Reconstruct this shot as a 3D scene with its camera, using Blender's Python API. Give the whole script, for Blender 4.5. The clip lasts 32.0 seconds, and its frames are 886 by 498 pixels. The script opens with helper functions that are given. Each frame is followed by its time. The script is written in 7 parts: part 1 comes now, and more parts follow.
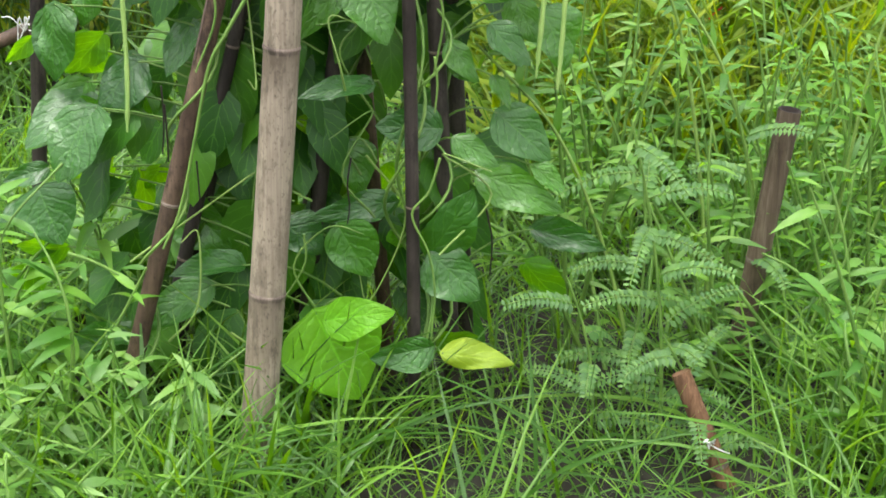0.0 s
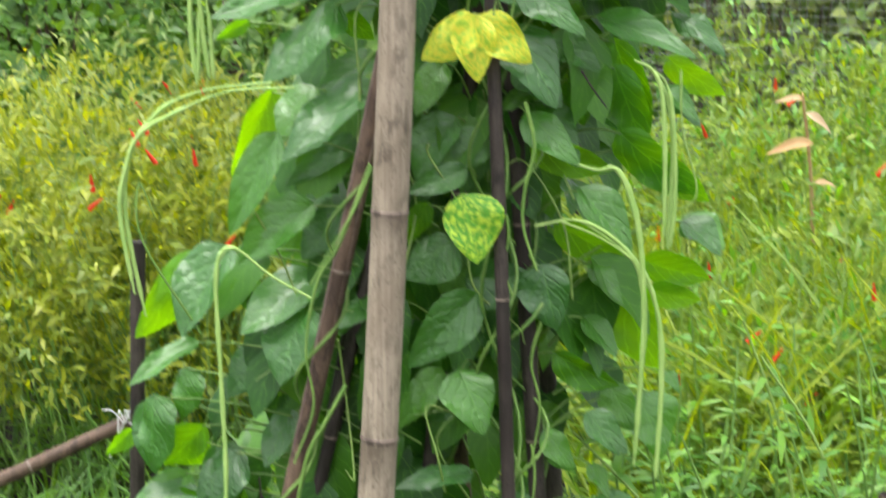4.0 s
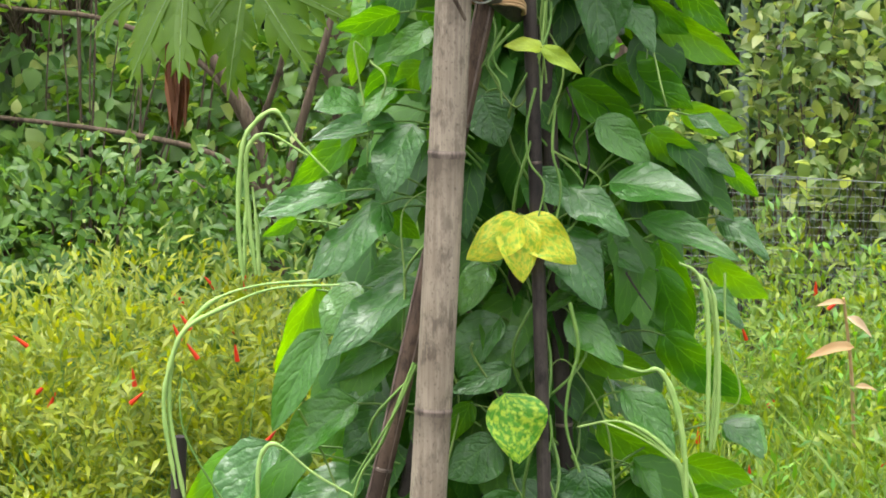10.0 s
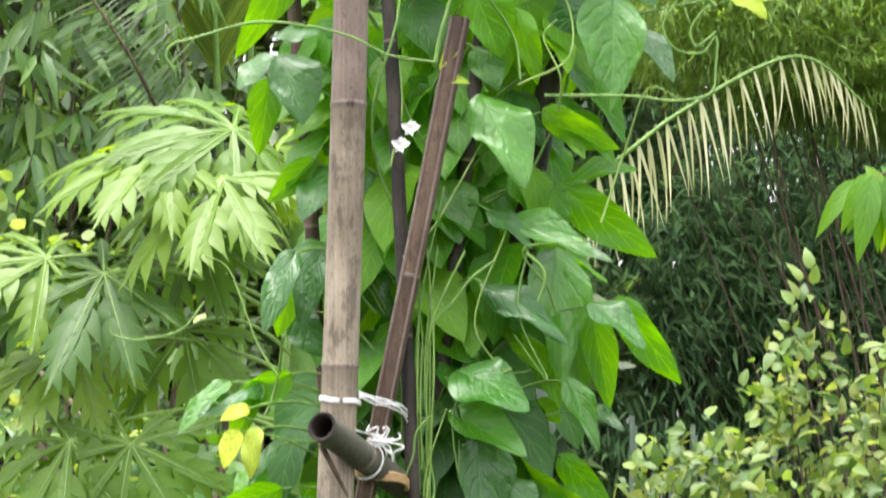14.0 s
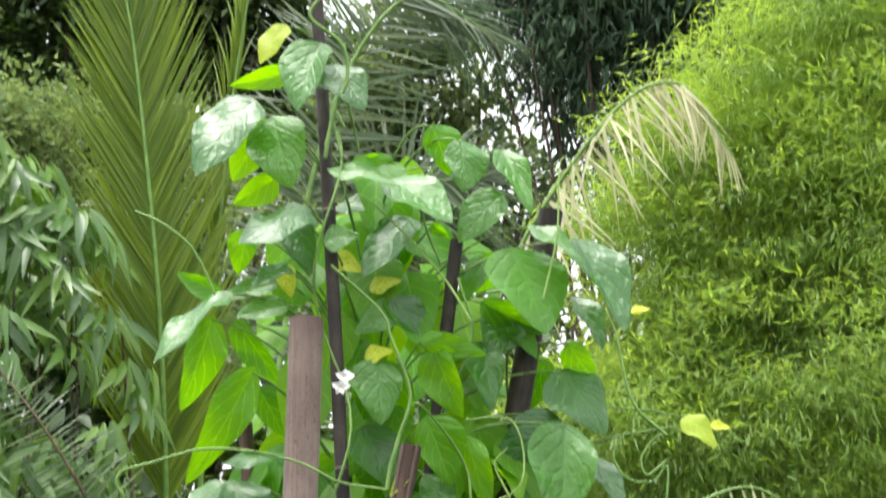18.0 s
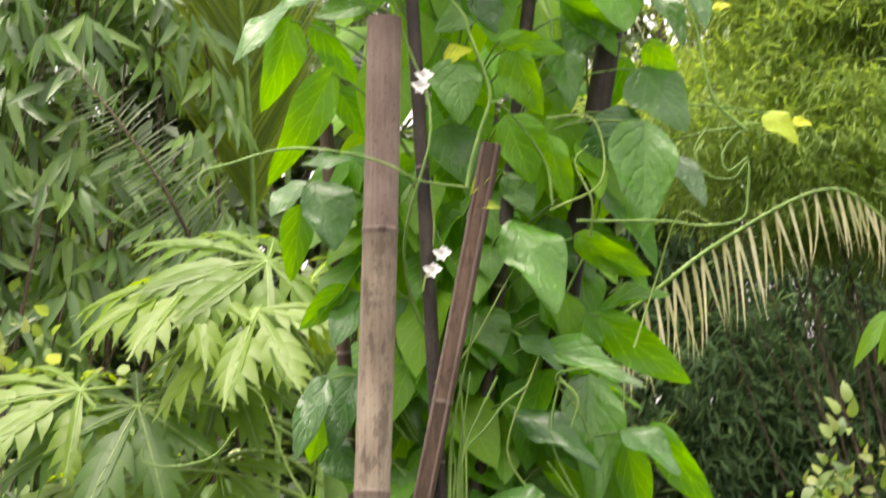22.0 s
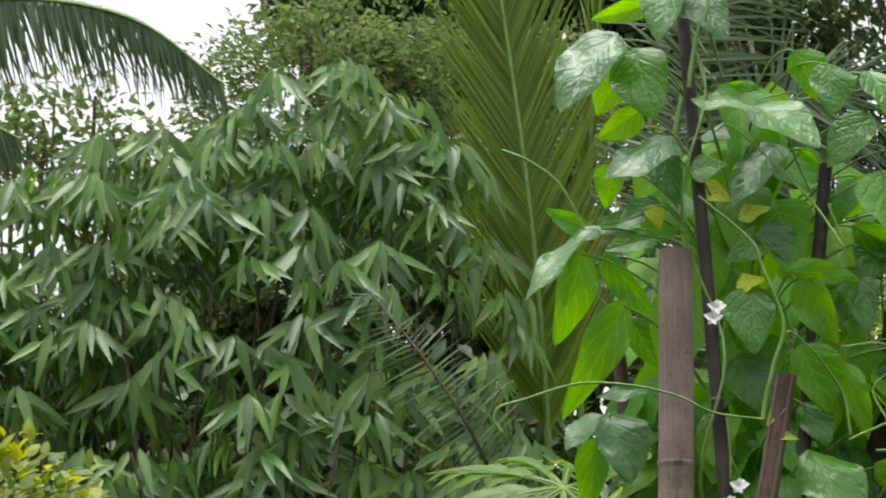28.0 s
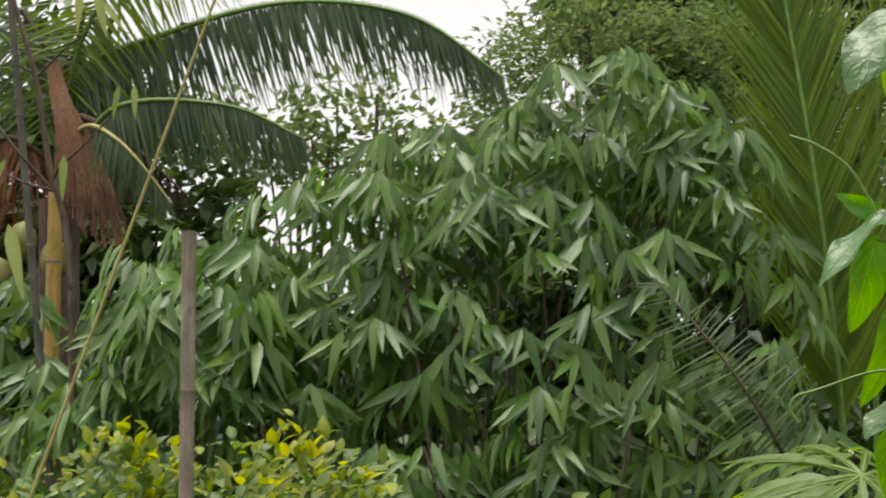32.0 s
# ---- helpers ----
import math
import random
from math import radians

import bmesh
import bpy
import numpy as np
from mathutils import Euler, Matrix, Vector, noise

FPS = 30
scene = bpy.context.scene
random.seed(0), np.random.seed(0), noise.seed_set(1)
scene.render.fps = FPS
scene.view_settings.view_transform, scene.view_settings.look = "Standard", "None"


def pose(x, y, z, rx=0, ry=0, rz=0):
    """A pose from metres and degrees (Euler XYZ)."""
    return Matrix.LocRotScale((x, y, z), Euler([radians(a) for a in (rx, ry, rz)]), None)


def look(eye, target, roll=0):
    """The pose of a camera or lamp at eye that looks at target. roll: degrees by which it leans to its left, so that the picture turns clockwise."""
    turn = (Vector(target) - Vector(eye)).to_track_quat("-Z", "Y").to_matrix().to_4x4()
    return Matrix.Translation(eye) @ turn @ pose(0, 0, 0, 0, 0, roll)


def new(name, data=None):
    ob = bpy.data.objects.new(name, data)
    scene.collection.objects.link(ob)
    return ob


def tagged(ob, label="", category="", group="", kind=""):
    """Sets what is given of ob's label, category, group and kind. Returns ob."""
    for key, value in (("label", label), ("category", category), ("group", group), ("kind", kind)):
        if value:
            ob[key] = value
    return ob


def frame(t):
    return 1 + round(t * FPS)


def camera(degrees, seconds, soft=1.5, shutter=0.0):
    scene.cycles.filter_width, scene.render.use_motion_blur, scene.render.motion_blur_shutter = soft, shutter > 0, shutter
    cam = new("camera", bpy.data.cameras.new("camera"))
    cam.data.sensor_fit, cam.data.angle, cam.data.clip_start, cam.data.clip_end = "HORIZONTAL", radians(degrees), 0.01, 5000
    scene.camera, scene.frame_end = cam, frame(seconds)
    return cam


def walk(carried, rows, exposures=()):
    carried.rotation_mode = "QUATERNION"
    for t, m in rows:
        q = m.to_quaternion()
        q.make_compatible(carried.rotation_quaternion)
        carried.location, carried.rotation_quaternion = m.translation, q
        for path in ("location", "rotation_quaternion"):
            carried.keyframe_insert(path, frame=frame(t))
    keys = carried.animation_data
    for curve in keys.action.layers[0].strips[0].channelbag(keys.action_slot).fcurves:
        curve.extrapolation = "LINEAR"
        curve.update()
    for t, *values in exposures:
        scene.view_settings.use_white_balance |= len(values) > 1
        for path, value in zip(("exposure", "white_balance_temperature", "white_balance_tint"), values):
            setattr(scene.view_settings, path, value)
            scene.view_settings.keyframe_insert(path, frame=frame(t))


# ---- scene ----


def aim(x, y, z, yaw, pitch, roll):
    """A camera pose from its place, its turn to the left from +y, its tilt up and its lean."""
    return pose(x, y, z, 90 + pitch, 0, yaw) @ pose(0, 0, 0, 0, 0, roll)


cam = camera(22, 32.0, soft=1.75, shutter=0.5)
PATH = [
    (0, aim(0.004, 0.005, 1.490, -3.49, -21.77, 0.74)),
    (0.5, aim(0.004, 0.002, 1.492, -3.45, -21.63, 0.67)),
    (1, aim(0.002, -0.002, 1.494, -3.36, -20.17, 0.43)),
    (1.5, aim(0.001, -0.003, 1.496, -3.12, -17.94, 0.15)),
    (2, aim(0.000, -0.008, 1.499, -2.86, -15.84, -0.03)),
    (2.5, aim(0.000, -0.009, 1.500, -2.06, -14.41, -0.24)),
    (3, aim(0.001, -0.008, 1.498, -1.90, -14.17, -0.21)),
    (3.5, aim(0.001, -0.001, 1.496, -1.73, -14.05, -0.28)),
    (4, aim(-0.001, 0.000, 1.495, -1.02, -12.07, -0.53)),
    (4.5, aim(-0.000, 0.002, 1.492, 0.83, -10.26, -0.53)),
    (6.5, aim(0.001, 0.001, 1.489, -0.04, -9.03, -0.02)),
    (7, aim(-0.004, -0.000, 1.490, -2.19, -8.54, 0.39)),
    (7.5, aim(-0.006, -0.001, 1.492, -2.11, -7.97, 0.43)),
    (8, aim(-0.009, -0.002, 1.496, -1.79, -7.25, 0.27)),
    (8.5, aim(-0.007, -0.003, 1.496, -0.84, -7.25, 0.11)),
    (9, aim(-0.008, -0.005, 1.497, -0.08, -7.18, 0.07)),
    (9.5, aim(-0.008, -0.007, 1.498, -0.11, -7.09, 0.13)),
    (10, aim(-0.013, -0.008, 1.497, -0.15, -7.08, 0.10)),
    (10.5, aim(-0.018, -0.008, 1.500, -0.20, -7.04, 0.06)),
    (11, aim(-0.017, -0.004, 1.499, -0.26, -7.11, 0.07)),
    (11.5, aim(-0.015, -0.003, 1.500, -0.39, -7.24, -0.12)),
    (12, aim(-0.012, -0.000, 1.501, -1.54, -4.66, -0.11)),
    (12.5, aim(-0.007, -0.006, 1.502, -2.85, -1.68, -0.13)),
    (13, aim(-0.008, -0.009, 1.502, -2.85, 0.69, -0.15)),
    (13.5, aim(-0.004, -0.004, 1.504, -2.87, 2.24, -0.13)),
    (14, aim(-0.001, 0.002, 1.506, -2.85, 4.66, -0.09)),
    (14.5, aim(-0.000, 0.004, 1.508, -2.81, 5.90, 0.21)),
    (15, aim(0.002, 0.004, 1.509, -3.28, 7.20, 0.30)),
    (15.5, aim(0.001, 0.003, 1.507, -4.25, 9.25, -0.03)),
    (17.5, aim(-0.006, 0.001, 1.504, -4.42, 14.32, 0.25)),
    (18, aim(-0.003, 0.002, 1.502, -4.14, 15.45, -0.05)),
    (18.5, aim(-0.001, 0.001, 1.501, -3.80, 18.56, 0.06)),
    (19, aim(-0.003, 0.003, 1.502, -3.39, 20.30, 0.42)),
    (19.5, aim(-0.000, 0.003, 1.497, -3.42, 19.47, 0.19)),
    (20, aim(0.002, 0.003, 1.492, -3.50, 18.85, 0.26)),
    (20.5, aim(0.003, 0.007, 1.491, -3.47, 15.84, -0.19)),
    (21, aim(0.004, 0.009, 1.496, -3.37, 14.17, -0.23)),
    (21.5, aim(0.004, 0.012, 1.493, -3.13, 11.61, -0.09)),
    (22, aim(0.007, 0.010, 1.487, -1.90, 8.20, -0.18)),
    (22.5, aim(0.011, 0.013, 1.488, -1.49, 7.05, -0.27)),
    (23, aim(0.014, 0.017, 1.485, -1.48, 5.40, -0.24)),
    (23.5, aim(0.015, 0.017, 1.486, -1.52, 4.94, -0.29)),
    (24, aim(0.012, 0.016, 1.484, -1.47, 3.79, -0.44)),
    (24.5, aim(0.010, 0.016, 1.485, -1.40, 3.75, -0.52)),
    (25, aim(0.011, 0.016, 1.491, -1.27, 3.74, -0.53)),
    (25.5, aim(0.014, 0.018, 1.504, -1.06, 5.73, -0.43)),
    (26, aim(0.012, 0.011, 1.514, -0.51, 8.58, -0.48)),
    (26.5, aim(0.007, 0.002, 1.523, 0.77, 10.50, -0.33)),
    (28.5, aim(0.006, -0.013, 1.511, 6.51, 13.69, 0.21)),
    (29, aim(0.006, -0.018, 1.509, 6.94, 12.59, 0.25)),
    (29.5, aim(0.003, -0.016, 1.511, 7.75, 12.74, 0.40)),
    (30, aim(0.001, -0.012, 1.518, 8.76, 12.85, 0.12)),
    (30.5, aim(-0.002, -0.012, 1.522, 9.16, 13.04, -0.04)),
    (31, aim(-0.003, -0.012, 1.521, 10.05, 13.67, -0.02)),
    (31.5, aim(-0.002, -0.006, 1.522, 11.48, 13.55, -0.03)),
    (32, aim(-0.001, 0.003, 1.524, 12.89, 13.20, 0.04)),
]
EXPOSURES = [
    (0, 1.80, 6500, 10), (2, 1.90, 6500, 10), (4, 1.90, 6500, 10), (9, 1.80, 6500, 10), (12, 1.90, 6500, 10), (13, 2.18, 6500, 10), (16, 2.18, 6500, 10), (17.5, 2.13, 6500, 10), (18, 1.90, 6500, 10), (18.5, 1.25, 6500, 10), (19, 0.15, 6500, 10), (19.5, 0.38, 6700, 11), (20, 0.68, 6900, 13), (20.5, 1.22, 7400, 17), (21, 1.55, 7400, 18), (22, 1.88, 7400, 18), (23, 2.0, 7000, 13), (26, 2.08, 6500, 10), (28.5, 0.97, 6500, 10), (29, 1.27, 6500, 10), (29.6, 1.57, 6500, 10), (30.2, 1.05, 6900, 11), (31, 0.56, 6900, 11), (31.5, 0.48, 6900, 11), (32, 0.85, 6900, 11),
]
walk(cam, PATH, EXPOSURES)

# ---- light: an overcast day ----
world = bpy.data.worlds.new("overcast_sky")
scene.world = world
world.use_nodes = True
wn = world.node_tree.nodes
wn.clear()
sky = wn.new("ShaderNodeTexSky")
sky.sky_type, sky.sun_disc = "NISHITA", False
sky.sun_elevation, sky.sun_rotation = radians(81), radians(231)
sky.air_density, sky.dust_density, sky.ozone_density = 1.0, 4.0, 1.0
grey = wn.new("ShaderNodeHueSaturation")
grey.inputs["Saturation"].default_value = 0.12
bg = wn.new("ShaderNodeBackground")
bg.inputs["Strength"].default_value = 0.15
wout = wn.new("ShaderNodeOutputWorld")
world.node_tree.links.new(sky.outputs[0], grey.inputs["Color"])
world.node_tree.links.new(grey.outputs[0], bg.inputs["Color"])
world.node_tree.links.new(bg.outputs[0], wout.inputs["Surface"])
sun_data = bpy.data.lights.new("sun", "SUN")
sun_data.energy, sun_data.angle, sun_data.color = 1.1, radians(40), (1.0, 0.96, 0.89)
sun = new("sun", sun_data)
sun.matrix_world = look((-2.5, -2, 20), (0, 0, 0))

# ---- materials ----


def base_material(name):
    m = bpy.data.materials.new(name)
    m.use_nodes = True
    nt = m.node_tree
    return m, nt, nt.nodes["Principled BSDF"], nt.nodes["Material Output"]


def ramp(nt, fac, stops):
    r = nt.nodes.new("ShaderNodeValToRGB")
    el = r.color_ramp.elements
    el[0].position, el[0].color = stops[0][0], (*stops[0][1], 1)
    el[1].position, el[1].color = stops[-1][0], (*stops[-1][1], 1)
    for p, c in stops[1:-1]:
        e = el.new(p)
        e.color = (*c, 1)
    nt.links.new(fac, r.inputs["Fac"])
    return r.outputs["Color"]


def noise_tex(nt, scale, detail=3.0, coord="Object", stretch=None, rough=0.55):
    tc = nt.nodes.new("ShaderNodeTexCoord")
    n = nt.nodes.new("ShaderNodeTexNoise")
    n.inputs["Scale"].default_value = scale
    n.inputs["Detail"].default_value = detail
    n.inputs["Roughness"].default_value = rough
    src = tc.outputs[coord]
    if stretch:
        mp = nt.nodes.new("ShaderNodeMapping")
        mp.inputs["Scale"].default_value = stretch
        nt.links.new(src, mp.inputs["Vector"])
        src = mp.outputs[0]
    nt.links.new(src, n.inputs["Vector"])
    return n.outputs["Fac"]


def mix_color(nt, fac, a, b, mode="MIX"):
    mx = nt.nodes.new("ShaderNodeMix")
    mx.data_type, mx.blend_type = "RGBA", mode
    for sock, v in ((mx.inputs["Factor"], fac), (mx.inputs["A"], a), (mx.inputs["B"], b)):
        if isinstance(v, (int, float)):
            sock.default_value = v
        elif isinstance(v, tuple):
            sock.default_value = (*v, 1)
        else:
            nt.links.new(v, sock)
    return mx.outputs["Result"]


def bump(nt, bsdf, height, strength, distance):
    b = nt.nodes.new("ShaderNodeBump")
    b.inputs["Strength"].default_value, b.inputs["Distance"].default_value = strength, distance
    nt.links.new(height, b.inputs["Height"])
    nt.links.new(b.outputs[0], bsdf.inputs["Normal"])
    return b.outputs[0]


def calc(nt, op, a, b=0.0, c=0.0):
    n = nt.nodes.new("ShaderNodeMath")
    n.operation = op
    for sock, v in zip(n.inputs, (a, b, c)):
        if isinstance(v, (int, float)):
            sock.default_value = v
        else:
            nt.links.new(v, sock)
    return n.outputs[0]


def leaf_material(name, dark, mid, light, rough=0.45, through_light=0.35, islands=True, veins=0.0, spots=None, spec=0.5, wet=0.0, ribs=0.28, glow=2.3):
    """A leaf: colour differs from leaf to leaf, light passes through it, and veins may show as a relief."""
    m, nt, bsdf, out = base_material(name)
    rnd = nt.nodes.new("ShaderNodeObjectInfo").outputs["Random"]
    if islands:
        rnd = calc(nt, "FRACT", calc(nt, "ADD", rnd, nt.nodes.new("ShaderNodeNewGeometry").outputs["Random Per Island"]))
    col = ramp(nt, rnd, [(0.0, dark), (0.55, mid), (1.0, light)])
    blotch = noise_tex(nt, 30.0 if not islands else 9.0, 4.0)
    col = mix_color(nt, calc(nt, "MULTIPLY", blotch, 0.35), col, tuple(0.45 * v for v in dark))
    if spots:
        tc = nt.nodes.new("ShaderNodeTexCoord")
        n = nt.nodes.new("ShaderNodeTexNoise")
        n.inputs["Scale"].default_value, n.inputs["Detail"].default_value = 11.0, 6.0
        nt.links.new(tc.outputs["UV"], n.inputs["Vector"])
        col = mix_color(nt, ramp(nt, n.outputs["Fac"], [(0.46, (0, 0, 0)), (0.6, (1, 1, 1))]), col, spots)
    if veins:
        tc = nt.nodes.new("ShaderNodeTexCoord")
        sep = nt.nodes.new("ShaderNodeSeparateXYZ")
        nt.links.new(tc.outputs["UV"], sep.inputs[0])
        side = calc(nt, "ABSOLUTE", calc(nt, "SUBTRACT", sep.outputs[0], 0.5))
        along = calc(nt, "SUBTRACT", calc(nt, "ADD", calc(nt, "MULTIPLY", sep.outputs[1], 4.6), calc(nt, "MULTIPLY", noise_tex(nt, 5.0, 2.0, "UV"), 0.9)), calc(nt, "MULTIPLY", side, 4.2))
        wave = calc(nt, "ABSOLUTE", calc(nt, "SINE", calc(nt, "MULTIPLY", along, 3.1416)))
        vein = calc(nt, "MINIMUM", calc(nt, "MULTIPLY", wave, 1.6), calc(nt, "MULTIPLY", side, 16.0))
        vein = calc(nt, "MINIMUM", vein, 1.0)
        line = calc(nt, "SUBTRACT", 1.0, calc(nt, "MINIMUM", calc(nt, "MULTIPLY", vein, 3.0), 1.0))
        col = mix_color(nt, calc(nt, "MULTIPLY", line, ribs), col, tuple(min(1, v * 1.7 + 0.02) for v in light))
        pucker = noise_tex(nt, 11.0 if not islands else 70.0, 2.0)
        h = calc(nt, "ADD", calc(nt, "MULTIPLY", vein, 0.3), calc(nt, "MULTIPLY", pucker, 1.0))
        nrm = bump(nt, bsdf, h, veins, 0.004)
    nt.links.new(col, bsdf.inputs["Base Color"])
    bsdf.inputs["Roughness"].default_value = rough
    bsdf.inputs["Specular IOR Level"].default_value = spec
    bsdf.inputs["Coat Weight"].default_value, bsdf.inputs["Coat Roughness"].default_value = wet, 0.26
    tr = nt.nodes.new("ShaderNodeBsdfTranslucent")
    bright = nt.nodes.new("ShaderNodeHueSaturation")
    bright.inputs["Hue"].default_value, bright.inputs["Saturation"].default_value, bright.inputs["Value"].default_value = 0.475, 1.15, glow
    nt.links.new(col, bright.inputs["Color"])
    nt.links.new(bright.outputs[0], tr.inputs["Color"])
    mx = nt.nodes.new("ShaderNodeMixShader")
    mx.inputs["Fac"].default_value = through_light
    nt.links.new(bsdf.outputs[0], mx.inputs[1])
    nt.links.new(tr.outputs[0], mx.inputs[2])
    nt.links.new(mx.outputs[0], out.inputs["Surface"])
    return m


def wood_material(name, dark, mid, light, scale=14.0, rough=0.75, stretch=(12, 12, 0.6), relief=0.5):
    m, nt, bsdf, out = base_material(name)
    grain = noise_tex(nt, scale, 6.0, stretch=stretch, rough=0.7)
    stain = noise_tex(nt, 34.0, 8.0, stretch=(1, 1, 0.35), rough=0.7)
    wide = noise_tex(nt, 5.0, 3.0)
    col = ramp(nt, grain, [(0.3, dark), (0.5, mid), (0.72, light)])
    col = mix_color(nt, ramp(nt, stain, [(0.52, (0, 0, 0)), (0.66, (0.8, 0.8, 0.8))]), col, tuple(0.5 * v for v in dark))
    col = mix_color(nt, ramp(nt, wide, [(0.42, (0, 0, 0)), (0.7, (0.5, 0.5, 0.5))]), col, dark)
    nt.links.new(col, bsdf.inputs["Base Color"])
    bsdf.inputs["Roughness"].default_value = rough
    bsdf.inputs["Specular IOR Level"].default_value = 0.3
    bump(nt, bsdf, grain, relief, 0.002)
    return m


def plain_material(name, a, b, scale=20.0, rough=0.6, relief=0.2, spec=0.4):
    m, nt, bsdf, out = base_material(name)
    n = noise_tex(nt, scale, 5.0)
    nt.links.new(ramp(nt, n, [(0.3, a), (0.7, b)]), bsdf.inputs["Base Color"])
    bsdf.inputs["Roughness"].default_value = rough
    bsdf.inputs["Specular IOR Level"].default_value = spec
    bump(nt, bsdf, n, relief, 0.003)
    return m


def culm_material(name, dark, mid, light, mould=0.75):
    """Weathered bamboo: faint fibres along the culm, dark mould streaks in patches and wide worn areas."""
    m, nt, bsdf, out = base_material(name)
    fibre = noise_tex(nt, 16.0, 4.0, stretch=(14, 14, 0.3), rough=0.6)
    wide = noise_tex(nt, 6.0, 4.0, stretch=(1, 1, 0.6), rough=0.6)
    streak = noise_tex(nt, 52.0, 6.0, stretch=(1, 1, 0.38), rough=0.7)
    speck = noise_tex(nt, 260.0, 3.0, stretch=(1, 1, 0.6), rough=0.6)
    col = ramp(nt, wide, [(0.38, mid), (0.52, light), (0.66, mid)])
    col = mix_color(nt, calc(nt, "MULTIPLY", ramp(nt, fibre, [(0.35, (1, 1, 1)), (0.62, (0, 0, 0))]), 0.4), col, dark)
    where = ramp(nt, wide, [(0.4, (0.35, 0.35, 0.35)), (0.58, (1, 1, 1))])
    dirt = calc(nt, "MULTIPLY", calc(nt, "MULTIPLY", ramp(nt, streak, [(0.5, (0, 0, 0)), (0.6, (1, 1, 1))]), where), mould)
    col = mix_color(nt, dirt, col, tuple(0.6 * v for v in dark))
    col = mix_color(nt, ramp(nt, speck, [(0.58, (0, 0, 0)), (0.68, (0.5, 0.5, 0.5))]), col, tuple(0.5 * v for v in dark))
    high = nt.nodes.new("ShaderNodeSeparateXYZ")
    nt.links.new(nt.nodes.new("ShaderNodeTexCoord").outputs["Generated"], high.inputs[0])
    edge = calc(nt, "ADD", high.outputs[2], calc(nt, "MULTIPLY", calc(nt, "SUBTRACT", wide, 0.5), 0.5))
    stain = calc(nt, "MULTIPLY", ramp(nt, edge, [(0.8, (0, 0, 0)), (0.97, (1, 1, 1))]), 0.6)
    col = mix_color(nt, stain, col, dark)
    nt.links.new(col, bsdf.inputs["Base Color"])
    bsdf.inputs["Roughness"].default_value = 0.65
    bsdf.inputs["Specular IOR Level"].default_value = 0.3
    bump(nt, bsdf, calc(nt, "ADD", fibre, calc(nt, "MULTIPLY", dirt, 0.4)), 0.35, 0.0012)
    return m


BEAN = leaf_material("bean_leaf", (0.03, 0.13, 0.018), (0.052, 0.195, 0.02), (0.095, 0.3, 0.018), 0.36, 0.34, False, 1.0, spec=0.55, wet=0.62, ribs=0.16, glow=1.9)
# inner leaves: the shade inside the vine is put into this darker green
BEAN_SHADED = leaf_material("bean_leaf_shaded", (0.02, 0.09, 0.01), (0.04, 0.155, 0.012), (0.085, 0.25, 0.015), 0.45, 0.34, True, 0.25, spec=0.4, glow=1.8)
# upper inner leaves: light coming through from behind is put into this brighter green
BEAN_UPPER_LIT = leaf_material("bean_leaf_upper_lit", (0.05, 0.21, 0.01), (0.09, 0.28, 0.013), (0.17, 0.38, 0.018), 0.45, 0.52, True, 0.25, spec=0.4, glow=2.0)
# brighter copy with light from behind put into its green; young tip leaves share it
BEAN_BACKLIT_YOUNG = leaf_material("bean_leaf_backlit_young", (0.06, 0.235, 0.01), (0.09, 0.29, 0.012), (0.135, 0.36, 0.014), 0.42, 0.54, False, 0.6, spec=0.45, wet=0.1, ribs=0.4, glow=2.0)
BEAN_YELLOW = leaf_material("bean_leaf_yellow", (0.62, 0.64, 0.03), (0.66, 0.67, 0.04), (0.7, 0.7, 0.06), 0.5, 0.35, False, 0.4, spots=(0.26, 0.47, 0.03), glow=1.5)
BEAN_SPOTTED = leaf_material("bean_leaf_spotted", (0.09, 0.33, 0.018), (0.11, 0.35, 0.02), (0.13, 0.37, 0.025), 0.4, 0.35, False, 0.4, spots=(0.42, 0.58, 0.05), wet=0.15, glow=1.9)
BEAN_LIME = leaf_material("bean_leaf_lime", (0.28, 0.42, 0.025), (0.33, 0.45, 0.03), (0.38, 0.48, 0.04), 0.5, 0.4, False, 0.4, glow=1.6)
BEAN_FRESH = leaf_material("bean_leaf_fresh", (0.14, 0.42, 0.012), (0.15, 0.44, 0.014), (0.17, 0.46, 0.016), 0.45, 0.45, False, 0.8, spec=0.4, ribs=0.4, glow=1.9)
CHILI_LEAF = leaf_material("chili_leaf", (0.11, 0.175, 0.012), (0.205, 0.27, 0.017), (0.35, 0.385, 0.032), 0.5, 0.4)
CHILI_LIME = leaf_material("lime_chili_leaf", (0.085, 0.175, 0.013), (0.14, 0.235, 0.018), (0.25, 0.325, 0.03), 0.5, 0.4)
WEED_LEAF = leaf_material("weed_leaf", (0.05, 0.16, 0.018), (0.1, 0.265, 0.03), (0.19, 0.39, 0.045), 0.5, 0.4)
PALE_WEED = leaf_material("pale_weed_leaf", (0.09, 0.22, 0.04), (0.15, 0.31, 0.06), (0.24, 0.4, 0.095), 0.5, 0.4)
FEATHER_LEAF = leaf_material("feather_leaf", (0.05, 0.15, 0.028), (0.085, 0.21, 0.04), (0.13, 0.28, 0.05), 0.5, 0.35)
GRASS = leaf_material("grass_blade", (0.035, 0.115, 0.01), (0.075, 0.2, 0.018), (0.17, 0.34, 0.04), 0.45, 0.4)
PAPAYA = leaf_material("papaya_leaf", (0.04, 0.115, 0.009), (0.085, 0.19, 0.014), (0.16, 0.27, 0.02), 0.45, 0.42, islands=False, spec=0.45, wet=0.06)
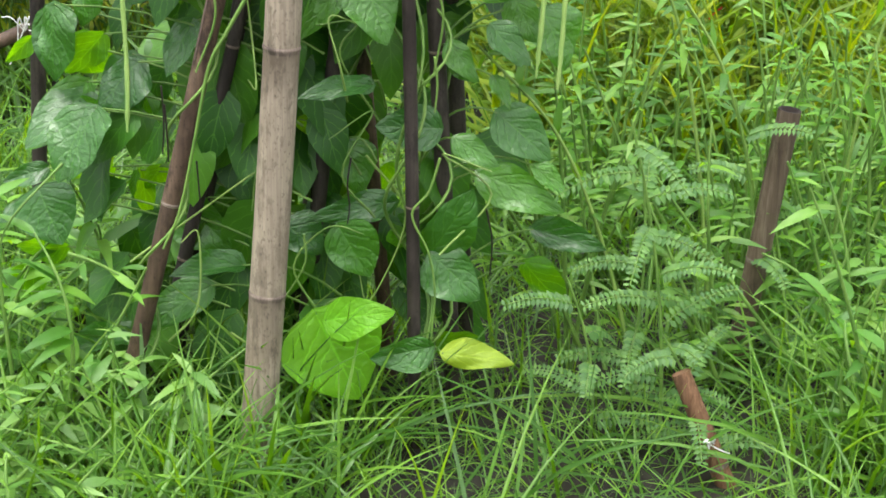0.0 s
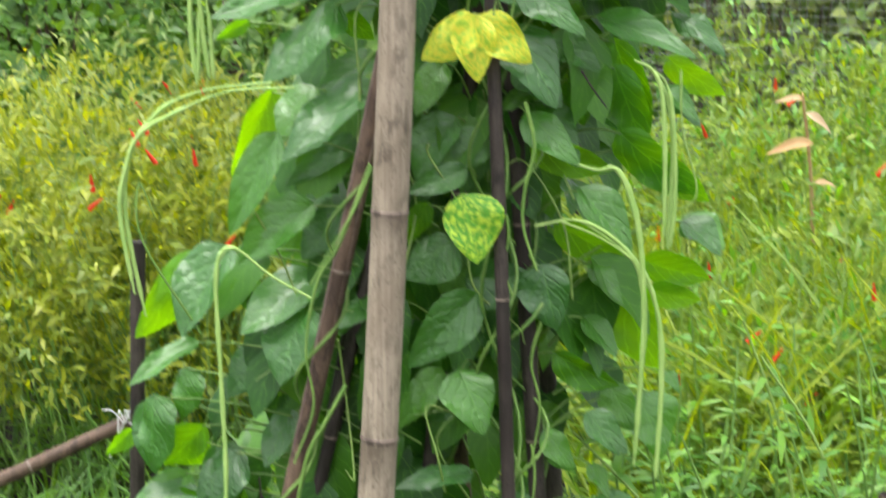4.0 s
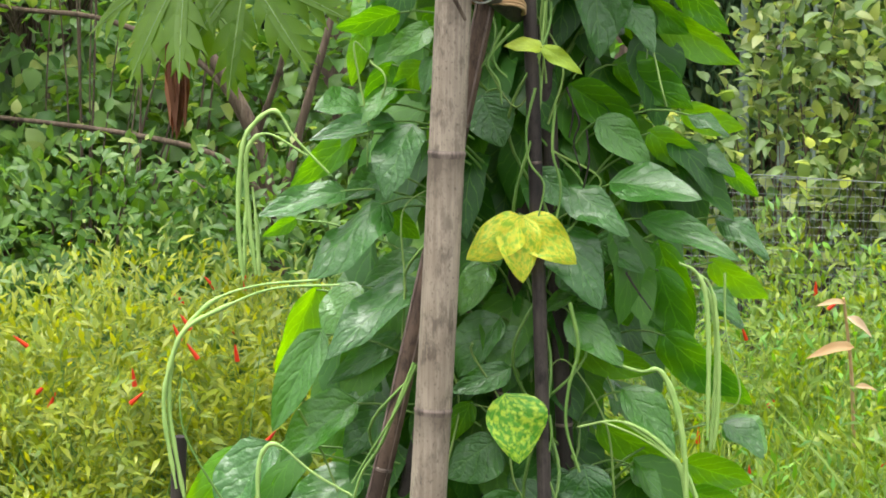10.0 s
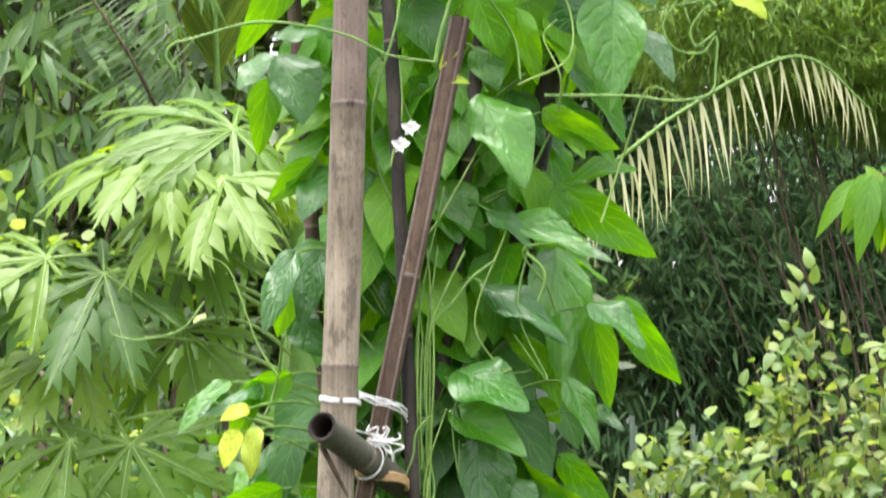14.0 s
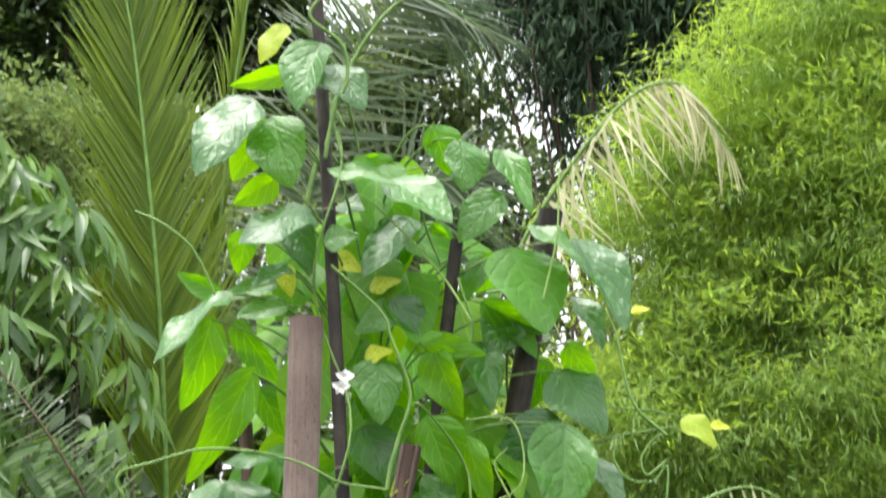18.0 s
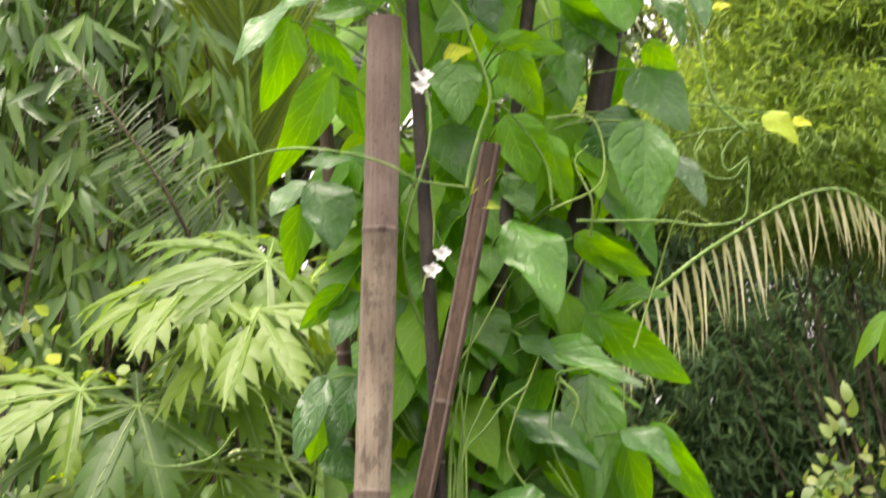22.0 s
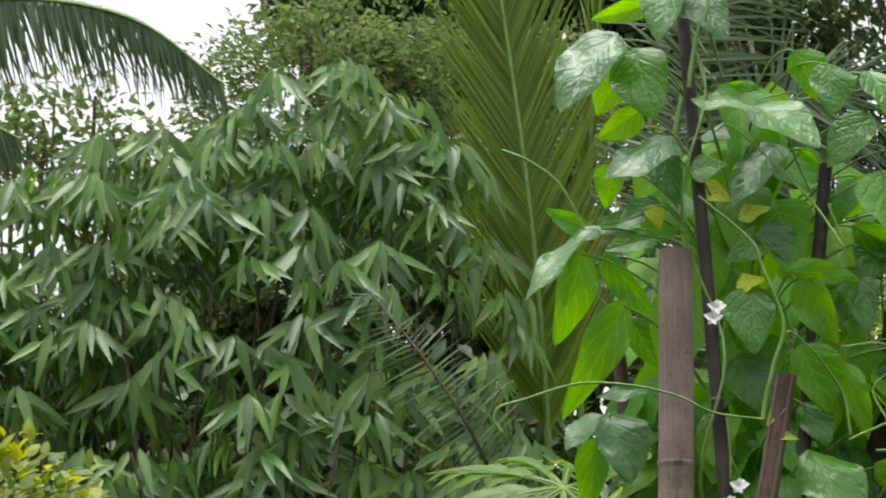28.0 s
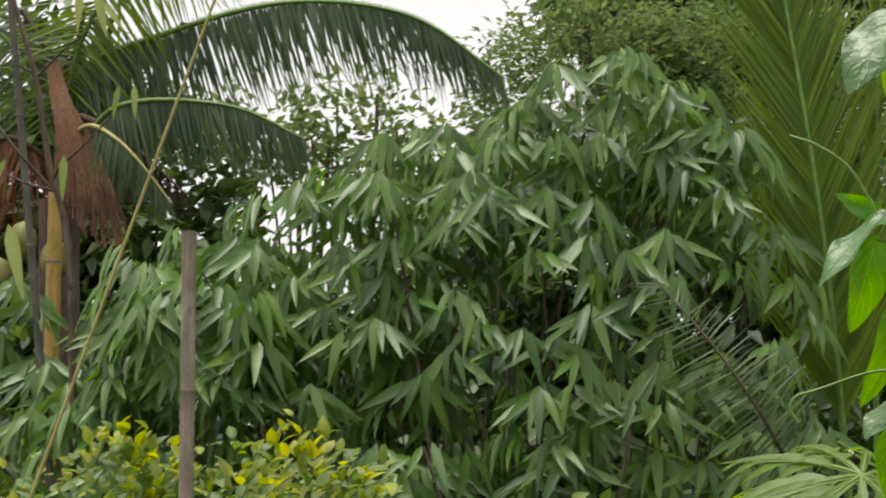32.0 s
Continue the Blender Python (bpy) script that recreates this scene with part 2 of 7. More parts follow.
BUSH_LEAF = leaf_material("bush_leaf", (0.042, 0.12, 0.019), (0.073, 0.17, 0.026), (0.13, 0.24, 0.042), 0.5, 0.38)
FENCE_LEAF = leaf_material("fence_bush_leaf", (0.06, 0.13, 0.025), (0.125, 0.2, 0.045), (0.25, 0.29, 0.085), 0.5, 0.36)
BUSH_TIP = leaf_material("bush_tip_leaf", (0.12, 0.215, 0.045), (0.2, 0.29, 0.07), (0.31, 0.36, 0.11), 0.5, 0.4)
FAN_LEAF = leaf_material("fan_bamboo_leaf", (0.04, 0.11, 0.018), (0.08, 0.185, 0.028), (0.15, 0.275, 0.045), 0.38, 0.34, spec=0.65)
THICKET_LEAF = leaf_material("thicket_leaf", (0.14, 0.245, 0.05), (0.19, 0.305, 0.064), (0.26, 0.375, 0.095), 0.6, 0.46)
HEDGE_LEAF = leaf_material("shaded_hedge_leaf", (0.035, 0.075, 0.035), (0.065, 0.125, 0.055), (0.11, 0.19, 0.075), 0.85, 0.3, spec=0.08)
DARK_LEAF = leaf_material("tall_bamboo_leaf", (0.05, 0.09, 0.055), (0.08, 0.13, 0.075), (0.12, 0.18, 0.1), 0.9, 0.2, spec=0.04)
# distance haze is put into the colour as paler, duller greens
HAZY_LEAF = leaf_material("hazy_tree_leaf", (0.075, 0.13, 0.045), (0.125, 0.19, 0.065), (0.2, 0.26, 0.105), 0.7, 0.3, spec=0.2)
TREE_LEAF = leaf_material("tree_leaf", (0.025, 0.055, 0.014), (0.05, 0.1, 0.022), (0.1, 0.17, 0.04), 0.5, 0.3)
PALM_LEAF = leaf_material("palm_leaflet", (0.07, 0.13, 0.018), (0.115, 0.19, 0.024), (0.185, 0.27, 0.035), 0.5, 0.38, spec=0.25)
PALM_DRY = leaf_material("pale_palm_leaflet", (0.32, 0.34, 0.17), (0.45, 0.46, 0.27), (0.6, 0.6, 0.4), 0.55, 0.3)
PALM_GREY = leaf_material("grey_palm_leaflet", (0.035, 0.07, 0.028), (0.065, 0.115, 0.045), (0.12, 0.17, 0.075), 0.5, 0.3)
MANGO_LEAF = leaf_material("hanging_leaf", (0.055, 0.17, 0.018), (0.09, 0.24, 0.025), (0.16, 0.32, 0.035), 0.4, 0.35, False, 0.3)
DEAD_DARK = leaf_material("dead_palm_leaf", (0.035, 0.022, 0.015), (0.06, 0.038, 0.025), (0.1, 0.065, 0.04), 0.8, 0.12)
DEAD_LEAF = leaf_material("dead_leaf", (0.12, 0.045, 0.02), (0.18, 0.07, 0.03), (0.25, 0.11, 0.05), 0.8, 0.15)
BAMBOO = culm_material("weathered_bamboo", (0.085, 0.064, 0.045), (0.225, 0.18, 0.132), (0.35, 0.292, 0.222), 0.6)
BAMBOO_BROWN = culm_material("brown_bamboo", (0.075, 0.05, 0.04), (0.16, 0.115, 0.095), (0.24, 0.185, 0.155), 0.4)
BAMBOO_RED = culm_material("reddish_bamboo", (0.03, 0.019, 0.013), (0.072, 0.045, 0.031), (0.145, 0.096, 0.066))
BAMBOO_DARK = culm_material("dark_rotten_bamboo", (0.009, 0.007, 0.006), (0.024, 0.018, 0.015), (0.062, 0.05, 0.042))
BAMBOO_GREEN = culm_material("green_grey_bamboo", (0.035, 0.034, 0.026), (0.07, 0.068, 0.05), (0.125, 0.12, 0.092), 0.5)
BAMBOO_YELLOW = wood_material("yellow_bamboo", (0.22, 0.13, 0.025), (0.34, 0.22, 0.045), (0.44, 0.31, 0.08), 8.0, 0.45)
NODE_DARK = culm_material("bamboo_node", (0.05, 0.036, 0.028), (0.14, 0.105, 0.085), (0.24, 0.19, 0.155))
# near black carries the shade inside cut canes; blackened dry stems share it
HOLLOW = plain_material("bamboo_hollow", (0.008, 0.005, 0.004), (0.022, 0.014, 0.011), 40.0, 0.9)
BARK = wood_material("bark", (0.05, 0.035, 0.025), (0.11, 0.08, 0.055), (0.2, 0.16, 0.12), 9.0, 0.9)
STALK = plain_material("pale_stalk", (0.15, 0.26, 0.05), (0.24, 0.36, 0.09), 30.0, 0.45)
STEM = plain_material("green_stem", (0.08, 0.18, 0.03), (0.17, 0.29, 0.06), 30.0, 0.5)
STEM_BROWN = plain_material("brown_stem", (0.06, 0.045, 0.025), (0.14, 0.1, 0.05), 30.0, 0.8)
POD = plain_material("bean_pod", (0.22, 0.38, 0.09), (0.33, 0.48, 0.14), 25.0, 0.5, 0.3)
STRING = plain_material("white_string", (0.6, 0.6, 0.58), (0.8, 0.8, 0.8), 80.0, 0.6)
CANE_YELLOW = plain_material("yellowing_cane", (0.26, 0.25, 0.07), (0.42, 0.36, 0.13), 12.0, 0.5)
TWINE = plain_material("tan_twine", (0.35, 0.22, 0.1), (0.5, 0.34, 0.18), 80.0, 0.8)
PETAL = plain_material("white_petal", (0.75, 0.75, 0.7), (0.85, 0.85, 0.85), 50.0, 0.5)
CHILI_RED = plain_material("red_chili", (0.5, 0.02, 0.008), (0.65, 0.05, 0.01), 30.0, 0.3)
ORANGE_LEAF = leaf_material("withered_orange_leaf", (0.42, 0.25, 0.1), (0.5, 0.36, 0.2), (0.55, 0.42, 0.28), 0.6, 0.3)
# near-black soil: shade at the foot of grass and weeds is in the colour
SOIL = plain_material("garden_soil", (0.007, 0.006, 0.004), (0.019, 0.016, 0.01), 6.0, 0.95, 0.6)
NET = plain_material("net_cord", (0.13, 0.15, 0.13), (0.2, 0.22, 0.2), 40.0, 0.7)
COCONUT = plain_material("coconut_husk", (0.12, 0.15, 0.03), (0.22, 0.2, 0.06), 12.0, 0.5)
FIBRE = wood_material("palm_fibre", (0.07, 0.035, 0.018), (0.16, 0.085, 0.045), (0.27, 0.17, 0.1), 16.0, 0.9)
CANE_PALE = plain_material("pale_cane", (0.08, 0.12, 0.085), (0.16, 0.21, 0.16), 18.0, 0.6)

# ---- tools for meshes ----
RNG = np.random.default_rng(7)


def unit(v):
    v = np.asarray(v, float)
    return v / (np.linalg.norm(v, axis=-1, keepdims=True) + 1e-9)


def leaf_shape(profile, rows=6, cols=2, fold=0.2, droop=0.25, wave=0.0, lop=0.0, pucker=0.0):
    """A unit leaf along +y that faces +z: points, triangles and the places on the leaf (across, along).
    profile(s): its half width at s; fold: how far the halves rise; droop: how far the tip bends down."""
    pts, uv = [], []
    for i in range(rows + 1):
        s = i / rows
        w = profile(s)
        for j in range(-cols, cols + 1):
            k = j / cols
            x = w * k * (1 + lop * k)
            z = fold * abs(x) - droop * s * s + wave * math.sin(9 * s + 2.0 * k) * abs(k) * w
            z += pucker * math.sin(math.pi * (9 * s - 4.5 * abs(k))) * min(1, 3 * abs(k)) * math.sin(math.pi * s) ** 0.5 * (0.6 + 0.4 * math.sin(5 * s + 7 * k))
            pts.append((x, s - 0.06 * abs(k) * (1 - s), z))
            uv.append((0.5 + 0.5 * k, s))
    n = 2 * cols + 1
    tri = []
    for i in range(rows):
        for j in range(2 * cols):
            a = i * n + j
            tri += [(a, a + 1, a + n + 1), (a, a + n + 1, a + n)]
    return np.array(pts), np.array(tri), np.array(uv)


def strip(width, rows=4, droop=0.4, fold=0.15, taper=1.0):
    return leaf_shape(lambda s: width * (min(1, 0.35 + 3 * s)) * (1 - s ** (2.2 * taper)) + 0.0005, rows, 1, fold, droop)


OVATE = lambda s: 0.355 * (math.sin(math.pi * min(1, s ** 0.74)) ** 0.74) * (1 - 0.2 * s) + 0.002
LANCE = lambda s: 0.085 * math.sin(math.pi * s ** 0.7) ** 0.8 + 0.002
BROAD = lambda s: 0.16 * math.sin(math.pi * s ** 0.7) ** 0.9 + 0.002
ELLIPSE = lambda s: 0.26 * math.sin(math.pi * s ** 0.85) ** 0.8 + 0.002


def mesh_of(name, pts, tri, uv=None, material=None, smooth=True):
    me = bpy.data.meshes.new(name)
    pts, tri = np.asarray(pts, np.float32), np.asarray(tri, np.int32)
    me.vertices.add(len(pts))
    me.vertices.foreach_set("co", pts.ravel())
    me.loops.add(tri.size)
    me.loops.foreach_set("vertex_index", tri.ravel())
    me.polygons.add(len(tri))
    me.polygons.foreach_set("loop_start", np.arange(0, tri.size, 3, dtype=np.int32))
    me.polygons.foreach_set("use_smooth", np.full(len(tri), smooth))
    if uv is not None:
        layer = me.uv_layers.new(name="leaf")
        layer.data.foreach_set("uv", np.asarray(uv, np.float32)[tri.ravel()].ravel())
    me.update()
    me.validate()
    if material:
        me.materials.append(material)
    return me


def frames_of(way, face):
    """Turns whose y runs along way and whose z faces as near to face as can be."""
    y = unit(way)
    x = unit(np.cross(y, np.asarray(face, float)))
    return np.stack([x, y, np.cross(x, y)], -1)


def many(shapes, at, way, face, size):
    """All the leaves at once: points, triangles, uv."""
    at, way, face, size = [np.asarray(a, float) for a in (at, way, face, size)]
    turn = frames_of(way, face)
    pick = np.arange(len(at)) % len(shapes)
    P, T, U, off = [], [], [], 0
    for k, (p, t, u) in enumerate(shapes):
        sel = np.where(pick == k)[0]
        if not len(sel):
            continue
        q = np.einsum("nij,pj->npi", turn[sel], p) * size[sel, None, None] + at[sel, None, :]
        P.append(q.reshape(-1, 3))
        T.append((t[None] + (off + np.arange(len(sel)) * len(p))[:, None, None]).reshape(-1, 3))
        U.append(np.tile(u, (len(sel), 1)))
        off += len(sel) * len(p)
    return np.concatenate(P), np.concatenate(T), np.concatenate(U)


def under(ob, parent):
    ob.parent = parent
    return ob


def thing(name, label, category, group="", kind="", at=(0, 0, 0)):
    ob = new(name)
    ob.location = at
    ob.empty_display_size = 0.1
    return tagged(ob, label, category, group, kind)


def part(name, mesh, parent, label="", kind=""):
    """One mesh object under a thing or under a part; the mesh is in the world's metres."""
    ob = new(name, mesh)
    ob.parent = parent
    if parent.parent is None:
        ob.matrix_parent_inverse = Matrix.Translation(-parent.location)
    return tagged(ob, label, kind=kind)


def tube_points(path, radii, sides=8, cap=True):
    path = np.asarray(path, float)
    n = len(path)
    radii = np.broadcast_to(np.asarray(radii, float), (n,))
    tan = unit(np.gradient(path, axis=0))
    ref = np.array([0.0, 1.0, 0.0]) if abs(tan[:, 1]).max() < 0.9 else np.array([1.0, 0.0, 0.0])
    a = unit(np.cross(tan, ref))
    b = np.cross(tan, a)
    ang = np.linspace(0, 2 * np.pi, sides, endpoint=False)
    ring = np.cos(ang)[None, :, None] * a[:, None] + np.sin(ang)[None, :, None] * b[:, None]
    pts = (path[:, None] + ring * radii[:, None, None]).reshape(-1, 3)
    tri = []
    for i in range(n - 1):
        for j in range(sides):
            p, q = i * sides + j, i * sides + (j + 1) % sides
            tri += [(p, q, q + sides), (p, q + sides, p + sides)]
    if cap == "first":
        pts = np.concatenate([pts, pts[:sides], path[:1]])
        tri += [(n * sides + (j + 1) % sides, n * sides + j, (n + 1) * sides) for j in range(sides)]
    elif cap:
        k = n * sides
        pts = np.concatenate([pts, pts[:sides], pts[-sides:], path[:1], path[-1:]])
        for j in range(sides):
            tri += [(k + (j + 1) % sides, k + j, k + 2 * sides), (k + sides + j, k + sides + (j + 1) % sides, k + 2 * sides + 1)]
    return pts, np.array(tri)


def tubes(name, list_of, material, sides=6):
    """One mesh of several tubes, each (path, radii)."""
    P, T, off = [], [], 0
    for path, radii in list_of:
        p, t = tube_points(path, radii, sides)
        P.append(p)
        T.append(t + off)
        off += len(p)
    return mesh_of(name, np.concatenate(P), np.concatenate(T), None, material)


def curve_between(a, b, sag=(0, 0, 0), n=10):
    a, b, sag = np.array(a, float), np.array(b, float), np.array(sag, float)
    s = np.linspace(0, 1, n)[:, None]
    return a * (1 - s) + b * s + sag * 4 * s * (1 - s)


def singles(name, meshes, at, way, face, size, parent, origin=(0, 0, 0), label=""):
    """Leaves that are objects of their own and share a few meshes."""
    turn = frames_of(np.asarray(way, float), np.asarray(face, float))
    for k in range(len(at)):
        ob = new(name, meshes[k % len(meshes)])
        ob.parent = parent
        ob.matrix_basis = Matrix.Translation(Vector(at[k]) - Vector(origin)) @ Matrix(turn[k].tolist()).to_4x4() @ Matrix.Scale(float(size[k]), 4)
        if label:
            tagged(ob, label)

# ---- ground ----


def build_ground():
    n = 90
    xs = np.sign(np.linspace(-1, 1, n)) * np.abs(np.linspace(-1, 1, n)) ** 2.6 * 200
    ys = np.sign(np.linspace(-1, 1, n)) * np.abs(np.linspace(-1, 1, n)) ** 2.6 * 200 + 4
    X, Y = np.meshgrid(xs, ys)
    Z = np.zeros_like(X)
    for i in range(n):
        for j in range(n):
            r = math.hypot(X[i, j], Y[i, j] - 4)
            Z[i, j] = 0.03 * noise.noise((X[i, j] * 1.7, Y[i, j] * 1.7, 0)) * min(1, 8 / (r + 1)) - 0.01
    pts = np.stack([X, Y, Z], -1).reshape(-1, 3)
    tri = []
    for i in range(n - 1):
        for j in range(n - 1):
            a = i * n + j
            tri += [(a, a + 1, a + n + 1), (a, a + n + 1, a + n)]
    ob = new("ground", mesh_of("ground", pts, np.array(tri), None, SOIL))
    tagged(ob, "damp garden soil, the shade under grass and weeds put into its dark colour", "ground", kind="structure")


build_ground()
GRASS_SHAPES = [strip(0.011, 5, d, 0.2) for d in (0.1, 0.35, 0.6, 0.9)]


def grass(name, label, n, box, height, material, shapes=GRASS_SHAPES, lean=0.45, clump=0.0, thin=None):
    x0, x1, y0, y1 = box
    at = np.stack([RNG.uniform(x0, x1, n), RNG.uniform(y0, y1, n), np.full(n, -0.01)], 1)
    if clump:
        c = np.stack([RNG.uniform(x0, x1, n // 14 + 1), RNG.uniform(y0, y1, n // 14 + 1), np.full(n // 14 + 1, -0.01)], 1)
        at = c[RNG.integers(0, len(c), n)] + RNG.normal(0, clump, (n, 3)) * (1, 1, 0)
    if thin:
        keep = ~((at[:, 0] > thin[0]) & (at[:, 0] < thin[1]) & (at[:, 1] < thin[2]) & (RNG.random(n) < thin[3]))
        at, n = at[keep], int(keep.sum())
    way = np.concatenate([RNG.normal(0, lean, (n, 2)), np.ones((n, 1))], 1)
    face = np.concatenate([-way[:, :2] * 1.0 + RNG.normal(0, 0.05, (n, 2)), 0.3 * np.ones((n, 1))], 1)
    p, t, u = many(shapes, at, way, face, RNG.uniform(height[0], height[1], n))
    ob = new(name, mesh_of(name, p, t, u, material))
    return tagged(ob, label, "grass", kind="stuff")


WIDE_GRASS = [strip(0.028, 6, d, 0.35) for d in (0.25, 0.6, 0.95)]
grass("grass", "short dense grass covering the soil", 14000, (-1.2, 1.5, 2.4, 4.2), (0.04, 0.15), GRASS, lean=0.7, thin=(0.1, 0.65, 4.2, 0.25))
grass("grass", "long green grass blades round the bean poles", 5200, (-0.95, 1.3, 2.6, 4.1), (0.12, 0.3), GRASS, lean=0.35, clump=0.05, thin=(0.1, 0.65, 4.2, 0.65))
grass("grass", "broad-bladed bright grass tufts", 90, (-0.8, 0.05, 2.62, 2.95), (0.14, 0.28), GRASS, WIDE_GRASS, 0.4)
grass("grass", "thick grass between the garden beds", 9000, (-2.4, 2.6, 3.9, 8.0), (0.12, 0.42), GRASS, clump=0.08)
grass("grass", "tall thin lime-green grass among the chili plants", 4200, (0.4, 1.9, 3.9, 5.6), (0.25, 0.75), CHILI_LIME, [strip(0.006, 5, d, 0.2) for d in (0.15, 0.4, 0.7)], 0.3, clump=0.07)
grass("grass", "rough grass at the edge of the garden", 6000, (-7, 7, 7.0, 16), (0.2, 0.6), GRASS, clump=0.2)
grass("grass", "short open grass before the bean poles", 16000, (-4.5, 4.5, -4.5, 2.5), (0.05, 0.14), GRASS, lean=0.7)
grass("grass", "grass beside the garden beds", 9000, (-6, 6, 2.4, 7.5), (0.08, 0.25), GRASS, lean=0.6, thin=(-1.3, 1.6, 7.5, 1.0))

# ---- bamboo poles ----


def bamboo(name, label, base, tip, radius, nodes, material, taper=0.9, category="pole", lean_bow=(0, 0, 0), group="", hollow=False, sides=20, top=None, split=None):
    """A culm of one part per internode, with a ring at each node (nodes: heights as shares of the length)."""
    base, tip = np.array(base, float), np.array(tip, float)
    ob = thing(name, label, category, group, at=tuple(base))
    stops = [0.0, *nodes, 1.0]
    bow = np.array(lean_bow, float)

    def spot(s):
        return base * (1 - s) + tip * s + bow * 4 * s * (1 - s)

    for a, b in zip(stops[:-1], stops[1:]):
        s = np.linspace(a, b, 9)
        k = np.linspace(0, 1, 9)
        r = radius * (1 - (1 - taper) * s) * (1 + 0.004 * np.maximum(0, 1 - 8 * k) * (a > 0) + 0.006 * np.maximum(0, 8 * k - 7) * (b < 1))
        p, t = tube_points(np.array([spot(v) for v in s]), r, sides, "first" if hollow and b == 1.0 else True)
        part("internode", mesh_of("internode", p, t, None, top if top and b == 1.0 else material), ob)
    for v in nodes:
        span = 0.6 * radius / np.linalg.norm(tip - base)
        s = v + span * np.array([-0.7, -0.4, -0.2, -0.05, 0.05, 0.2])
        r = radius * (1 - (1 - taper) * v) * np.array([0.98, 1.02, 1.05, 1.06, 1.035, 0.98])
        p, t = tube_points(np.array([spot(q) for q in s]), r, sides)
        part("node_ring", mesh_of("node_ring", p, t, None, NODE_DARK), ob, "dark raised bamboo node")
    if split:
        for side, s0 in ((-0.86, 0.3), (0.5, 0.35)):
            s = np.linspace(s0, 1.0, 24)
            rim = np.array([spot(v) for v in s]) + (side * radius, -0.62 * radius - 0.17 * radius * (side > 0), 0)
            part("split_edge", tubes("split_edge", [(rim, np.linspace(0.001, 0.0028, 24))], split, 6), ob, "pale split edge of the cane")
    if hollow:
        deep = 2.4 * radius / np.linalg.norm(tip - base)
        inner = np.array([spot(1.0 - deep), spot(1.0 - 0.5 * deep), spot(1.0)])
        p, t = tube_points(np.concatenate([inner, inner[-1:] + 0.0001 * (tip - base)]), radius * taper * np.array([0.8, 0.8, 0.8, 1.0]), sides, "first")
        part("hollow", mesh_of("hollow", p, t, None, HOLLOW), ob, "dark hollow end of the cut cane")
    return ob


MAIN_BASE, MAIN_TIP = (-0.086, 2.9, -0.05), (0.028, 2.9, 2.207)
bamboo("bamboo_pole", "thick weathered grey-brown bamboo pole standing upright", MAIN_BASE, MAIN_TIP, 0.0252, [0.142, 0.298, 0.433, 0.581, 0.729, 0.877], BAMBOO, 0.88, lean_bow=(0.0195, 0, 0), hollow=True, sides=28, top=BAMBOO_BROWN)
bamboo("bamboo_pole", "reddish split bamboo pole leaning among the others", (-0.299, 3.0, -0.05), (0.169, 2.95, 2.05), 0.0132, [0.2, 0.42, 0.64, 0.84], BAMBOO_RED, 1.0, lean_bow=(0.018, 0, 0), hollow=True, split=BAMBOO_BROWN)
bamboo("bamboo_pole", "thin dark bamboo pole wound with bean vines", (0.148, 2.97, -0.05), (0.034, 3.06, 2.76), 0.0095, [0.15, 0.3, 0.46, 0.6, 0.74, 0.87], BAMBOO_DARK, 0.95, lean_bow=(0.02, -0.04, 0))
bamboo("bamboo_pole", "dark rotten bamboo pole under the vines", (0.24, 3.2, -0.05), (0.125, 3.2, 1.75), 0.013, [0.2, 0.42, 0.66, 0.88], BAMBOO_DARK, 0.85, lean_bow=(0.01, 0, 0))
bamboo("bamboo_pole", "dark bamboo pole leaning out at the top", (-0.05, 3.25, -0.05), (0.376, 3.1, 2.42), 0.019, [0.2, 0.4, 0.6, 0.8], BAMBOO_DARK, 0.9)
bamboo("bamboo_pole", "thin grey bamboo cane among the bean leaves", (-0.03, 3.12, -0.05), (0.237, 3.05, 2.36), 0.0115, [0.2, 0.4, 0.6, 0.8], BAMBOO_DARK, 0.8)
bamboo("bamboo_pole", "brown bamboo cane ending among the bean leaves", (-0.23, 3.12, -0.05), (-0.075, 3.1, 0.72), 0.013, [0.35, 0.7], BAMBOO_DARK, 0.95)
bamboo("bamboo_pole", "short reddish bamboo stake end among the leaves", (0.12, 3.2, 0.0), (-0.052, 3.12, 2.11), 0.011, [0.3, 0.6, 0.85], BAMBOO_RED, 0.9)
bamboo("bamboo_pole", "slim dark cane leaning beside the split pole", (-0.255, 3.08, -0.05), (-0.015, 3.08, 0.95), 0.0105, [0.3, 0.62, 0.9], BAMBOO_DARK, 0.9)
bamboo("bamboo_pole", "split blackened bamboo pole at the vine's foot", (0.214, 3.06, -0.05), (0.13, 3.06, 1.42), 0.0125, [0.2, 0.42, 0.63, 0.85], BAMBOO_DARK, 0.9)

# ---- the bean vine on the poles ----
BEAN_DROOP = (0.12, 0.2, 0.16, 0.26, 0.08, 0.3)
BEAN_SHAPES = [
    leaf_shape(OVATE, 14, 4, 0.22, 0.12, 0.1, 0, 0.009), leaf_shape(OVATE, 14, 4, 0.06, 0.2, 0.2, 0.14, 0.011),
    leaf_shape(OVATE, 14, 4, 0.38, 0.16, 0.2, 0.2, 0.01), leaf_shape(OVATE, 14, 4, -0.12, 0.26, 0.26, -0.22, 0.009),
    leaf_shape(OVATE, 14, 4, 0.3, 0.08, 0.14, -0.16, 0.008), leaf_shape(lambda s: OVATE(s) * 0.94, 14, 4, 0.12, 0.3, 0.22, 0.08, 0.01),
]
INNER_SHAPES = [leaf_shape(OVATE, 7, 2, f, d, 0.15) for f, d in ((0.25, 0.2), (0.1, 0.35), (0.4, 0.1))]
BEAN_MESH = [mesh_of("leaflet", p, t, u, BEAN) for p, t, u in BEAN_SHAPES]
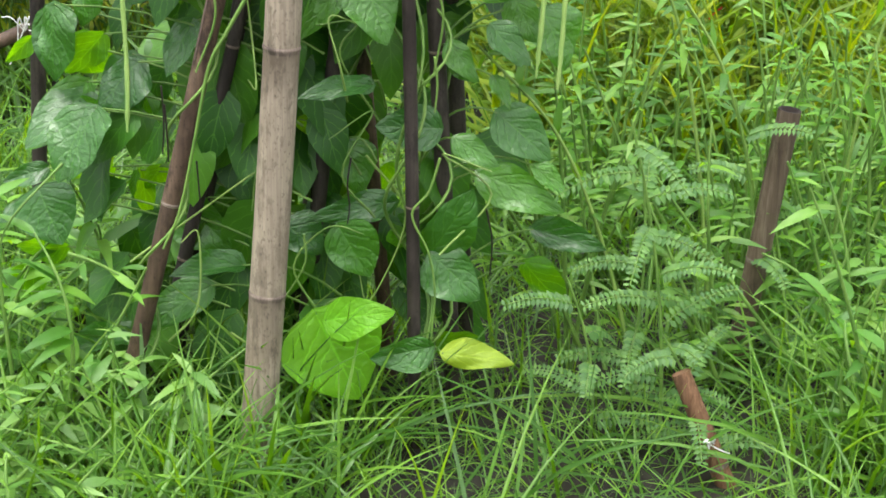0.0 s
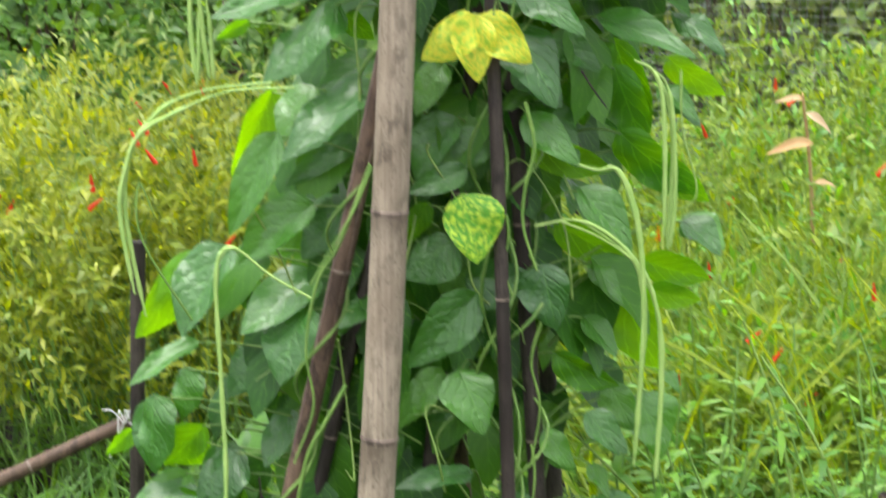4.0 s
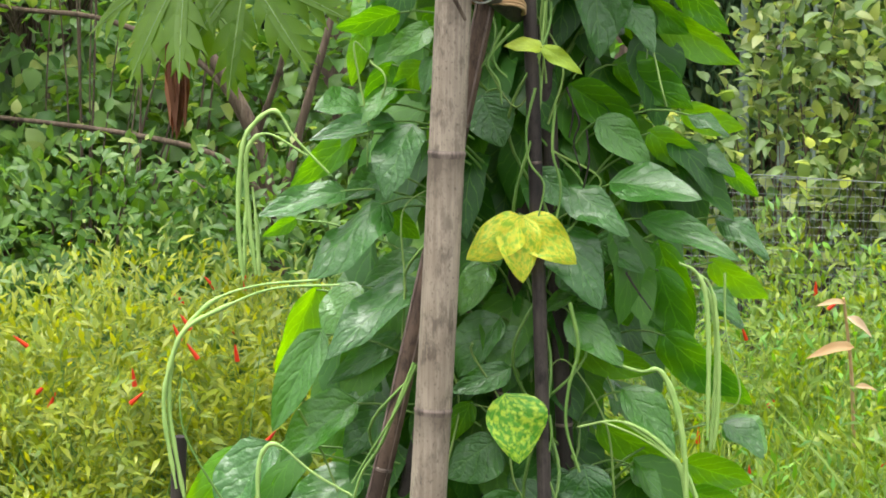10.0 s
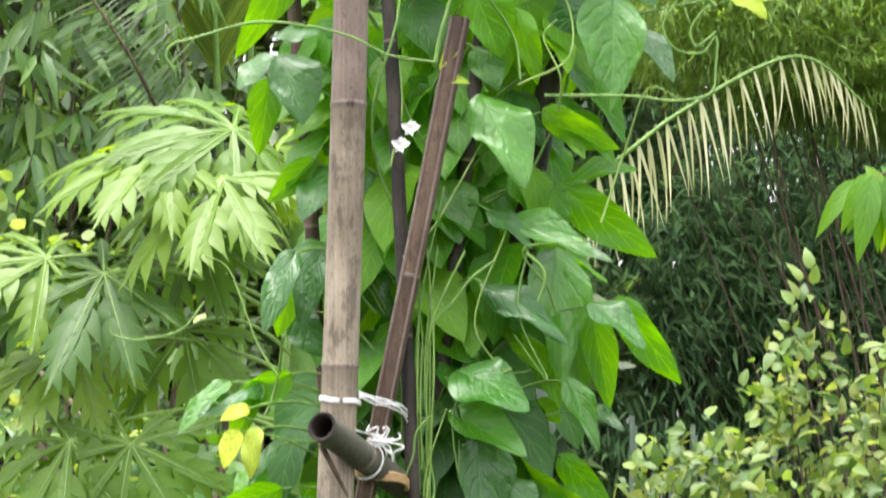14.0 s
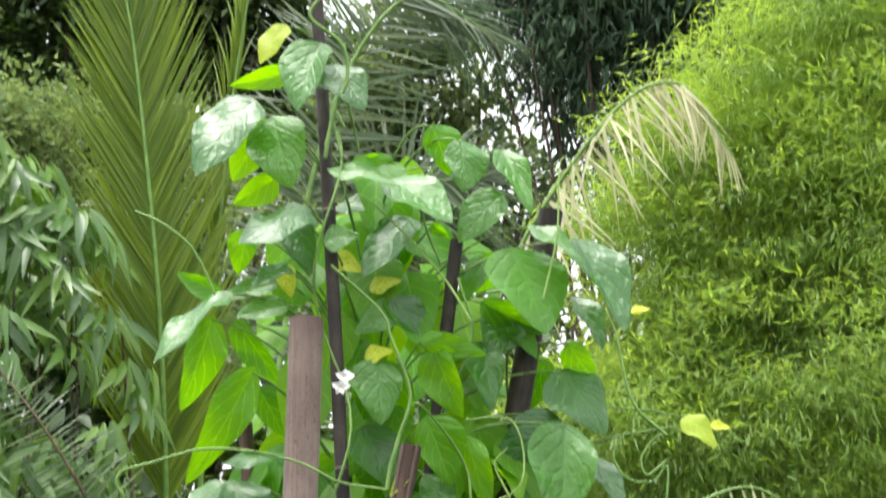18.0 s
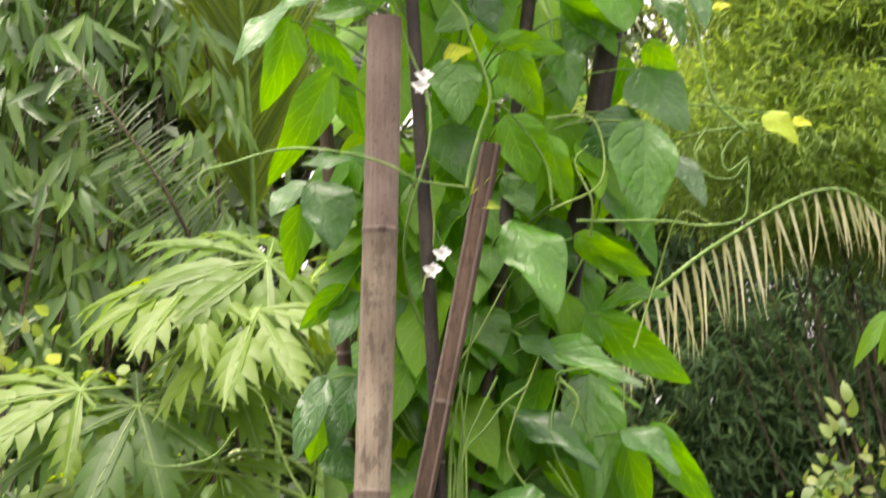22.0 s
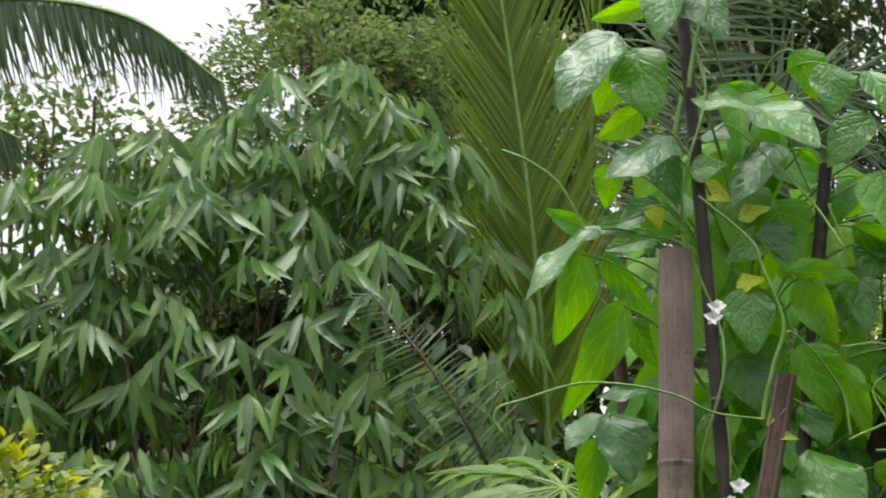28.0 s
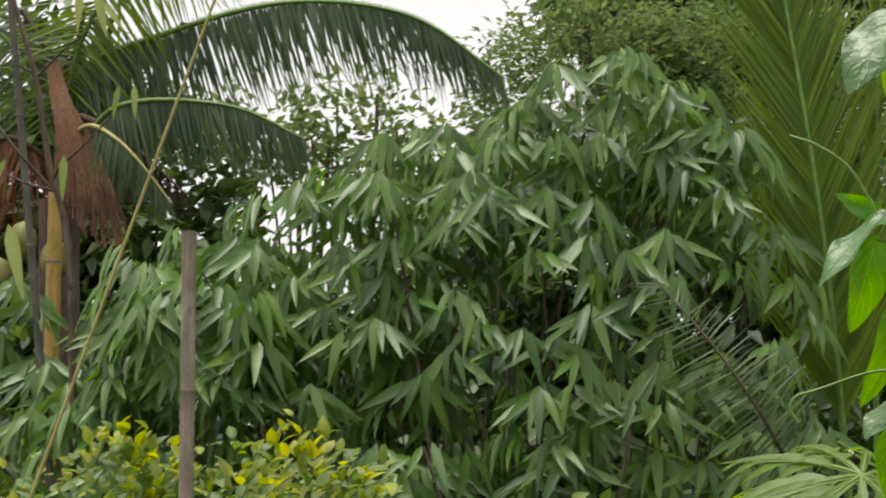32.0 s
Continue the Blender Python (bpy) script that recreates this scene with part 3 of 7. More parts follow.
vine = thing("bean_vine", "lush yardlong bean vine with broad wet green leaves climbing bamboo poles", "bean plant", at=(0.1, 3.1, 0))
VINE_AT = Matrix.Translation((-0.1, -3.1, 0))


def leaf_object(at, way, face, size, k=0, material=None, wide=1.0, rise=0.0):
    ob = new("leaf", BEAN_MESH[k % len(BEAN_MESH)])
    ob.parent = vine
    turn = Matrix(frames_of(np.array([way]), np.array([face]))[0].tolist()).to_4x4()
    ob.matrix_basis = VINE_AT @ Matrix.Translation(at) @ turn @ Matrix.Rotation(rise, 4, "X") @ Matrix.Diagonal((size * wide, size, size, 1))
    if material:
        ob.material_slots[0].link = "OBJECT"
        ob.material_slots[0].material = material
    return ob


EDGE_Z = [0.1, 0.3, 0.5, 0.77, 0.98, 1.2, 1.4, 1.55, 1.7, 2.0, 2.2, 2.45, 2.6]
EDGE_L = [-0.40, -0.43, -0.40, -0.36, -0.24, -0.19, -0.15, -0.17, -0.09, -0.12, -0.14, -0.12, 0.0]
EDGE_R = [0.30, 0.33, 0.35, 0.38, 0.42, 0.42, 0.40, 0.44, 0.43, 0.42, 0.45, 0.36, 0.15]


def vine_leaves(n, joined, seed):
    rng = np.random.default_rng(seed)
    at, way, face, size = [], [], [], []
    while len(at) < n:
        z = rng.uniform(0.12, 2.5)
        lo, hi = np.interp(z, EDGE_Z, EDGE_L), np.interp(z, EDGE_Z, EDGE_R)
        a = rng.uniform(-math.pi, math.pi)
        rad = rng.uniform(0.55, 1.0) if not joined else rng.uniform(0.1, 1.0)
        mid, half = (lo + hi) / 2, (hi - lo) / 2 - 0.09
        o = np.array([math.cos(a), math.sin(a), 0])
        p = np.array([mid + o[0] * half * rad, 3.13 + o[1] * 0.2 * rad, z])
        if z < 0.62 and rng.random() < 0.35:
            continue
        if z > 2.05 and rng.random() < 0.6:
            continue
        if p[1] < 3.07:
            continue
        at.append(p)
        side = np.array([(p[0] - mid) / half, -0.55, 0])
        way.append(side * rng.uniform(0.3, 0.9) + np.array([rng.normal(0, 0.3), rng.normal(0, 0.25), -0.75]))
        face.append(side * 0.6 + np.array([rng.normal(0, 0.3), -0.35, 0.75]))
        size.append(rng.uniform(0.08, 0.135))
    return at, way, face, size


at, way, face, size = vine_leaves(760, True, 3)
# low inner leaves get the shaded colour, high ones the lit colour
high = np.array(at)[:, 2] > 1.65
for sel, mat, label in ((~high, BEAN_SHADED, "dense inner leaves with the vine's shade put into their darker green"), (high, BEAN_UPPER_LIT, "inner leaves of the upper vine with light from behind put into their green")):
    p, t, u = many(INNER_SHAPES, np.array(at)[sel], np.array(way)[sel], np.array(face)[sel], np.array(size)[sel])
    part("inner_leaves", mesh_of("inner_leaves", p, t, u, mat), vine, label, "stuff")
LEAF_FEET = []


def bean_leaf(foot, tip, wide, turned, material=None):
    """A leaflet from the end of its stalk to its tip; turned: how far its face looks sideways and up."""
    k = len(LEAF_FEET)
    foot, tip = np.array(foot), np.array(tip)
    pick = (k * 5 + k // 6) % len(BEAN_SHAPES)
    bend = BEAN_DROOP[pick]
    LEAF_FEET.append(tuple(foot))
    return leaf_object(foot, tip - foot, (turned[0], -1, turned[1]), np.linalg.norm(tip - foot) / math.hypot(1, bend), pick, material, wide, math.atan(bend))


def smooth_path(points, per=7):
    """A smooth line through the points."""
    q = np.array(points, float)
    q = np.concatenate([[2 * q[0] - q[1]], q, [2 * q[-1] - q[-2]]])
    out = []
    for i in range(1, len(q) - 2):
        for s in np.linspace(0, 1, per, endpoint=False):
            a, b, c, d = q[i - 1 : i + 3]
            out.append(0.5 * (2 * b + (c - a) * s + (2 * a - 5 * b + 4 * c - d) * s * s + (3 * b - a - 3 * c + d) * s ** 3))
    out.append(q[-2])
    return np.array(out)


def pod(*points):
    """A long thin bean on its stalk."""
    path = smooth_path(points)
    n = len(path)
    s = np.linspace(0, 1, n)
    r = np.where(s < 0.3, 0.0016, 0.0031) * (1 + 0.14 * np.sin(s * 60) * (s > 0.3)) * np.where(s > 0.96, 0.5, 1)
    part("bean_pod", tubes("bean_pod", [(path, r)], POD, 8), vine, "long slender pale green bean pod")


def tendril(radius, *points):
    path = smooth_path(points)
    part("tendril", tubes("tendril", [(path, np.linspace(radius, radius * 0.6, len(path)))], STEM, 7), vine, "thin twining green stem")

# ---- the leaves that show on the outside of the vine ----
bean_leaf((0.006, 2.951, 0.215), (0.065, 2.936, 0.088), 1.63, (0.10, 0.50), BEAN_FRESH)
bean_leaf((0.020, 2.930, 0.214), (0.117, 2.920, 0.230), 1.06, (-0.24, 0.53), BEAN_FRESH)
bean_leaf((0.169, 2.947, 0.164), (0.081, 2.936, 0.151), 0.86, (0.31, 0.20))
bean_leaf((0.185, 2.941, 0.156), (0.286, 2.931, 0.142), 0.67, (0.09, 0.62), BEAN_LIME)
bean_leaf((0.180, 2.999, 0.152), (0.242, 3.011, 0.150), 1.32, (0.29, -0.31), BEAN_BACKLIT_YOUNG)
bean_leaf((0.167, 2.997, 0.285), (0.228, 2.983, 0.389), 0.98, (0.34, 0.44))
bean_leaf((0.170, 2.992, 0.287), (0.239, 2.980, 0.221), 1.26, (0.21, 0.33))
bean_leaf((0.181, 3.012, 0.468), (0.090, 3.001, 0.476), 1.10, (-0.12, 0.35))
bean_leaf((0.120, 3.045, 0.347), (-0.005, 3.030, 0.328), 0.61, (0.00, 0.30))
bean_leaf((0.039, 3.011, 0.324), (0.083, 3.000, 0.250), 1.46, (-0.30, 0.25))
bean_leaf((-0.037, 3.062, 0.309), (0.015, 3.053, 0.264), 1.48, (0.00, 0.34))
bean_leaf((-0.184, 3.103, 0.331), (-0.115, 3.091, 0.259), 1.22, (-0.24, 0.23))
bean_leaf((-0.098, 3.033, 0.256), (-0.201, 2.996, 0.255), 0.59, (-0.38, 1.00))
bean_leaf((-0.144, 3.039, 0.223), (-0.246, 3.024, 0.160), 0.74, (-0.28, 0.36))
bean_leaf((-0.390, 3.105, 0.350), (-0.356, 3.073, 0.275), 1.77, (-0.58, 0.94))
bean_leaf((-0.310, 3.083, 0.476), (-0.354, 3.041, 0.380), 1.17, (-0.22, 0.87))
bean_leaf((-0.318, 3.146, 0.496), (-0.410, 3.129, 0.400), 0.82, (-0.36, 0.26))
bean_leaf((-0.241, 3.106, 0.538), (-0.299, 3.095, 0.470), 1.29, (-0.48, 0.42))
bean_leaf((-0.415, 3.170, 0.314), (-0.455, 3.145, 0.281), 0.87, (-0.57, 0.88))
bean_leaf((-0.250, 3.072, 0.127), (-0.373, 3.026, 0.123), 0.55, (-0.54, 1.09))
bean_leaf((0.201, 3.007, 0.455), (0.264, 2.997, 0.416), 0.84, (0.38, 0.44))
bean_leaf((0.265, 3.066, 0.472), (0.342, 3.053, 0.404), 1.09, (0.43, 0.24))
bean_leaf((0.241, 3.053, 0.387), (0.362, 3.036, 0.331), 0.81, (0.43, 0.27))
bean_leaf((0.317, 3.048, 0.399), (0.363, 3.024, 0.356), 0.71, (0.08, 0.87))
bean_leaf((0.324, 3.091, 0.285), (0.431, 3.077, 0.256), 0.64, (0.18, 0.34))
bean_leaf((0.312, 3.081, 0.236), (0.375, 3.099, 0.160), 0.85, (0.12, -0.53), BEAN_BACKLIT_YOUNG)
bean_leaf((-0.037, 2.941, -0.037), (-0.126, 2.930, -0.041), 0.83, (-0.51, 0.36))
bean_leaf((-0.340, 3.190, 0.551), (-0.282, 3.206, 0.494), 1.38, (-0.00, -0.44), BEAN_BACKLIT_YOUNG)
bean_leaf((-0.356, 3.143, 0.606), (-0.360, 3.130, 0.501), 1.02, (-0.46, 0.34))
bean_leaf((0.199, 3.053, 0.556), (0.238, 3.047, 0.524), 1.01, (-0.03, 0.17))
bean_leaf((0.086, 2.990, 0.539), (-0.018, 2.952, 0.532), 0.56, (-0.07, 0.91))
bean_leaf((-0.016, 3.091, 0.457), (0.033, 3.101, 0.428), 0.95, (-0.01, -0.35), BEAN_BACKLIT_YOUNG)
bean_leaf((0.049, 3.090, 0.423), (0.072, 3.080, 0.345), 1.27, (0.14, 0.33))
bean_leaf((-0.359, 3.150, 0.242), (-0.435, 3.165, 0.237), 1.28, (-0.21, -0.52), BEAN_BACKLIT_YOUNG)
bean_leaf((-0.290, 3.178, 0.356), (-0.351, 3.191, 0.325), 1.04, (0.15, -0.45), BEAN_BACKLIT_YOUNG)
bean_leaf((-0.248, 3.163, 0.356), (-0.239, 3.178, 0.275), 0.64, (0.14, -0.44), BEAN_BACKLIT_YOUNG)
bean_leaf((-0.402, 3.152, 0.206), (-0.465, 3.167, 0.155), 1.11, (-0.12, -0.46), BEAN_BACKLIT_YOUNG)
bean_leaf((-0.105, 3.122, 0.064), (-0.179, 3.142, -0.010), 0.61, (0.19, -0.28), BEAN_BACKLIT_YOUNG)
bean_leaf((0.251, 3.028, 0.612), (0.293, 3.002, 0.559), 0.92, (-0.08, 0.99))
bean_leaf((0.331, 3.125, 0.608), (0.365, 3.113, 0.519), 1.48, (0.59, 0.30))
bean_leaf((0.259, 3.064, 0.527), (0.282, 3.040, 0.485), 0.84, (0.44, 0.97))
bean_leaf((-0.043, 3.014, 1.076), (-0.159, 2.958, 0.981), 0.67, (-0.21, 1.02))
bean_leaf((-0.125, 3.086, 1.063), (-0.165, 3.049, 0.992), 1.04, (-0.42, 0.99))
bean_leaf((-0.172, 3.044, 1.002), (-0.236, 3.026, 0.869), 0.59, (-0.20, 0.42))
bean_leaf((-0.064, 3.076, 0.991), (-0.165, 3.062, 0.928), 0.55, (-0.23, 0.26))
bean_leaf((-0.182, 3.152, 1.047), (-0.243, 3.178, 0.923), 0.61, (0.17, -0.53), BEAN_BACKLIT_YOUNG)
bean_leaf((-0.289, 3.120, 0.824), (-0.384, 3.150, 0.697), 0.66, (-0.16, -0.27), BEAN_BACKLIT_YOUNG)
bean_leaf((-0.243, 3.084, 0.837), (-0.306, 3.034, 0.726), 0.92, (-0.48, 0.87))
bean_leaf((-0.127, 3.049, 0.905), (-0.226, 3.033, 0.826), 0.80, (-0.29, 0.45))
bean_leaf((-0.086, 3.082, 0.888), (-0.141, 3.072, 0.824), 1.02, (-0.19, 0.27))
bean_leaf((-0.126, 3.083, 0.800), (-0.225, 3.027, 0.731), 0.94, (-0.25, 1.08))
bean_leaf((-0.137, 3.041, 0.762), (-0.171, 3.001, 0.665), 1.46, (-0.69, 1.04))
bean_leaf((-0.295, 3.097, 0.704), (-0.385, 3.057, 0.652), 0.60, (-0.60, 1.01))
bean_leaf((-0.308, 3.138, 0.654), (-0.320, 3.129, 0.583), 1.13, (-0.42, 0.39))
bean_leaf((-0.355, 3.112, 0.620), (-0.357, 3.099, 0.515), 1.01, (-0.61, 0.27))
bean_leaf((-0.290, 3.127, 0.573), (-0.348, 3.143, 0.510), 0.99, (-0.01, -0.47), BEAN_BACKLIT_YOUNG)
bean_leaf((-0.250, 3.125, 0.544), (-0.261, 3.112, 0.442), 1.14, (-0.42, 0.41))
bean_leaf((-0.314, 3.143, 0.488), (-0.404, 3.086, 0.415), 0.88, (-0.40, 1.09))
bean_leaf((-0.301, 3.079, 0.479), (-0.340, 3.037, 0.383), 1.55, (-0.79, 0.99))
bean_leaf((0.082, 3.004, 0.961), (0.004, 2.994, 0.931), 0.74, (-0.07, 0.45))
bean_leaf((0.078, 2.950, 0.933), (0.096, 2.941, 0.845), 1.39, (0.21, 0.36), BEAN_SPOTTED)
bean_leaf((0.065, 3.037, 0.856), (-0.001, 3.027, 0.807), 1.36, (-0.21, 0.40))
bean_leaf((0.088, 3.042, 0.803), (0.183, 3.031, 0.803), 1.14, (-0.33, 0.19))
bean_leaf((0.187, 3.009, 0.825), (0.206, 2.998, 0.739), 1.25, (-0.11, 0.37))
bean_leaf((0.094, 3.003, 0.786), (0.003, 2.987, 0.692), 0.82, (0.20, 0.23))
bean_leaf((0.074, 2.991, 0.684), (0.105, 2.958, 0.604), 1.41, (0.16, 0.98))
bean_leaf((0.048, 3.046, 0.670), (-0.015, 3.033, 0.590), 0.75, (0.07, 0.35))
bean_leaf((0.241, 3.023, 0.927), (0.305, 2.983, 0.845), 0.76, (0.04, 1.05))
bean_leaf((0.258, 3.076, 0.813), (0.300, 3.044, 0.760), 0.76, (0.48, 0.95))
bean_leaf((0.235, 3.065, 1.071), (0.248, 3.078, 1.007), 1.10, (0.27, -0.33), BEAN_BACKLIT_YOUNG)
bean_leaf((0.289, 3.066, 1.086), (0.336, 3.091, 0.965), 0.79, (-0.12, -0.29), BEAN_BACKLIT_YOUNG)
bean_leaf((0.336, 3.095, 0.964), (0.427, 3.117, 0.891), 0.73, (-0.02, -0.48), BEAN_BACKLIT_YOUNG)
bean_leaf((0.215, 3.090, 0.867), (0.325, 3.115, 0.800), 0.67, (-0.12, -0.31), BEAN_BACKLIT_YOUNG)
bean_leaf((0.289, 3.118, 0.800), (0.367, 3.153, 0.633), 0.78, (-0.08, -0.31), BEAN_BACKLIT_YOUNG)
bean_leaf((0.339, 3.141, 0.802), (0.435, 3.160, 0.770), 0.86, (0.27, -0.40), BEAN_BACKLIT_YOUNG)
bean_leaf((0.363, 3.101, 1.041), (0.407, 3.075, 1.004), 1.05, (0.53, 1.10))
bean_leaf((0.209, 3.049, 0.692), (0.298, 3.068, 0.640), 0.66, (0.26, -0.39), BEAN_BACKLIT_YOUNG)
bean_leaf((0.259, 3.077, 0.597), (0.309, 3.044, 0.548), 0.91, (0.09, 0.88))
bean_leaf((0.290, 3.113, 0.628), (0.322, 3.104, 0.563), 1.10, (0.10, 0.34))
bean_leaf((0.250, 3.069, 0.739), (0.292, 3.038, 0.689), 0.87, (0.42, 0.90))
bean_leaf((0.366, 3.090, 0.654), (0.383, 3.075, 0.627), 1.10, (0.31, 1.08))
bean_leaf((0.394, 3.136, 0.860), (0.442, 3.105, 0.816), 1.14, (0.65, 0.85))
bean_leaf((0.176, 3.037, 1.041), (0.237, 3.024, 0.958), 0.93, (0.39, 0.23))
bean_leaf((0.165, 3.043, 1.097), (0.213, 3.010, 1.042), 1.28, (0.10, 0.99))
bean_leaf((0.070, 3.044, 1.022), (0.016, 3.033, 0.943), 1.00, (-0.36, 0.42))
bean_leaf((0.112, 3.042, 0.998), (0.058, 3.034, 0.954), 1.27, (0.10, 0.29))
bean_leaf((-0.052, 3.071, 0.766), (-0.115, 3.039, 0.734), 1.25, (-0.53, 0.80))
bean_leaf((-0.188, 3.096, 0.696), (-0.249, 3.085, 0.626), 1.16, (-0.34, 0.25))
bean_leaf((-0.163, 3.101, 0.600), (-0.199, 3.063, 0.529), 0.98, (-0.53, 1.08))
bean_leaf((-0.217, 3.152, 0.367), (-0.243, 3.161, 0.327), 1.31, (0.24, -0.51), BEAN_BACKLIT_YOUNG)
bean_leaf((0.065, 3.100, 0.705), (0.113, 3.111, 0.672), 0.82, (0.14, -0.26), BEAN_BACKLIT_YOUNG)
bean_leaf((0.025, 3.099, 0.631), (0.088, 3.090, 0.595), 1.24, (0.05, 0.32))
bean_leaf((0.194, 3.045, 0.583), (0.233, 3.036, 0.527), 0.88, (0.28, 0.38))
bean_leaf((0.347, 3.137, 0.762), (0.422, 3.152, 0.741), 0.83, (0.11, -0.30), BEAN_BACKLIT_YOUNG)
bean_leaf((-0.209, 3.146, 0.783), (-0.255, 3.158, 0.739), 1.12, (-0.10, -0.53), BEAN_BACKLIT_YOUNG)
bean_leaf((-0.393, 3.150, 0.563), (-0.434, 3.161, 0.522), 0.71, (0.02, -0.28), BEAN_BACKLIT_YOUNG)
bean_leaf((-0.382, 3.159, 0.362), (-0.447, 3.151, 0.343), 0.78, (-0.33, 0.43))
bean_leaf((0.092, 2.949, 1.171), (0.025, 2.940, 1.117), 1.05, (0.11, 0.52), BEAN_YELLOW)
bean_leaf((0.098, 2.951, 1.170), (0.099, 2.942, 1.086), 1.07, (0.08, 0.48), BEAN_YELLOW)
bean_leaf((0.106, 2.951, 1.171), (0.169, 2.942, 1.111), 1.02, (-0.28, 0.42), BEAN_YELLOW)
bean_leaf((0.046, 3.000, 1.326), (0.074, 2.991, 1.260), 1.49, (-0.11, 0.42))
bean_leaf((0.120, 2.933, 1.393), (0.072, 2.928, 1.395), 0.82, (-0.02, 0.65), BEAN_LIME)
bean_leaf((0.124, 2.938, 1.393), (0.174, 2.932, 1.359), 0.63, (-0.03, 0.37), BEAN_LIME)
bean_leaf((0.194, 3.016, 1.496), (0.199, 3.002, 1.376), 0.99, (0.29, 0.28))
bean_leaf((0.232, 3.026, 1.450), (0.272, 2.998, 1.384), 0.94, (0.30, 0.80))
bean_leaf((0.120, 2.991, 1.228), (0.165, 2.983, 1.180), 1.20, (0.21, 0.30))
bean_leaf((0.162, 2.997, 1.205), (0.240, 2.961, 1.145), 0.84, (-0.06, 1.02))
bean_leaf((0.223, 3.015, 1.211), (0.335, 2.973, 1.193), 0.89, (0.20, 1.02))
bean_leaf((0.266, 3.020, 1.161), (0.387, 2.972, 1.111), 0.55, (0.03, 1.02))
bean_leaf((0.147, 2.996, 1.152), (0.202, 2.953, 1.049), 1.09, (0.05, 1.04))
bean_leaf((0.199, 3.041, 1.128), (0.267, 3.031, 1.087), 0.87, (0.38, 0.35))
bean_leaf((0.372, 3.090, 1.157), (0.437, 3.050, 1.102), 0.70, (0.12, 1.08))
bean_leaf((0.291, 3.086, 1.119), (0.343, 3.113, 0.989), 0.79, (-0.15, -0.37), BEAN_BACKLIT_YOUNG)
bean_leaf((0.239, 3.053, 1.077), (0.248, 3.067, 1.009), 1.01, (-0.04, -0.42), BEAN_BACKLIT_YOUNG)
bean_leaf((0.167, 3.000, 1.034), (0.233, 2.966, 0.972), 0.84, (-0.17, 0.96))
bean_leaf((0.178, 3.039, 0.986), (0.287, 3.062, 0.947), 0.74, (0.19, -0.51), BEAN_BACKLIT_YOUNG)
bean_leaf((0.299, 3.069, 0.996), (0.416, 3.098, 0.905), 0.77, (-0.25, -0.35), BEAN_BACKLIT_YOUNG)
bean_leaf((0.168, 3.049, 1.337), (0.261, 3.071, 1.275), 0.83, (0.00, -0.42), BEAN_BACKLIT_YOUNG)
bean_leaf((0.229, 3.064, 1.366), (0.335, 3.088, 1.304), 0.76, (0.12, -0.46), BEAN_BACKLIT_YOUNG)
bean_leaf((0.291, 3.085, 1.434), (0.402, 3.111, 1.365), 0.59, (0.06, -0.33), BEAN_BACKLIT_YOUNG)
bean_leaf((0.263, 3.116, 1.433), (0.312, 3.136, 1.348), 0.82, (-0.28, -0.28), BEAN_BACKLIT_YOUNG)
bean_leaf((0.324, 3.096, 1.304), (0.408, 3.113, 1.276), 0.76, (0.24, -0.41), BEAN_BACKLIT_YOUNG)
bean_leaf((0.205, 3.042, 1.292), (0.273, 3.031, 1.232), 0.88, (0.18, 0.24))
bean_leaf((0.276, 3.073, 1.274), (0.356, 3.091, 1.227), 0.86, (-0.11, -0.27), BEAN_BACKLIT_YOUNG)
bean_leaf((0.379, 3.093, 1.227), (0.428, 3.106, 1.183), 0.73, (-0.20, -0.36), BEAN_BACKLIT_YOUNG)
bean_leaf((0.329, 3.095, 1.250), (0.391, 3.063, 1.214), 0.81, (0.05, 0.87))
bean_leaf((0.326, 3.044, 1.299), (0.377, 3.023, 1.271), 0.78, (0.59, 0.87))
bean_leaf((0.354, 3.083, 1.057), (0.401, 3.054, 1.015), 1.01, (0.45, 0.95))
bean_leaf((0.366, 3.096, 1.094), (0.447, 3.114, 1.041), 0.73, (0.01, -0.53), BEAN_BACKLIT_YOUNG)
bean_leaf((-0.067, 3.060, 1.434), (-0.151, 3.078, 1.414), 0.78, (0.24, -0.54), BEAN_BACKLIT_YOUNG)
bean_leaf((-0.111, 3.120, 1.410), (-0.131, 3.136, 1.332), 0.65, (-0.29, -0.53), BEAN_BACKLIT_YOUNG)
bean_leaf((-0.025, 3.021, 1.416), (-0.081, 3.013, 1.379), 0.90, (-0.10, 0.41))
bean_leaf((-0.075, 3.078, 1.365), (-0.114, 3.096, 1.288), 0.90, (0.05, -0.47), BEAN_BACKLIT_YOUNG)
bean_leaf((-0.033, 3.065, 1.366), (-0.075, 3.077, 1.327), 1.46, (0.14, -0.48), BEAN_BACKLIT_YOUNG)
bean_leaf((-0.118, 3.046, 1.310), (-0.178, 3.025, 1.307), 1.29, (-0.31, 0.96))
bean_leaf((-0.070, 3.014, 1.334), (-0.113, 2.992, 1.289), 0.74, (-0.42, 0.91))
bean_leaf((-0.074, 3.023, 1.291), (-0.181, 2.984, 1.269), 0.55, (-0.06, 1.08))
bean_leaf((-0.048, 3.008, 1.285), (-0.081, 2.973, 1.192), 1.21, (-0.46, 0.98))
bean_leaf((-0.129, 3.090, 1.265), (-0.216, 3.112, 1.193), 0.63, (-0.21, -0.26), BEAN_BACKLIT_YOUNG)
bean_leaf((-0.143, 3.043, 1.196), (-0.252, 3.002, 1.166), 0.70, (-0.31, 0.90))
bean_leaf((-0.088, 3.038, 1.179), (-0.186, 2.987, 1.080), 0.78, (-0.52, 0.81))
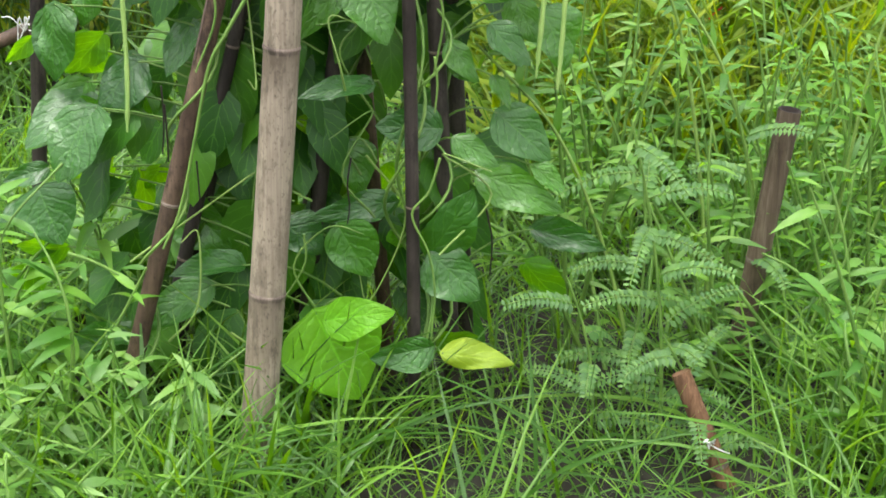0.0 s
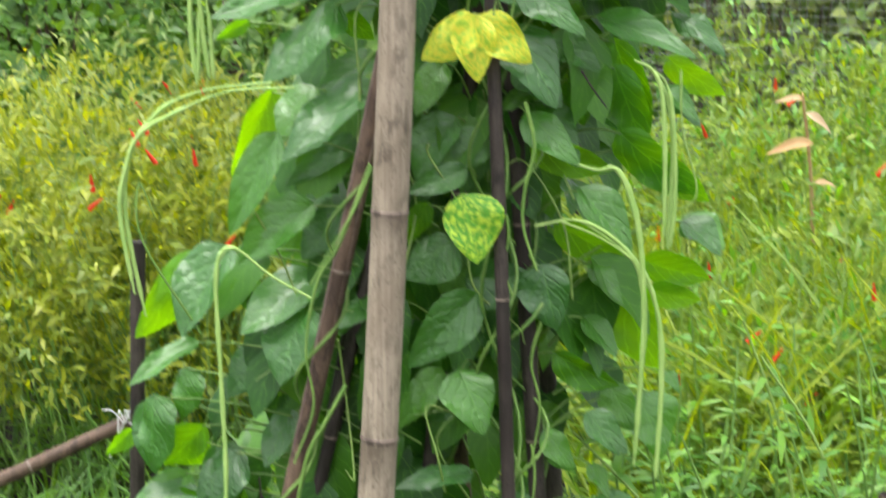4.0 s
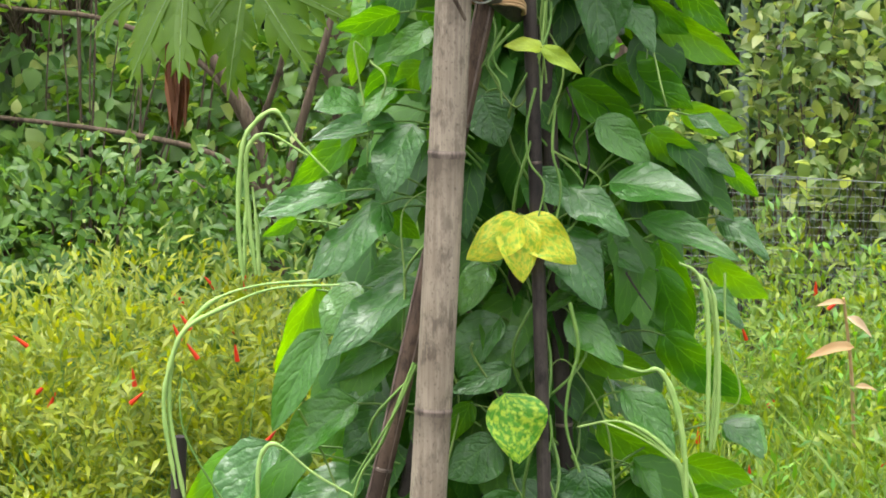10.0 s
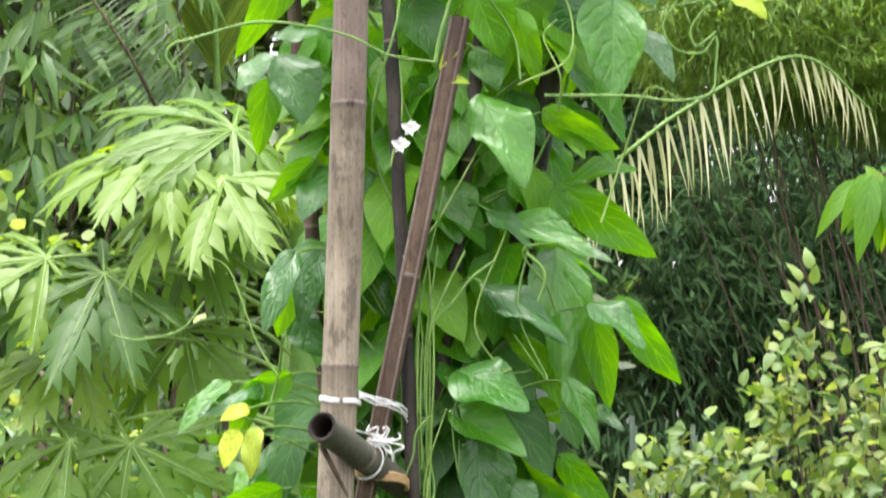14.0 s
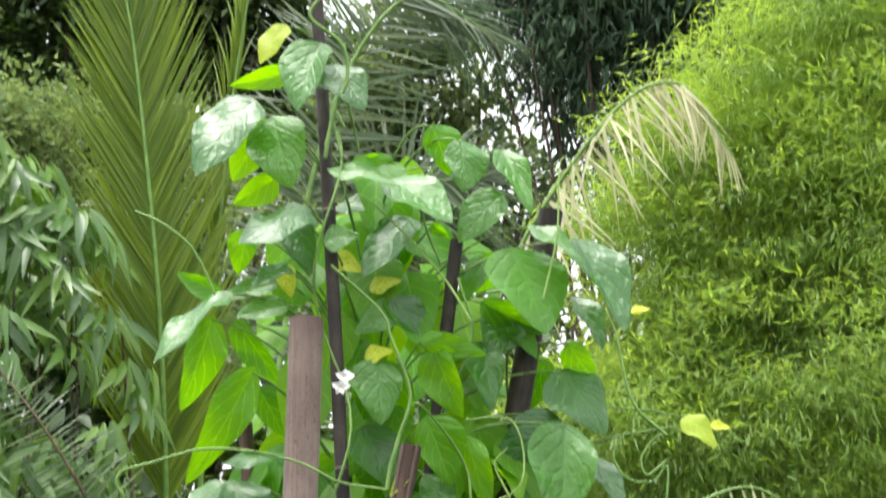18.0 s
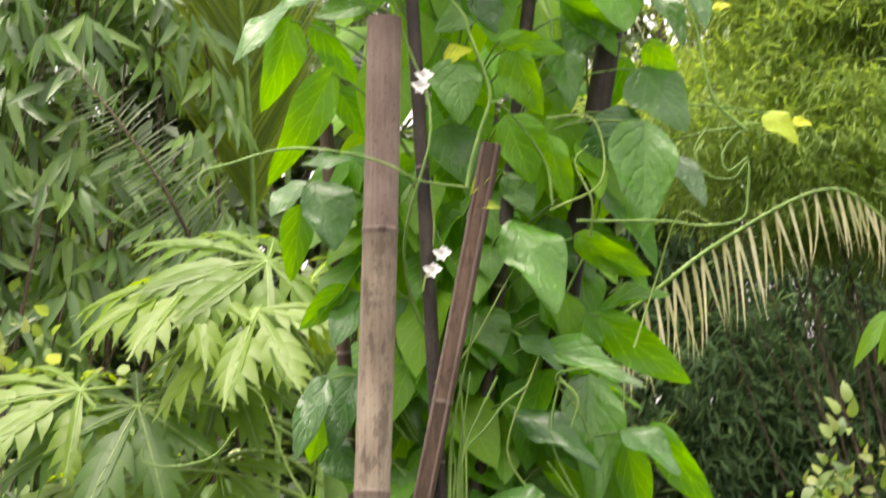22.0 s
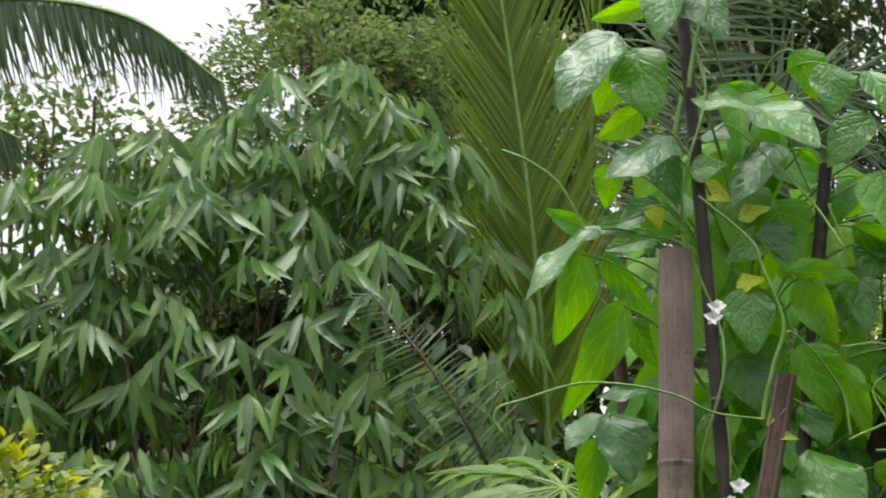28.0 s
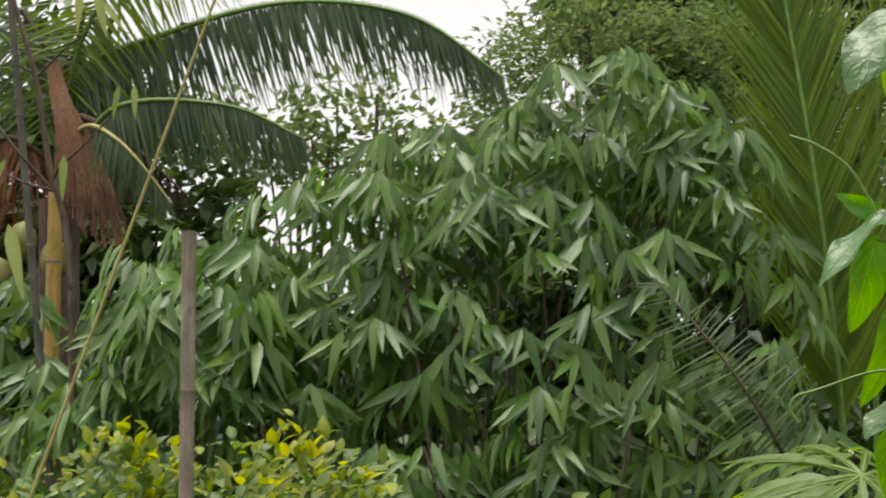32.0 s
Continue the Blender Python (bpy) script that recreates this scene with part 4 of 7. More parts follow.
bean_leaf((-0.075, 3.068, 1.217), (-0.140, 3.060, 1.183), 0.94, (-0.17, 0.44))
bean_leaf((-0.076, 3.120, 1.161), (-0.037, 3.131, 1.121), 0.96, (-0.06, -0.26), BEAN_BACKLIT_YOUNG)
bean_leaf((-0.033, 3.067, 1.105), (-0.112, 3.029, 1.068), 0.87, (-0.40, 0.87))
bean_leaf((-0.209, 3.118, 1.150), (-0.255, 3.128, 1.125), 0.66, (0.07, -0.30), BEAN_BACKLIT_YOUNG)
bean_leaf((0.055, 3.037, 1.098), (0.018, 3.004, 1.033), 0.96, (0.15, 0.89))
bean_leaf((0.110, 3.089, 1.056), (0.040, 3.080, 1.037), 0.89, (-0.18, 0.16))
bean_leaf((-0.095, 3.079, 0.935), (-0.145, 3.054, 0.906), 1.07, (-0.39, 1.06))
bean_leaf((0.177, 3.039, 1.059), (0.127, 3.032, 1.033), 0.69, (-0.02, 0.39))
bean_leaf((0.033, 3.039, 0.908), (0.006, 3.052, 0.850), 0.82, (0.01, -0.38), BEAN_BACKLIT_YOUNG)
bean_leaf((0.405, 3.158, 0.865), (0.450, 3.128, 0.819), 1.54, (0.56, 0.94))
bean_leaf((-0.021, 3.011, 1.376), (-0.032, 2.993, 1.328), 0.74, (0.00, 1.00))
bean_leaf((0.169, 2.990, 1.588), (0.258, 2.953, 1.536), 1.58, (0.32, 1.07))
bean_leaf((0.160, 2.997, 1.533), (0.255, 2.957, 1.477), 0.80, (0.04, 0.80))
bean_leaf((0.204, 3.012, 1.705), (0.309, 2.964, 1.622), 0.55, (-0.05, 0.86))
bean_leaf((0.305, 3.076, 1.752), (0.310, 3.055, 1.573), 0.76, (0.37, 0.42))
bean_leaf((0.354, 3.053, 1.680), (0.420, 3.021, 1.618), 1.09, (0.50, 0.98))
bean_leaf((0.391, 3.057, 1.686), (0.477, 3.085, 1.574), 0.55, (-0.24, -0.40), BEAN_BACKLIT_YOUNG)
bean_leaf((0.358, 3.105, 1.669), (0.384, 3.131, 1.539), 0.55, (0.19, -0.50), BEAN_BACKLIT_YOUNG)
bean_leaf((0.322, 3.087, 1.838), (0.450, 3.117, 1.749), 0.66, (0.02, -0.32), BEAN_BACKLIT_YOUNG)
bean_leaf((0.242, 3.019, 1.789), (0.347, 2.977, 1.737), 0.63, (-0.05, 0.90))
bean_leaf((0.302, 3.081, 1.837), (0.284, 3.100, 1.746), 0.82, (-0.10, -0.37), BEAN_BACKLIT_YOUNG)
bean_leaf((0.243, 3.072, 1.648), (0.294, 3.088, 1.587), 0.80, (-0.08, -0.27), BEAN_BACKLIT_YOUNG)
bean_leaf((0.316, 3.037, 1.578), (0.356, 3.025, 1.482), 0.65, (0.46, 0.21))
bean_leaf((-0.047, 3.012, 1.746), (-0.087, 2.971, 1.636), 0.55, (-0.00, 0.90))
bean_leaf((-0.048, 3.056, 1.735), (-0.071, 3.076, 1.637), 0.75, (0.04, -0.28), BEAN_BACKLIT_YOUNG)
bean_leaf((-0.013, 3.047, 1.749), (-0.040, 3.034, 1.646), 0.75, (-0.17, 0.39))
bean_leaf((-0.055, 3.028, 1.586), (-0.138, 3.046, 1.549), 0.72, (-0.11, -0.44), BEAN_BACKLIT_YOUNG)
bean_leaf((-0.138, 3.035, 1.575), (-0.199, 3.002, 1.507), 0.62, (-0.42, 0.84))
bean_leaf((-0.093, 3.029, 1.571), (-0.177, 2.996, 1.530), 0.55, (-0.54, 0.82))
bean_leaf((-0.093, 3.031, 1.575), (-0.131, 3.051, 1.485), 0.55, (-0.29, -0.54), BEAN_BACKLIT_YOUNG)
bean_leaf((-0.105, 2.944, 1.540), (-0.141, 2.940, 1.525), 0.90, (-0.43, 0.38), BEAN_YELLOW)
bean_leaf((-0.120, 2.950, 1.511), (-0.136, 2.945, 1.463), 1.01, (-0.46, 0.38), BEAN_YELLOW)
bean_leaf((-0.094, 2.933, 1.514), (-0.101, 2.926, 1.449), 0.77, (-0.35, 0.59), BEAN_LIME)
bean_leaf((-0.070, 3.015, 1.492), (-0.107, 2.993, 1.440), 0.55, (-0.06, 1.03))
bean_leaf((0.082, 3.097, 1.622), (0.043, 3.085, 1.530), 1.04, (0.23, 0.22))
bean_leaf((0.104, 3.049, 1.556), (0.122, 3.043, 1.507), 1.46, (-0.27, 0.26))
bean_leaf((0.249, 3.065, 1.476), (0.328, 3.085, 1.406), 0.80, (-0.22, -0.53), BEAN_BACKLIT_YOUNG)
bean_leaf((0.313, 3.085, 1.476), (0.385, 3.104, 1.405), 0.64, (0.07, -0.33), BEAN_BACKLIT_YOUNG)
bean_leaf((0.206, 3.095, 1.676), (0.244, 3.086, 1.607), 1.34, (0.36, 0.40))
bean_leaf((0.151, 3.079, 1.660), (0.204, 3.069, 1.598), 1.42, (0.24, 0.37))
bean_leaf((0.285, 3.120, 1.553), (0.317, 3.129, 1.522), 1.16, (0.16, -0.42), BEAN_BACKLIT_YOUNG)
bean_leaf((0.348, 3.123, 1.538), (0.400, 3.098, 1.510), 0.86, (0.40, 1.07))
bean_leaf((0.200, 3.008, 1.954), (0.253, 2.961, 1.827), 0.94, (0.11, 1.00))
bean_leaf((0.384, 3.052, 2.096), (0.374, 3.033, 1.937), 0.93, (0.24, 0.22))
bean_leaf((0.377, 3.087, 2.114), (0.286, 3.074, 2.043), 0.84, (0.71, 0.41))
bean_leaf((0.387, 3.106, 2.186), (0.448, 3.093, 2.096), 1.36, (0.39, 0.24))
bean_leaf((0.428, 3.119, 2.065), (0.470, 3.083, 1.988), 0.84, (0.43, 0.94))
bean_leaf((0.290, 3.038, 1.941), (0.392, 3.060, 1.892), 0.70, (-0.24, -0.47), BEAN_BACKLIT_YOUNG)
bean_leaf((0.192, 3.002, 2.095), (0.227, 3.021, 2.009), 1.11, (0.30, -0.29), BEAN_BACKLIT_YOUNG)
bean_leaf((0.249, 3.014, 2.071), (0.278, 3.034, 1.975), 0.56, (-0.24, -0.32), BEAN_BACKLIT_YOUNG)
bean_leaf((0.203, 3.011, 2.193), (0.243, 3.031, 2.105), 0.85, (-0.17, -0.51), BEAN_BACKLIT_YOUNG)
bean_leaf((0.274, 3.077, 2.217), (0.285, 3.066, 2.120), 0.92, (0.27, 0.18))
bean_leaf((0.128, 3.041, 2.183), (0.132, 3.030, 2.092), 1.21, (0.17, 0.45))
bean_leaf((0.111, 3.085, 2.098), (0.150, 3.074, 2.014), 1.19, (0.07, 0.44))
bean_leaf((-0.043, 3.010, 2.158), (-0.129, 3.045, 2.010), 0.56, (0.19, -0.46), BEAN_BACKLIT_YOUNG)
bean_leaf((-0.032, 3.071, 2.148), (0.003, 3.086, 2.085), 0.97, (0.04, -0.54), BEAN_BACKLIT_YOUNG)
bean_leaf((0.003, 2.997, 2.043), (-0.082, 2.967, 2.026), 0.66, (-0.49, 1.01))
bean_leaf((-0.064, 3.030, 2.012), (-0.037, 2.996, 1.914), 1.07, (-0.23, 0.96))
bean_leaf((-0.083, 3.029, 1.977), (-0.097, 3.049, 1.879), 0.70, (0.20, -0.35), BEAN_BACKLIT_YOUNG)
bean_leaf((-0.077, 3.062, 2.017), (-0.124, 3.033, 1.966), 1.10, (-0.51, 0.90))
bean_leaf((-0.025, 3.057, 1.874), (-0.086, 3.073, 1.818), 0.69, (-0.06, -0.37), BEAN_BACKLIT_YOUNG)
bean_leaf((0.001, 3.057, 1.863), (-0.039, 3.022, 1.787), 1.03, (-0.40, 0.80))
bean_leaf((0.067, 3.081, 1.863), (0.052, 3.071, 1.777), 0.89, (-0.03, 0.18))
bean_leaf((0.146, 3.049, 1.843), (0.172, 3.039, 1.760), 1.30, (0.17, 0.26))
bean_leaf((0.195, 3.046, 2.026), (0.225, 3.038, 1.967), 1.17, (-0.15, 0.33))
bean_leaf((0.174, 3.086, 1.966), (0.191, 3.098, 1.913), 0.92, (0.15, -0.53), BEAN_BACKLIT_YOUNG)
bean_leaf((0.254, 3.113, 1.978), (0.292, 3.103, 1.899), 1.12, (0.45, 0.41))
bean_leaf((0.334, 3.132, 2.014), (0.304, 3.142, 1.975), 1.33, (-0.12, -0.51), BEAN_BACKLIT_YOUNG)
bean_leaf((0.212, 3.013, 1.803), (0.266, 2.986, 1.749), 0.79, (0.28, 1.01))
bean_leaf((0.249, 3.055, 1.663), (0.289, 3.031, 1.625), 1.20, (0.35, 0.84))
bean_leaf((-0.009, 3.088, 1.762), (-0.054, 3.079, 1.700), 1.47, (-0.25, 0.30))
bean_leaf((0.053, 3.098, 1.733), (0.091, 3.087, 1.656), 1.37, (0.03, 0.18))
bean_leaf((-0.039, 3.102, 1.671), (-0.007, 3.094, 1.610), 1.16, (-0.47, 0.35))
bean_leaf((0.176, 3.093, 1.703), (0.236, 3.082, 1.641), 1.68, (0.21, 0.38))
bean_leaf((0.166, 2.946, 2.016), (0.140, 2.942, 1.981), 0.59, (0.09, 0.53), BEAN_LIME)
bean_leaf((0.151, 2.944, 1.970), (0.181, 2.941, 1.963), 0.67, (0.15, 0.39), BEAN_LIME)
bean_leaf((0.567, 3.140, 2.131), (0.610, 3.134, 2.086), 1.37, (0.48, 0.49), BEAN_LIME)
bean_leaf((0.605, 3.149, 2.121), (0.633, 3.147, 2.117), 0.87, (0.63, 0.42), BEAN_YELLOW)
bean_leaf((0.360, 3.141, 2.217), (0.349, 3.156, 2.147), 0.75, (0.11, -0.40), BEAN_BACKLIT_YOUNG)
bean_leaf((0.041, 2.997, 2.623), (0.011, 2.962, 2.514), 0.94, (-0.18, 0.94))
bean_leaf((0.061, 3.006, 2.597), (0.104, 2.979, 2.523), 1.29, (0.09, 0.82))
bean_leaf((-0.051, 3.008, 2.541), (-0.124, 2.962, 2.418), 0.91, (-0.00, 0.90))
bean_leaf((-0.032, 3.053, 2.528), (-0.077, 3.073, 2.445), 1.01, (-0.20, -0.44), BEAN_BACKLIT_YOUNG)
bean_leaf((-0.020, 3.019, 2.521), (0.006, 3.007, 2.417), 1.38, (-0.30, 0.20))
bean_leaf((-0.018, 3.052, 2.445), (-0.076, 3.066, 2.410), 0.94, (0.03, -0.49), BEAN_BACKLIT_YOUNG)
bean_leaf((0.022, 2.997, 2.388), (-0.065, 2.961, 2.324), 1.20, (-0.19, 1.08))
bean_leaf((-0.056, 3.071, 2.371), (-0.066, 3.084, 2.313), 1.09, (0.20, -0.54), BEAN_BACKLIT_YOUNG)
bean_leaf((0.007, 3.051, 2.396), (0.038, 3.040, 2.304), 0.86, (-0.16, 0.24))
bean_leaf((0.059, 2.988, 2.441), (0.151, 2.955, 2.407), 0.55, (0.02, 0.85))
bean_leaf((0.145, 2.999, 2.428), (0.224, 2.964, 2.359), 1.31, (0.17, 1.07))
bean_leaf((0.053, 3.011, 2.344), (0.100, 3.005, 2.352), 1.56, (-0.34, 0.41))
bean_leaf((0.168, 3.053, 2.388), (0.104, 3.010, 2.293), 0.85, (-0.11, 1.01))
bean_leaf((0.203, 3.043, 2.522), (0.228, 3.058, 2.456), 1.18, (0.19, -0.46), BEAN_BACKLIT_YOUNG)
bean_leaf((0.240, 3.015, 2.493), (0.243, 3.006, 2.416), 1.29, (0.20, 0.31))
bean_leaf((0.302, 3.038, 2.485), (0.337, 3.003, 2.385), 0.66, (0.04, 0.93))
bean_leaf((0.298, 3.044, 2.425), (0.238, 3.033, 2.351), 0.97, (0.02, 0.32))
bean_leaf((0.312, 3.030, 2.339), (0.356, 3.015, 2.218), 1.69, (0.60, 0.43))
bean_leaf((0.342, 3.046, 2.381), (0.412, 3.012, 2.312), 0.68, (0.33, 0.91))
bean_leaf((0.407, 3.059, 2.362), (0.464, 3.009, 2.221), 0.77, (0.55, 0.95))
bean_leaf((0.407, 3.098, 2.290), (0.441, 3.063, 2.209), 0.67, (0.31, 1.09))
bean_leaf((0.490, 3.119, 2.278), (0.518, 3.116, 2.282), 0.85, (0.42, 0.54), BEAN_YELLOW)
bean_leaf((0.008, 3.009, 2.299), (-0.045, 2.989, 2.271), 0.93, (-0.16, 0.86))
bean_leaf((0.000, 3.042, 2.316), (0.009, 3.037, 2.271), 0.98, (-0.36, 0.60), BEAN_YELLOW)
bean_leaf((0.063, 3.056, 2.333), (0.106, 3.051, 2.312), 1.13, (-0.04, 0.42), BEAN_YELLOW)
bean_leaf((0.117, 3.043, 2.286), (0.160, 3.039, 2.298), 1.17, (-0.09, 0.64), BEAN_YELLOW)
bean_leaf((0.111, 3.047, 2.191), (0.149, 3.043, 2.199), 1.38, (-0.26, 0.62), BEAN_YELLOW)
bean_leaf((-0.088, 3.030, 2.271), (-0.150, 3.044, 2.305), 0.61, (-0.14, -0.29), BEAN_BACKLIT_YOUNG)
bean_leaf((-0.099, 3.025, 2.234), (-0.139, 3.051, 2.112), 0.67, (0.20, -0.37), BEAN_BACKLIT_YOUNG)
bean_leaf((-0.064, 3.078, 2.243), (0.001, 3.100, 2.157), 0.55, (-0.18, -0.40), BEAN_BACKLIT_YOUNG)
bean_leaf((-0.079, 3.016, 2.267), (-0.173, 2.969, 2.159), 0.55, (-0.55, 0.92))
bean_leaf((-0.015, 3.057, 2.295), (-0.088, 3.048, 2.267), 0.69, (-0.11, 0.36))
bean_leaf((0.001, 3.043, 2.260), (-0.068, 3.035, 2.241), 0.89, (-0.02, 0.45))
bean_leaf((0.172, 3.049, 2.265), (0.095, 3.038, 2.221), 0.91, (0.36, 0.39))
bean_leaf((0.149, 3.042, 2.270), (0.195, 3.033, 2.213), 0.95, (0.01, 0.39))
bean_leaf((0.185, 3.000, 2.202), (0.275, 3.018, 2.189), 0.55, (-0.21, -0.25), BEAN_BACKLIT_YOUNG)
bean_leaf((0.276, 3.072, 2.276), (0.365, 3.091, 2.238), 0.65, (0.09, -0.31), BEAN_BACKLIT_YOUNG)
bean_leaf((0.317, 3.080, 2.259), (0.284, 3.072, 2.200), 1.53, (0.18, 0.39))
bean_leaf((0.399, 3.105, 2.226), (0.440, 3.119, 2.169), 0.92, (-0.20, -0.39), BEAN_BACKLIT_YOUNG)
bean_leaf((0.370, 3.133, 2.207), (0.343, 3.149, 2.137), 0.86, (-0.23, -0.29), BEAN_BACKLIT_YOUNG)
bean_leaf((0.277, 3.083, 2.341), (0.237, 3.074, 2.272), 0.75, (0.55, 0.26))
bean_leaf((0.298, 3.126, 2.361), (0.266, 3.140, 2.306), 1.06, (0.23, -0.40), BEAN_BACKLIT_YOUNG)
bean_leaf((0.149, 3.081, 2.479), (0.093, 3.092, 2.489), 0.90, (0.15, -0.38), BEAN_BACKLIT_YOUNG)
bean_leaf((0.204, 3.057, 2.385), (0.228, 3.064, 2.367), 0.85, (-0.26, -0.45), BEAN_BACKLIT_YOUNG)
bean_leaf((0.078, 3.101, 2.424), (0.126, 3.080, 2.407), 1.58, (-0.17, 1.08))
bean_leaf((-0.007, 3.016, 2.658), (-0.041, 3.009, 2.598), 0.92, (-0.33, 0.40), BEAN_LIME)
bean_leaf((0.007, 3.105, 2.623), (-0.086, 3.125, 2.606), 0.55, (0.06, -0.51), BEAN_BACKLIT_YOUNG)
bean_leaf((0.079, 3.006, 2.833), (0.188, 3.017, 2.842), 0.87, (0.20, -0.25))
bean_leaf((0.139, 2.990, 2.811), (0.147, 2.998, 2.734), 1.07, (0.14, -0.28))
bean_leaf((0.030, 3.000, 2.807), (-0.017, 3.007, 2.765), 1.18, (0.07, -0.42))
bean_leaf((-0.013, 3.006, 2.760), (-0.043, 3.013, 2.697), 0.76, (-0.32, -0.30))
bean_leaf((0.012, 3.001, 2.918), (0.029, 3.008, 2.891), 0.68, (-0.17, -0.25), BEAN_BACKLIT_YOUNG)
bean_leaf((0.037, 3.008, 2.882), (0.060, 3.016, 2.913), 0.67, (0.28, -0.53), BEAN_BACKLIT_YOUNG)
bean_leaf((0.025, 3.004, 2.866), (-0.016, 2.999, 2.867), 1.42, (0.03, 0.46), BEAN_LIME)
bean_leaf((0.004, 3.011, 2.732), (-0.021, 3.018, 2.765), 0.55, (0.13, -0.26), BEAN_BACKLIT_YOUNG)

# ---- pods, tendrils and climbing stems ----
pod((-0.154, 2.950, 1.229), (-0.197, 2.950, 1.274), (-0.223, 2.950, 1.310), (-0.252, 2.950, 1.292), (-0.267, 2.950, 1.259), (-0.273, 2.950, 1.170), (-0.267, 2.950, 1.088))
pod((-0.183, 2.960, 1.251), (-0.231, 2.960, 1.279), (-0.255, 2.960, 1.269), (-0.263, 2.960, 1.236), (-0.258, 2.960, 1.154), (-0.251, 2.960, 1.094))
pod((-0.140, 2.950, 1.082), (-0.228, 2.950, 1.077), (-0.295, 2.950, 1.051), (-0.344, 2.950, 1.022), (-0.364, 2.950, 0.976), (-0.373, 2.950, 0.915), (-0.358, 2.950, 0.809))
pod((-0.169, 2.955, 1.088), (-0.251, 2.955, 1.080), (-0.310, 2.955, 1.058), (-0.350, 2.955, 1.013), (-0.364, 2.955, 0.967), (-0.365, 2.955, 0.899), (-0.345, 2.955, 0.777))
pod((-0.125, 2.950, 0.800), (-0.177, 2.950, 0.831), (-0.220, 2.950, 0.867), (-0.241, 2.950, 0.862), (-0.250, 2.950, 0.820), (-0.247, 2.950, 0.696), (-0.244, 2.950, 0.569), (-0.247, 2.950, 0.487))
pod((0.230, 2.970, 0.972), (0.260, 2.970, 0.964), (0.284, 2.970, 0.964), (0.304, 2.970, 0.926), (0.317, 2.970, 0.857), (0.320, 2.970, 0.732), (0.312, 2.970, 0.573))
pod((0.208, 2.980, 0.894), (0.261, 2.980, 0.871), (0.315, 2.980, 0.831), (0.338, 2.980, 0.776), (0.348, 2.980, 0.697), (0.340, 2.980, 0.546))
pod((0.306, 2.970, 1.109), (0.329, 2.970, 1.097), (0.342, 2.970, 1.064), (0.347, 2.970, 0.988), (0.347, 2.970, 0.874))
pod((0.322, 2.980, 1.100), (0.349, 2.980, 1.077), (0.359, 2.980, 1.017), (0.362, 2.980, 0.925), (0.357, 2.980, 0.856))
pod((0.226, 2.970, 0.973), (0.256, 2.970, 0.964), (0.282, 2.970, 0.965), (0.301, 2.970, 0.927), (0.315, 2.970, 0.866), (0.322, 2.970, 0.797))
pod((0.175, 2.980, 0.887), (0.227, 2.980, 0.895), (0.273, 2.980, 0.875), (0.311, 2.980, 0.833), (0.323, 2.980, 0.771))
pod((0.237, 2.980, 0.893), (0.283, 2.980, 0.861), (0.314, 2.980, 0.830), (0.324, 2.980, 0.759), (0.317, 2.980, 0.656), (0.310, 2.980, 0.551))
pod((0.322, 2.980, 0.814), (0.342, 2.980, 0.759), (0.346, 2.980, 0.640), (0.340, 2.980, 0.534))
pod((0.337, 3.000, 1.088), (0.352, 3.000, 1.057), (0.361, 3.000, 0.989), (0.355, 3.000, 0.850))
pod((-0.292, 3.300, 1.178), (-0.293, 3.300, 1.112), (-0.296, 3.300, 1.046))
pod((-0.282, 3.300, 1.177), (-0.276, 3.300, 1.112), (-0.273, 3.300, 1.046))
tendril(0.0022, (-0.197, 2.860, 1.964), (-0.207, 2.860, 1.981), (-0.200, 2.860, 1.997), (-0.170, 2.860, 2.006), (-0.099, 2.860, 2.026), (-0.028, 2.860, 2.022), (0.029, 2.860, 2.007), (0.072, 2.860, 1.986), (0.132, 2.860, 1.977))
tendril(0.003, (0.134, 2.900, 1.984), (0.139, 2.900, 2.013), (0.151, 2.900, 2.057), (0.164, 2.900, 2.109), (0.139, 2.900, 2.183), (0.124, 2.900, 2.220), (0.059, 2.900, 2.280))
tendril(0.0022, (0.284, 3.000, 1.956), (0.397, 3.000, 1.956), (0.457, 3.000, 1.950), (0.506, 3.000, 1.960), (0.514, 3.000, 1.994), (0.515, 3.000, 2.036), (0.496, 3.000, 2.015), (0.465, 3.000, 2.017), (0.447, 3.000, 2.036), (0.445, 3.000, 2.058), (0.463, 3.000, 2.085))
tendril(0.002, (0.515, 3.000, 2.043), (0.488, 3.000, 2.024), (0.481, 3.000, 2.047), (0.500, 3.000, 2.074), (0.516, 3.000, 2.079))
tendril(0.0025, (0.516, 3.000, 2.078), (0.475, 3.000, 2.116), (0.460, 3.000, 2.162), (0.450, 3.000, 2.216), (0.435, 3.000, 2.254))
tendril(0.0018, (-0.117, 2.900, 1.776), (-0.103, 2.900, 1.740), (-0.074, 2.900, 1.718))
tendril(0.0018, (-0.165, 3.000, 1.681), (-0.195, 3.000, 1.644), (-0.247, 3.000, 1.631), (-0.284, 3.000, 1.637), (-0.287, 3.000, 1.655))
tendril(0.0024, (-0.205, 2.980, 2.372), (-0.170, 2.980, 2.357), (-0.131, 2.980, 2.327), (-0.107, 2.980, 2.288), (-0.094, 2.980, 2.257))
tendril(0.0022, (0.092, 2.930, 1.422), (0.063, 2.930, 1.393), (0.052, 2.930, 1.371), (0.066, 2.930, 1.349), (0.070, 2.930, 1.320))
tendril(0.002, (0.130, 2.950, 1.531), (0.111, 2.950, 1.509), (0.107, 2.950, 1.480), (0.096, 2.950, 1.451))
